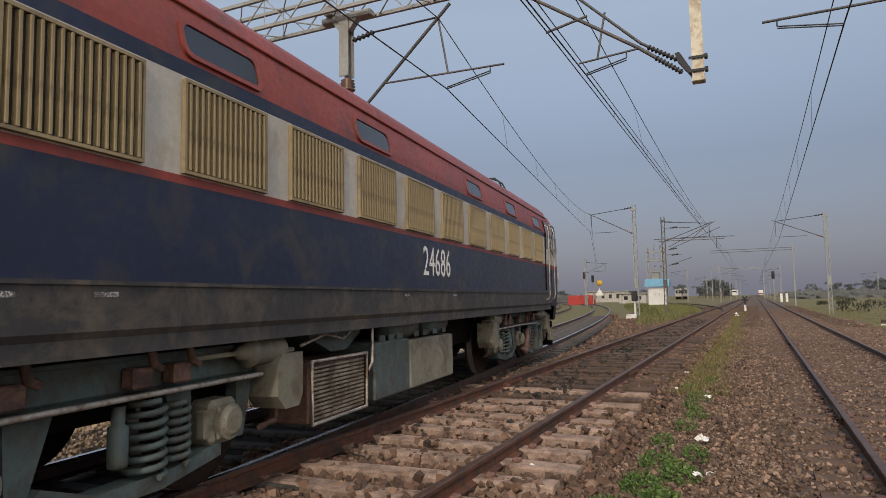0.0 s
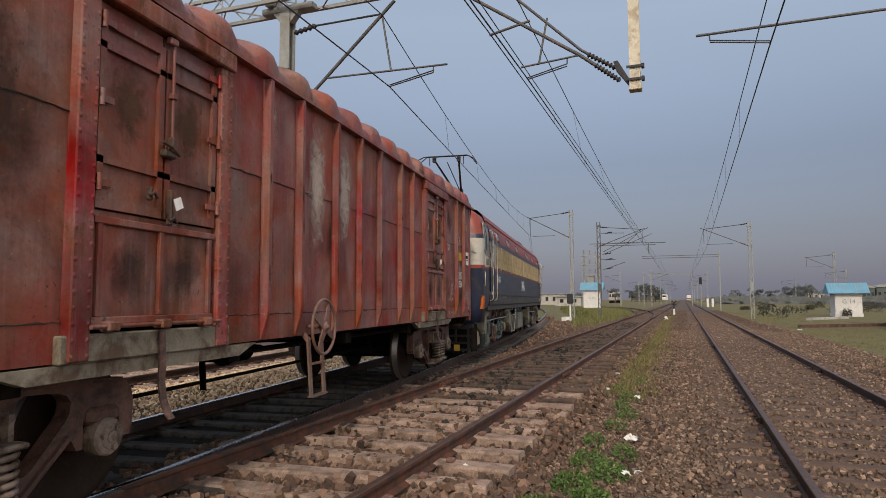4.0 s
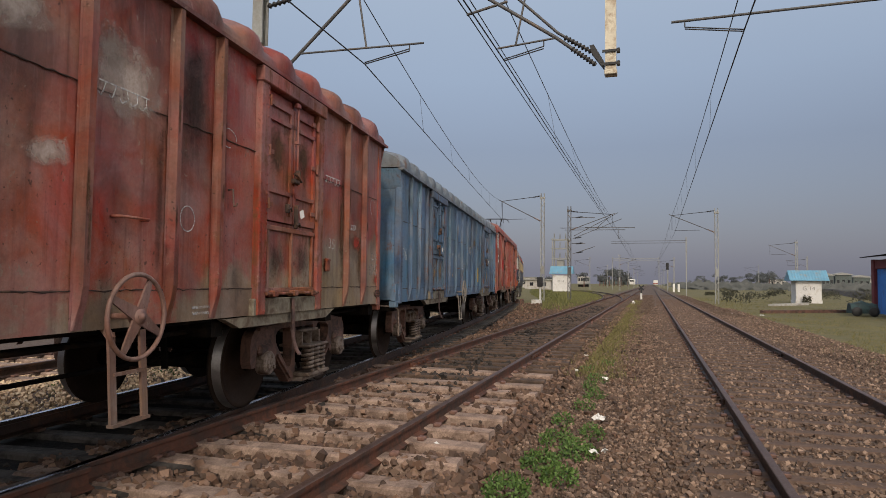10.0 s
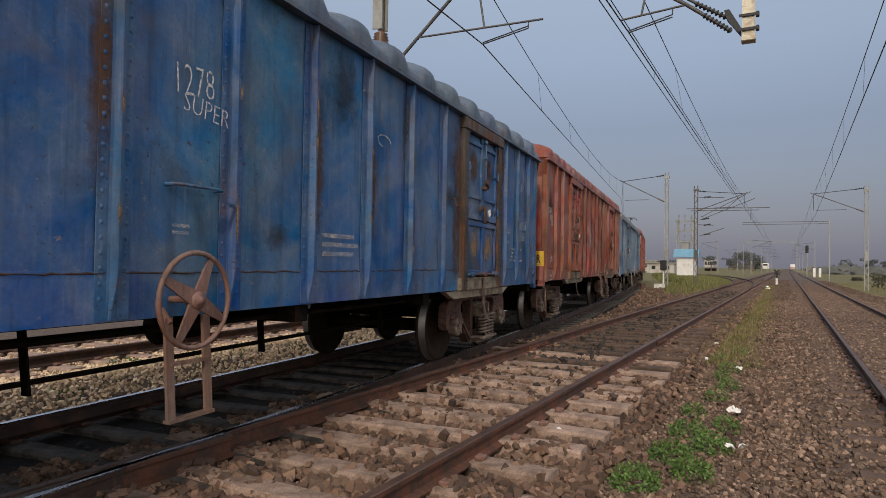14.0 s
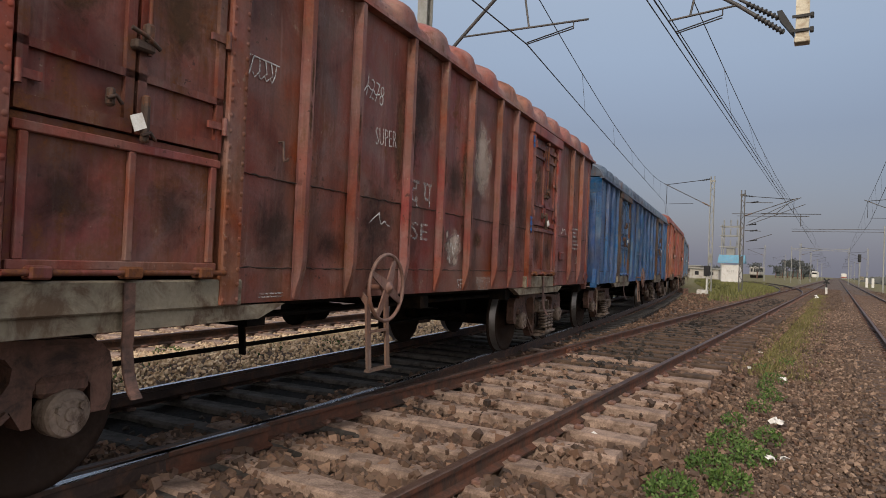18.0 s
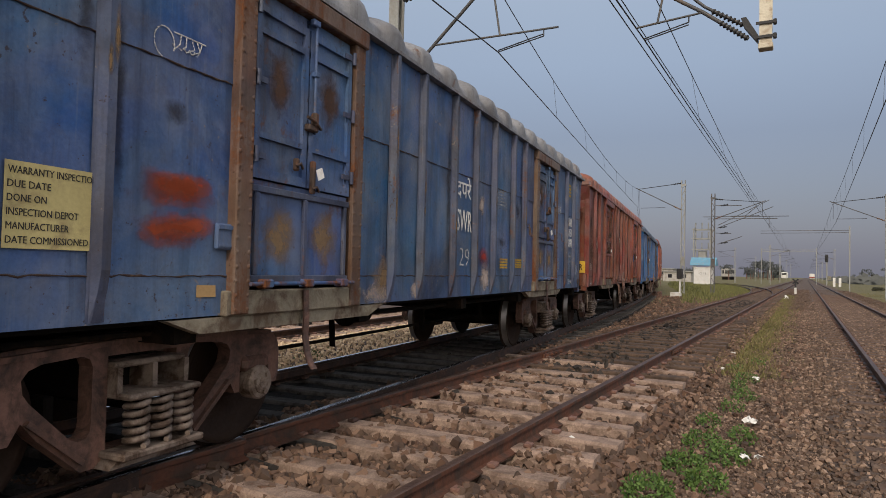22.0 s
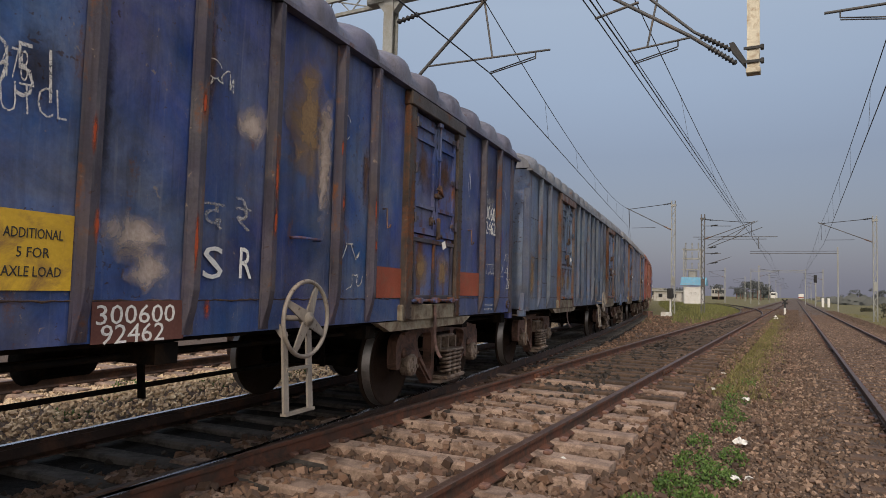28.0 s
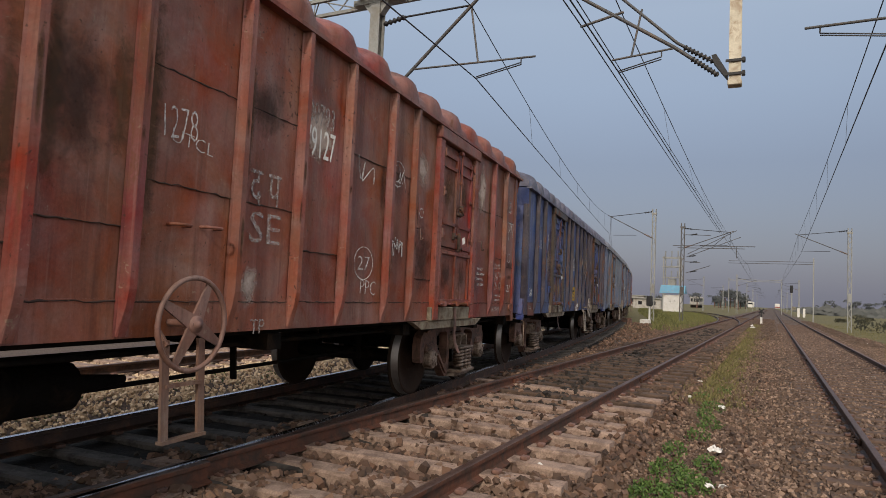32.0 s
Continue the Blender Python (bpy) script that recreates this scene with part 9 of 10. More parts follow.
    for k in range(3):
        g = Geo()
        g.box(-31.3 + k * 1.1, -30.6 + k * 1.1, 299.9, 299.99, 2.5, 3.9, 0.05)
        part("window", g, GLASS_DARK, t)
    g = Geo()
    g.box(-31.5, -28.5, 300.5, 321, -0.2, 1.0)
    part("underframe", g, UNDER, t)
    # transformer stand behind the hut
    t = thing("transformer_stand", "open steel stand with insulators behind the hut", "stand")
    for x in (-18.0, -15.2):
        for y in (125, 127.5):
            g = Geo()
            g.box(x - 0.09, x + 0.09, y - 0.09, y + 0.09, -0.3, 10.2)
            part("leg", g, GALV, t)
    for z in (4.4, 6.2, 8.2, 9.9):
        g = Geo()
        for y in (125, 127.5):
            g.bar((-18.4, y, z), (-14.8, y, z), 0.14, 0.14)
        for x in (-18, -15.2):
            g.bar((x, 124.7, z), (x, 127.8, z), 0.14, 0.14)
        part("cross_beam", g, GALV, t)
    for x in (-17.7, -16.6, -15.5):
        for z in (6.3, 8.3, 10.0):
            part("insulator", insulator((x, 125, z), (x, 125, z + 1.1), 5, 0.06, 0.15), GALV, t)
    g = Geo()
    g.box(-17.3, -15.9, 125.4, 126.9, 4.5, 6.0, 0.1)
    part("tank", g, GALV, t)
    # trains waiting far off
    t = thing("distant_train", "white fronted electric train waiting far down the line", "train")
    g = Geo()
    g.box(-12.6, -9.4, 420, 440, 0.9, 4.4, 0.35)
    part("engine", g, SOLID_WHITE, t)
    g = Geo()
    g.box(-12.3, -9.7, 419.9, 419.99, 2.9, 3.8)
    part("windscreen", g, GLASS_DARK, t)
    for k in range(6):
        g = Geo()
        g.box(-12.6 - k * 4.2 - 4.2, -9.4 - k * 4.2 - 1.2, 441 + k * 16, 456 + k * 16, 0.9, 4.5, 0.3)
        part("coach", g, BOGIE_GREY, t)
    t = thing("distant_train", "pale red and white train far down the line", "train")
    g = Geo()
    g.box(2.0, 5.2, 520, 560, 0.9, 4.4, 0.3)
    part("engine", g, SOLID_WHITE, t)
    g = Geo()
    g.box(1.98, 5.22, 519.9, 560, 1.5, 2.2)
    part("stripe", g, LOCO_RED, t)


small_things()


# ---- plants ----
def leaves(g, rng, cx, cy, cz, rx, ry, rz, count, size, up=0.3):
    """A clump of small bent leaves in an uneven ball."""
    for _ in range(count):
        a, b = rng.uniform(0, 2 * math.pi), rng.uniform(-0.4, 1)
        r = rng.uniform(0.35, 1) ** 0.6
        p = Vector((cx + rx * r * math.cos(a) * math.sqrt(max(0, 1 - b * b * 0.8)), cy + ry * r * math.sin(a) * math.sqrt(max(0, 1 - b * b * 0.8)), cz + rz * r * b))
        d = Vector((rng.uniform(-1, 1), rng.uniform(-1, 1), rng.uniform(-0.3, 1) + up)).normalized() * size * rng.uniform(0.6, 1.4)
        s = d.orthogonal().normalized() * size * 0.28
        g.add([p, p + d * 0.5 + s, p + d, p + d * 0.5 - s], [(0, 1, 2, 3)])


def plants():
    rng = random.Random(11)
    # leafy weed clumps along the path
    for x, y, r, n in ((-0.95, 3.35, 0.26, 500), (-0.62, 3.75, 0.22, 420), (-0.82, 4.15, 0.26, 480), (-0.55, 4.6, 0.24, 430), (-0.80, 5.0, 0.26, 380), (-0.50, 5.4, 0.20, 240), (-0.85, 5.9, 0.18, 160),
                       (-0.72, 6.9, 0.20, 150), (-0.66, 7.7, 0.22, 200), (-0.78, 8.5, 0.2, 150), (-0.74, 9.3, 0.25, 180), (-1.0, 10.4, 0.2, 90), (-0.7, 11.5, 0.2, 90), (-7.6, 5.5, 0.3, 200), (-7.4, 7.2, 0.3, 200), (-7.7, 4.0, 0.25, 160), (-7.1, 3.0, 0.28, 220), (-7.9, 6.3, 0.3, 240), (-8.2, 8.4, 0.35, 240), (-8.4, 4.7, 0.3, 200)):
        t = thing("weed", "low bright green weed growing in the gravel", "plant", "weeds beside the rails")
        g = Geo()
        leaves(g, rng, x, y, -0.06, r * 0.72, r * 0.95, 0.11, int(n * 0.9), 0.035)
        tagged(part("leaf_clump", g, WEED, t), kind="stuff")
    # sparse grass in the path, and dry grass beside the crossover
    g = Geo()
    for _ in range(5200):
        y = rng.uniform(9.5, 62)
        x = -1.02 + rng.gauss(0, 0.30) - (y - 15) * 0.008
        for _ in range(3):
            d = Vector((rng.gauss(0, 0.05), rng.gauss(0, 0.05), rng.uniform(0.04, 0.13)))
            p = Vector((x + rng.gauss(0, 0.05), y + rng.gauss(0, 0.06), -0.09))
            s = Vector((0.008, 0.004, 0))
            g.add([p - s, p + s, p + d], [(0, 1, 2)])
    tagged(part("dry_grass", g, FIELD), "dry yellowish grass along the path", "grass", kind="stuff")
    g = Geo()
    for _ in range(26000):
        y = 11 + 80 * rng.random() ** 1.8
        x = 4.4 + abs(rng.gauss(0, 6.0)) + 0.4 * noise.noise((0, y * 0.5, 0))
        if noise.noise((x * 0.45, y * 0.25, 3.0)) < -0.18:
            continue
        h = rng.uniform(0.03, 0.11)
        p = Vector((x, y, -0.24))
        d = Vector((rng.gauss(0, 0.06), rng.gauss(0, 0.06), h))
        s = Vector((0.014, 0.008, 0))
        g.add([p - s, p + s, p + d], [(0, 1, 2)])
    tagged(part("field_grass", g, FIELD), "yellow green grass in the field beside the tracks", "grass", kind="stuff")
    g = Geo()
    for _ in range(13000):
        y = rng.uniform(36, 130)
        x = -0.11 * y - rng.uniform(0.0, 1.0) * 9 + 3
        if -4.6 < x < -1.0 or abs(x - on_line(y)[0]) < 3.0:
            continue
        p = Vector((x, y, -0.12))
        d = Vector((rng.gauss(0, 0.08), rng.gauss(0, 0.08), rng.uniform(0.10, 0.34)))
        s = Vector((0.035, 0.01, 0))
        g.add([p - s, p + s, p + d], [(0, 1, 2)])
    tagged(part("verge_grass", g, VERGE), "olive green grass between the diverging tracks", "grass", kind="stuff")
    for k in range(46):
        y = rng.uniform(62, 160)
        x = 7 + rng.uniform(0, 1) * (y * 0.55)
        if 11 < x < 18 and 58 < y < 78:
            continue
        h = rng.uniform(0.4, 1.5)
        t = thing("bush", "dark scrubby bush in the dry field", "bush", "bushes in the field")
        g = Geo()
        leaves(g, rng, x, y, 0.1, h * rng.uniform(0.9, 1.8), h, h * 0.75, 160, 0.25)
        part("leaves", g, BUSH, t)
    for k in range(16):
        y = rng.uniform(50, 120)
        x = on_line(y)[0] + rng.uniform(3.4, 3.4 + (y - 40) * 0.05)
        if x > -6.5 or (-17.5 < x < -12.6 and y > 108):
            continue
        t = thing("bush", "low olive bush between the tracks", "bush", "bushes between the tracks")
        g = Geo()
        leaves(g, rng, x, y, 0.0, rng.uniform(0.4, 0.9), 0.5, rng.uniform(0.3, 0.7), 120, 0.16)
        part("leaves", g, VERGE, t)
    t = thing("bush", "scrubby bush before the whitewashed hut", "bush", "bushes in the field")
    g = Geo()
    leaves(g, rng, 14.5, 69.5, 0.0, 0.42, 0.35, 0.55, 220, 0.16)
    part("leaves", g, BUSH, t)
    for k in range(70):                                            # far trees
        side = rng.choice((-1, 1, 1))
        y = rng.uniform(260, 620)
        x = rng.uniform(0.06, 0.75) * y if side > 0 else -rng.uniform(0.03, 0.5) * y
        h = rng.uniform(4.5, 8.5)
        t = thing("tree", "hazy dark green tree on the far edge of the fields", "tree", "trees on the horizon")
        g = Geo()
        g.tube([(x, y, -0.3), (x + 0.1, y, h * 0.35), (x, y, h * 0.6)], [0.28, 0.2, 0.1], 6)
        part("trunk", g, CAST, t)
        g = Geo()
        for _ in range(7):
            leaves(g, rng, x + rng.gauss(0, h * 0.28), y + rng.gauss(0, 1), h * rng.uniform(0.4, 0.85), h * 0.24, h * 0.2, h * 0.2, 38, h * 0.12)
        part("crown", g, TREE, t)
    for x, y, h in ((-31, 425, 7.5), (-28, 432, 9.5), (-25, 428, 11.0), (-22.4, 430, 12.0), (-19.8, 427, 11.0), (-17, 433, 9.0), (-14, 430, 7.0), (39, 400, 8.0), (54, 402, 8.5), (58, 400, 9.6), (61.5, 405, 8.2), (47, 410, 6.5)):
        t = thing("tree", "tall hazy tree in a dense grove beyond the tracks", "tree", "grove on the horizon")
        g = Geo()
        g.tube([(x, y, -0.3), (x + 0.15, y, h * 0.3), (x, y, h * 0.55)], [0.35, 0.26, 0.12], 6)
        part("trunk", g, CAST, t)
        g = Geo()
        for _ in range(10):
            leaves(g, rng, x + rng.gauss(0, 1.3), y + rng.gauss(0, 1.2), h * rng.uniform(0.28, 0.84), 1.9, 1.7, h * 0.15, 60, 0.7)
        part("crown", g, TREE, t)
    g = Geo()
    for _ in range(5200):                                           # low scrub along the horizon
        y = rng.uniform(220, 700)
        x = rng.uniform(-0.75, 0.85) * y
        if abs(x) < 12 or -0.2 * y < x < 0:
            continue
        h = rng.uniform(1.0, 3.2)
        p = Vector((x, y, -0.3))
        for _ in range(3):
            q = p + Vector((rng.gauss(0, 1.5), rng.gauss(0, 1), h * rng.uniform(0.3, 0.9)))
            a, b = Vector((rng.uniform(0.6, 1.6), 0, rng.gauss(0, 0.3))), Vector((rng.gauss(0, 0.2), 0.2, rng.uniform(0.5, 1.2)))
            g.add([q - a, q - b, q + a, q + b], [(0, 1, 2, 3)])
    tagged(part("horizon_scrub", g, TREE), "low scrub along the horizon, greyed for haze", "bushes", kind="stuff")


plants()


# ---- sleepers ----
def sleeper_mesh(name, half, width, top, mat, clips=True):
    g = Geo()
    g.prism([(-width / 2, top - 0.18), (width / 2, top - 0.18), (width / 2 - 0.012, top - 0.02), (width / 2 - 0.035, top), (-width / 2 + 0.035, top), (-width / 2 + 0.012, top - 0.02)], -half, half, "x")
    if clips:
        g.slot = 1
        for x in (-0.87, 0.87):
            for d in (-0.105, 0.105):
                g.box(x + d - 0.035, x + d + 0.035, -0.045, 0.045, top, top + 0.035, 0.008)
    return g.mesh(name, [mat, CAST])


def sleepers():
    rng = random.Random(5)
    mid = [sleeper_mesh("sleeper", 1.52 + 0.02 * k, 0.25 + 0.01 * k, 0.022 + 0.006 * k, SLEEPER) for k in range(3)]
    dark = sleeper_mesh("sleeper", 1.38, 0.25, 0.004, SLEEPER_DARK)
    browned = [sleeper_mesh("sleeper", 1.50 + 0.02 * k, 0.25, 0.022 + 0.006 * k, SLEEPER_BROWN) for k in range(3)]
    for i in range(-14, 130):
        y = -1.2 + i * 0.60
        s = part("sleeper", (browned if y > 8.6 + rng.gauss(0, 1.2) else mid)[rng.randrange(3)], None, TRACKS["middle"])
        s.matrix_basis = pose(MID_X + rng.gauss(0, 0.03), y + rng.gauss(0, 0.02), rng.gauss(0, 0.006), rng.gauss(0, 0.6), rng.gauss(0, 0.25), rng.gauss(0, 1.0))
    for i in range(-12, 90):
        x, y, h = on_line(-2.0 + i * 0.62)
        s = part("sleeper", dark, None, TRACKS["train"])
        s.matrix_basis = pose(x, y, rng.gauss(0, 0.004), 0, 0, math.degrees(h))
    brown = sleeper_mesh("sleeper", 1.36, 0.24, -0.030, plain("earthy_sleeper", (0.125, 0.078, 0.055), 0.95, 0, 0.3, 4, (0.075, 0.046, 0.033), 0.5, 0.3))
    for i in range(-16, 110):
        s = part("sleeper", brown, None, TRACKS["right"])
        s.matrix_basis = pose(RIGHT_X, 1.2 + i * 0.61, rng.gauss(0.020, 0.005), 0, 0, rng.gauss(0, 0.7))
    pale = sleeper_mesh("sleeper", 1.38, 0.26, 0.0, SLEEPER)
    for i in range(50):
        x, y, h = on_line(-2.0 + i * 0.65, -4.9)
        s = part("sleeper", pale, None, TRACKS["far"])
        s.matrix_basis = pose(x, y, 0, 0, 0, math.degrees(h))
    # fishplates with bolts at the joints
    for x, ys in ((MID_X - 0.87, (9.4, 21.6)), (MID_X + 0.87, (11.3, 24.5)), (RIGHT_X - 0.87, (7.9, 20.9)), (RIGHT_X + 0.87, (14.2, 27.0))):
        for y in ys:
            g = Geo()
            for sx in (-1, 1):
                rail_top = RAIL if x < 0 else RAIL - 0.05
                g.box(*sorted((x + sx * 0.014, x + sx * 0.045)), y - 0.48, y + 0.48, rail_top - 0.122, rail_top - 0.045, 0.008)
                for k in range(4):
                    g.tube([(x + sx * 0.04, y - 0.33 + k * 0.22, rail_top - 0.085), (x + sx * 0.075, y - 0.33 + k * 0.22, rail_top - 0.085)], 0.02, 6)
            part("fishplate", g, RAIL_RUST if x < 0 else RAIL_DARK, TRACKS["middle" if x < 0 else "right"], "bolted steel fishplate")
    # check rail beside the frog, and the crossover's rails
    part("check_rail", rail_mesh([(MID_X - 0.87 + 0.10 - 0.002 * k, -1.0 + k * 0.8, 0.0) for k in range(5)], "check_rail", [RAIL_RUST, RAIL_TOP]), None, TRACKS["middle"])
    cross = thing("railway_track", "rusty crossover rails leaving the middle track", "track", kind="structure")
    for off in (-0.87, 0.87):
        pts = []
        for k in range(40):
            y = 44 + k * 2.2
            x = MID_X - 0.0016 * max(0, y - 46) ** 2
            pts.append((x + off, y, math.atan(0.0032 * max(0, y - 46))))
        part("rail", rail_mesh(pts, "rail", [RAIL_DARK, RAIL_TOP]), None, cross)


sleepers()


# ---- ballast and gravel ----
def stone_field(name, label, mat, spots, size, seed, sink=0.35):
    """Many broken stones as one mesh; spots is an array of x, y, z."""
    rs = np.random.RandomState(seed)
    cube = np.array([(x, y, z) for x in (-1, 1) for y in (-1, 1) for z in (-1, 1)], float) * 0.68
    faces = np.array([(0, 1, 3, 2), (4, 6, 7, 5), (0, 4, 5, 1), (2, 3, 7, 6), (0, 2, 6, 4), (1, 5, 7, 3)])
    n = len(spots)
    v = cube[None] * (1 + rs.uniform(-0.30, 0.30, (n, 8, 3)))
    v *= rs.uniform(0.65, 1.2, (n, 1, 3))
    q = rs.normal(size=(n, 4))
    q /= np.linalg.norm(q, axis=1, keepdims=True)
    w, x, y, z = q.T
    rot = np.stack([np.stack([1 - 2 * (y * y + z * z), 2 * (x * y - z * w), 2 * (x * z + y * w)], -1),
                    np.stack([2 * (x * y + z * w), 1 - 2 * (x * x + z * z), 2 * (y * z - x * w)], -1),
                    np.stack([2 * (x * z - y * w), 2 * (y * z + x * w), 1 - 2 * (x * x + y * y)], -1)], 1)
    s = size * np.clip(np.exp(rs.normal(0, 0.40, (n, 1, 1))), 0.35, 1.7)
    v = np.einsum("nij,nkj->nki", rot, v) * s + spots[:, None, :]
    v[..., 2] += (s[..., 0] * (1 - 2 * sink) * 0.6)
    me = bpy.data.meshes.new(name)
    f = (faces[None] + (np.arange(n) * 8)[:, None, None]).reshape(-1, 4)
    me.vertices.add(n * 8)
    me.vertices.foreach_set("co", v.reshape(-1))
    me.loops.add(f.size)
    me.loops.foreach_set("vertex_index", f.reshape(-1).astype(np.int32))
    me.polygons.add(len(f))
    me.polygons.foreach_set("loop_start", np.arange(0, f.size, 4, dtype=np.int32))
    me.polygons.foreach_set("use_smooth", np.zeros(len(f), bool))
    me.update(calc_edges=True)
    me.materials.append(mat)
    tagged(part(name, me, None), label, "stones", kind="stuff")


def scatter(rs, n, x0, x1, y0, y1, power=1.6):
    u = rs.uniform(0, 1, n) ** power
    return np.stack([rs.uniform(x0, x1, n), y0 + (y1 - y0) * u], -1)


def ballast():
    rs = np.random.RandomState(3)

    def flat(p, z):
        return np.concatenate([p, np.asarray(z).reshape(-1, 1) * np.ones((len(p), 1))], 1)
    # middle track: heaped between the sleepers, thinner on them
    p = scatter(rs, 36000, -4.75, -1.15, 1.0, 42, 1.75)
    phase = np.abs(((p[:, 1] + 1.2) / 0.60 + 0.5) % 1 - 0.5) * 0.60
    on = (phase < 0.14) & (np.abs(p[:, 0] - MID_X) < 1.5)
    cover = rs.uniform(0, 1, (80, 14)) ** 1.7 * 0.62             # some sleepers are half buried
    hide = cover[np.clip(((p[:, 1] + 1.2) / 0.60 + 0.5).astype(int), 0, 79), np.clip(((p[:, 0] - MID_X + 2.1) / 0.3).astype(int), 0, 13)]
    keep = (~on | (rs.uniform(0, 1, len(p)) < hide)) & (np.abs(np.abs(p[:, 0] - MID_X) - 0.87) > 0.09)
    z = np.where(on, 0.012, -0.045)
    oil = (np.abs(p[:, 0] - MID_X + 0.1) < 0.62 + rs.normal(0, 0.1, len(p))) & (p[:, 1] > 8 + rs.normal(0, 1.5, len(p)))
    stone_field("oiled_ballast", "dark oily stone along the middle of the track", DARK_STONE, flat(p, z)[keep & oil], 0.034, 15)
    keep &= ~oil
    stone_field("track_ballast", "brown and pink broken stone between the sleepers of the middle track", BALLAST, flat(p, z)[keep], 0.029, 1)
    p = scatter(rs, 44000, -1.5, 0.95, 1.0, 34, 1.9)
    stone_field("path_gravel", "brown grey gravel of the path between the tracks", GRAVEL, flat(p, -0.092), 0.0155, 2)
    p = scatter(rs, 3000, -1.5, 0.95, 1.0, 40, 1.3)
    stone_field("loose_stone", "larger loose stones on the path", BALLAST, flat(p, -0.085), 0.027, 12)
    p = scatter(rs, 14000, -6.0, 4.6, 34, 95, 1.3)
    stone_field("far_gravel", "brown gravel of the track beds further off", DULL_GRAVEL, flat(p, -0.085), 0.045, 13)
    p = scatter(rs, 12000, -1.4, 5.0, -9.5, 1.2, 1.0)
    stone_field("near_gravel", "brown gravel behind the crossing of the paths", GRAVEL, flat(p, np.interp(np.abs(p[:, 0] - RIGHT_X), (1.35, 1.9), (-0.028, -0.088))), 0.024, 14)
    p = scatter(rs, 60000, -0.15, 5.2, 2.0, 46, 1.7)
    keep = np.abs(np.abs(p[:, 0] - RIGHT_X) - 0.87) > 0.06
    row = np.abs(((p[:, 1] - 1.2) / 0.61 + 0.5) % 1 - 0.5) * 0.61
    keep &= (row > 0.09) | (np.abs(p[:, 0] - RIGHT_X) > 0.96) | (rs.uniform(0, 1, len(p)) < 0.35)
    bed = np.interp(np.abs(p[:, 0] - RIGHT_X), (1.35, 1.9), (-0.028, -0.090))
    g = Geo()
    g.sheet([[(RIGHT_X + dx, y, z) for dx, z in ((-1.95, -0.12), (-1.4, -0.032), (1.4, -0.032), (1.95, -0.12))] for y in (-60, -20, 0, 10, 20, 40, 80, 200, 420)])
    tagged(part("track_bed", g, GROUND), "earthy bed of the sunken track", "track bed", kind="structure")
    stone_field("sunk_gravel", "small earthy gravel in and beside the sunken track", GRAVEL, flat(p, bed)[keep], 0.0185, 4)
    # under the train: a near-black bed and stones
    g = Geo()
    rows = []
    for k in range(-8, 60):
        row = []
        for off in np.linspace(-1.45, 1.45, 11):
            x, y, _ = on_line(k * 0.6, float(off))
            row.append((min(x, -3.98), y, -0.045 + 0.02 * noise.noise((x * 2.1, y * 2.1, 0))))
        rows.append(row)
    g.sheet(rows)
    tagged(part("oily_sludge", g, BLACK_BED), "black sheet between the sleepers under the train", "sludge", kind="structure")
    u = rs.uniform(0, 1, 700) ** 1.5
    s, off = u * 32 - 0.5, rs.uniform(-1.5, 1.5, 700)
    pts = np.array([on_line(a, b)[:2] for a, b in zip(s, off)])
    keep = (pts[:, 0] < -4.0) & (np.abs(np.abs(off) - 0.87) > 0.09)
    stone_field("oily_ballast", "black stone under the train", DARK_STONE, flat(pts, -0.05)[keep], 0.026, 5)
    u = rs.uniform(0, 1, 34000) ** 1.5
    s, off = u * 30 - 1.0, rs.uniform(-6.6, -1.35, 34000)
    pts = np.array([on_line(a, b)[:2] for a, b in zip(s, off)])
    hump = -0.07 + 0.10 * np.exp(-((off + 2.6) / 0.9) ** 2)
    stone_field("pale_ballast", "pale sandy broken stone beyond the train", SANDY, flat(pts, hump), 0.021, 6)
    # between the curving and the straight track
    p = scatter(rs, 5000, -9.0, -4.4, 7, 48, 1.2)
    lim = np.array([on_line(y)[0] for y in p[:, 1]])
    keep = p[:, 0] > lim + 1.4
    stone_field("wedge_ballast", "rusty brown stone in the wedge between the tracks", BALLAST, flat(p, -0.08)[keep], 0.042, 7)


ballast()


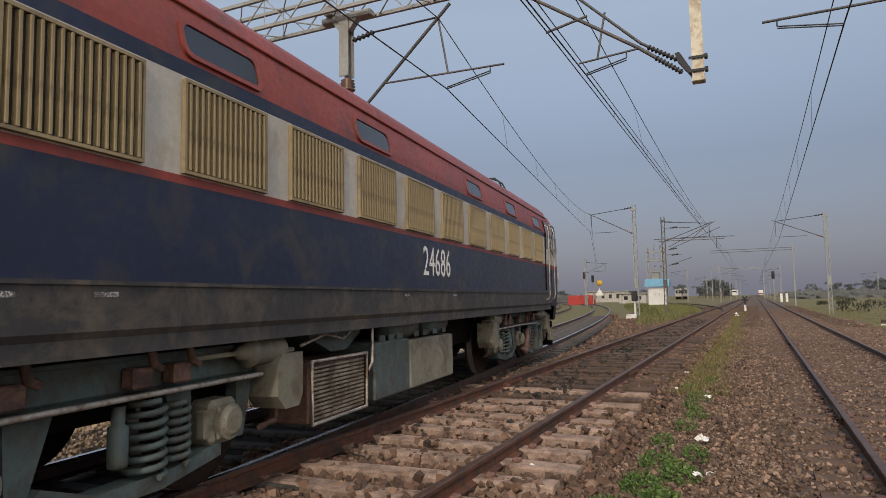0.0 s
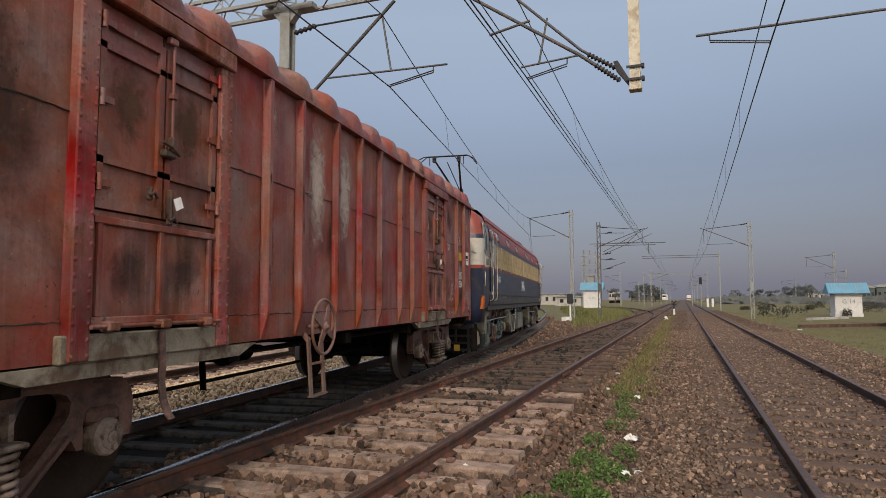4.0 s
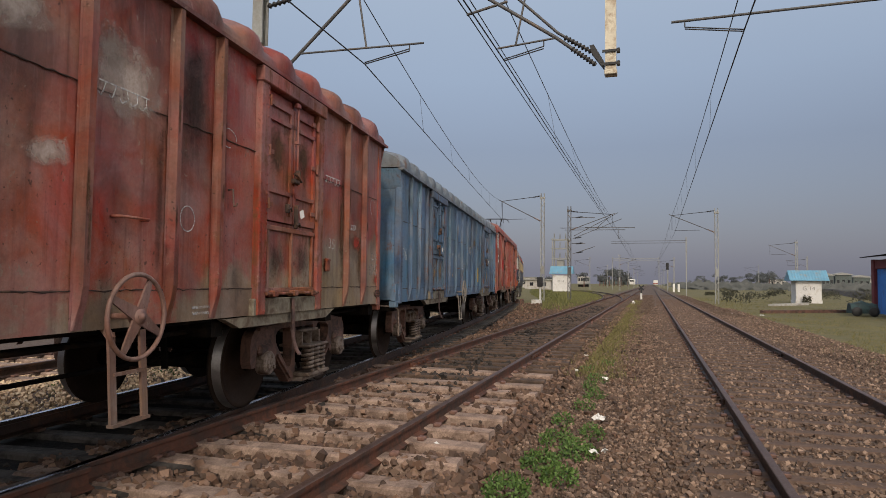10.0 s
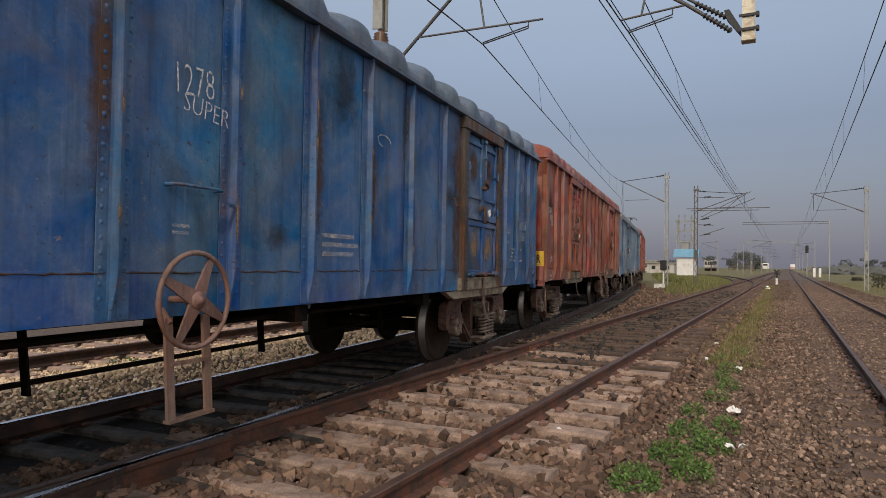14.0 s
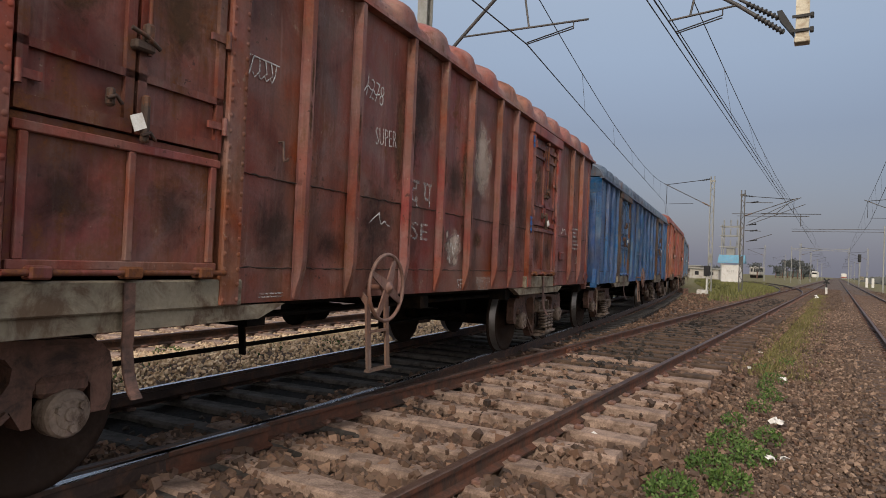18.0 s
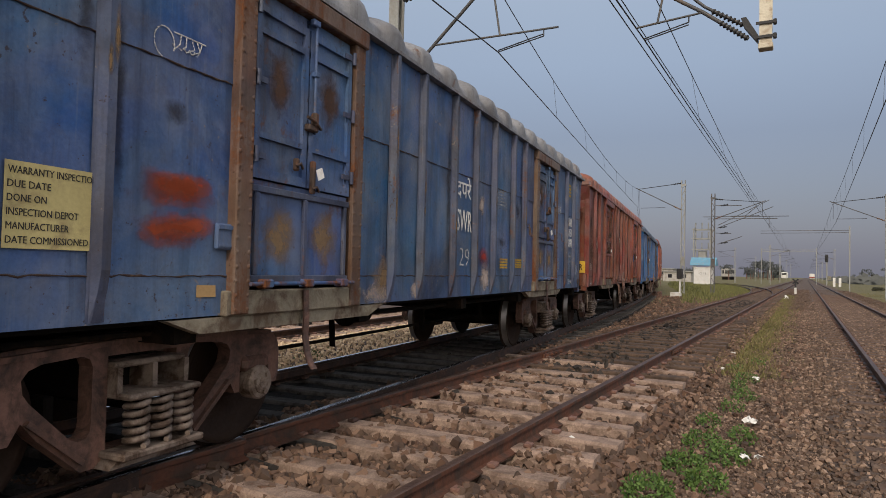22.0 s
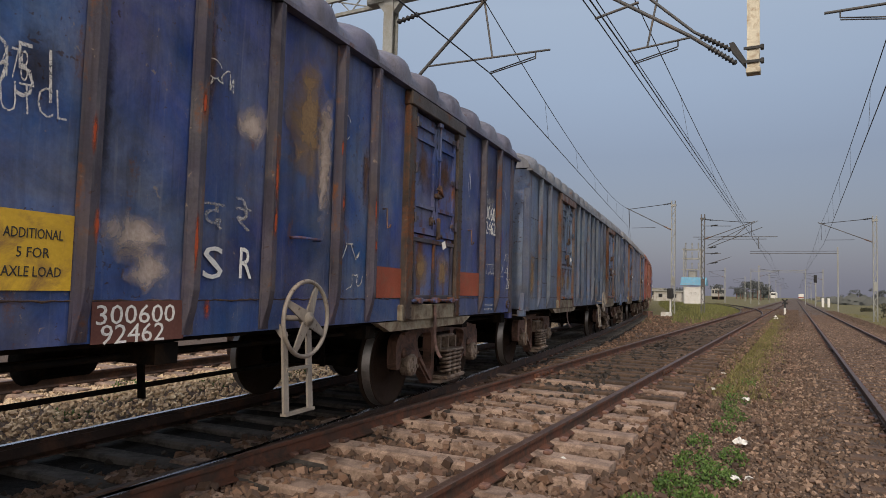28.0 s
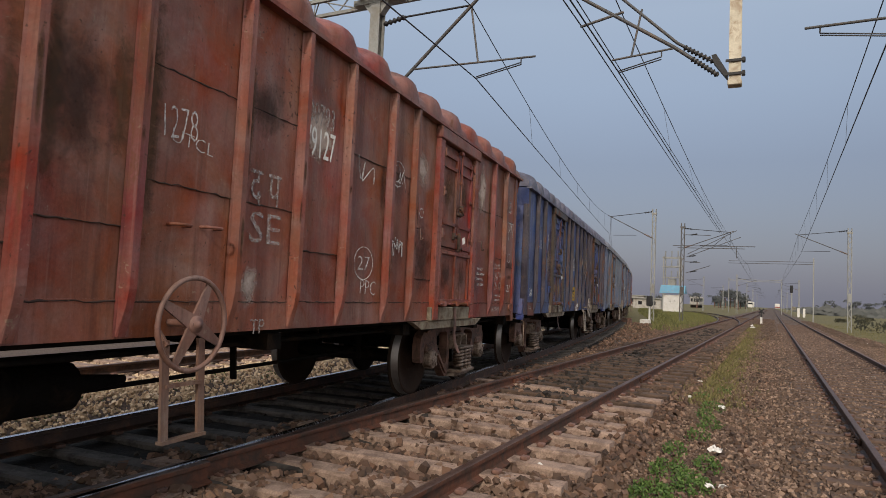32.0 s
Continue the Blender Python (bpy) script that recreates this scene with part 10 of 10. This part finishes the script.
def litter():
    rng = random.Random(8)
    for x, y, r, z in ((-0.50, 6.0, 0.10, 0.0), (-0.37, 4.53, 0.07, 0.0), (-0.62, 9.2, 0.06, 0.0), (5.0, 24.7, 0.22, -0.15), (4.4, 38, 0.18, -0.12), (5.9, 38, 0.15, -0.15), (-1.4, 56, 0.5, -0.08), (-1.2, 52, 0.35, -0.08), 
                       (4.0, 12.3, 0.08, -0.12), (6.8, 20, 0.12, -0.2), (-1.79, 4.17, 0.075, 0.02), (2.2, 17, 0.07, -0.02), (-1.15, 10.0, 0.05, 0), (-1.2, 12.4, 0.06, 0), (-6.7, 9.5, 0.07, 0.0), (-7.9, 7.0, 0.06, 0.03)):
        r *= 0.75
        t = thing("litter", "crumpled white scrap lying on the gravel", "litter", "white scraps on the ground")
        g = Geo()
        for _ in range(4):
            cx, cy = x + rng.gauss(0, r * 0.5), y + rng.gauss(0, r * 0.5)
            n = 7
            ring = [(cx + r * rng.uniform(0.4, 0.8) * math.cos(2 * math.pi * k / n), cy + r * rng.uniform(0.3, 0.6) * math.sin(2 * math.pi * k / n), z + rng.uniform(-0.03, 0.02)) for k in range(n)]
            g.add(ring + [(cx, cy, z + r * rng.uniform(0.2, 0.5))], [(k, (k + 1) % n, n) for k in range(n)])
        part("scrap", g, PAPER, t)


litter()


# ---- movement ----
def travelled(t):
    """The way of the train's reference point along the track: it slows a little."""
    u = t / 16
    return -10.819 + 65.785 * u - 0.204 * u ** 2 - 0.381 * u ** 3


def vehicle_pose(s_centre, half_base):
    """A vehicle whose two bogies stand on the track half_base before and behind its centre."""
    xa, ya, _ = on_line(s_centre - half_base)
    xb, yb, _ = on_line(s_centre + half_base)
    return pose((xa + xb) / 2, (ya + yb) / 2, RAIL, 0, 0, math.degrees(math.atan2(-(xb - xa), yb - ya)))


def motions():
    wheel_times = [i * 0.15 for i in range(214)] + [32.0]
    for ob, ahead, base in VEHICLES:
        walk(ob, [(float(t), vehicle_pose(travelled(t) + ahead, base)) for t in range(33)])
    for ob, y, z, radius in WHEELSETS:
        walk(ob, [(t, Matrix.Translation((0, y, z)) @ Matrix.Rotation(-travelled(t) / radius, 4, "X")) for t in wheel_times])


motions()
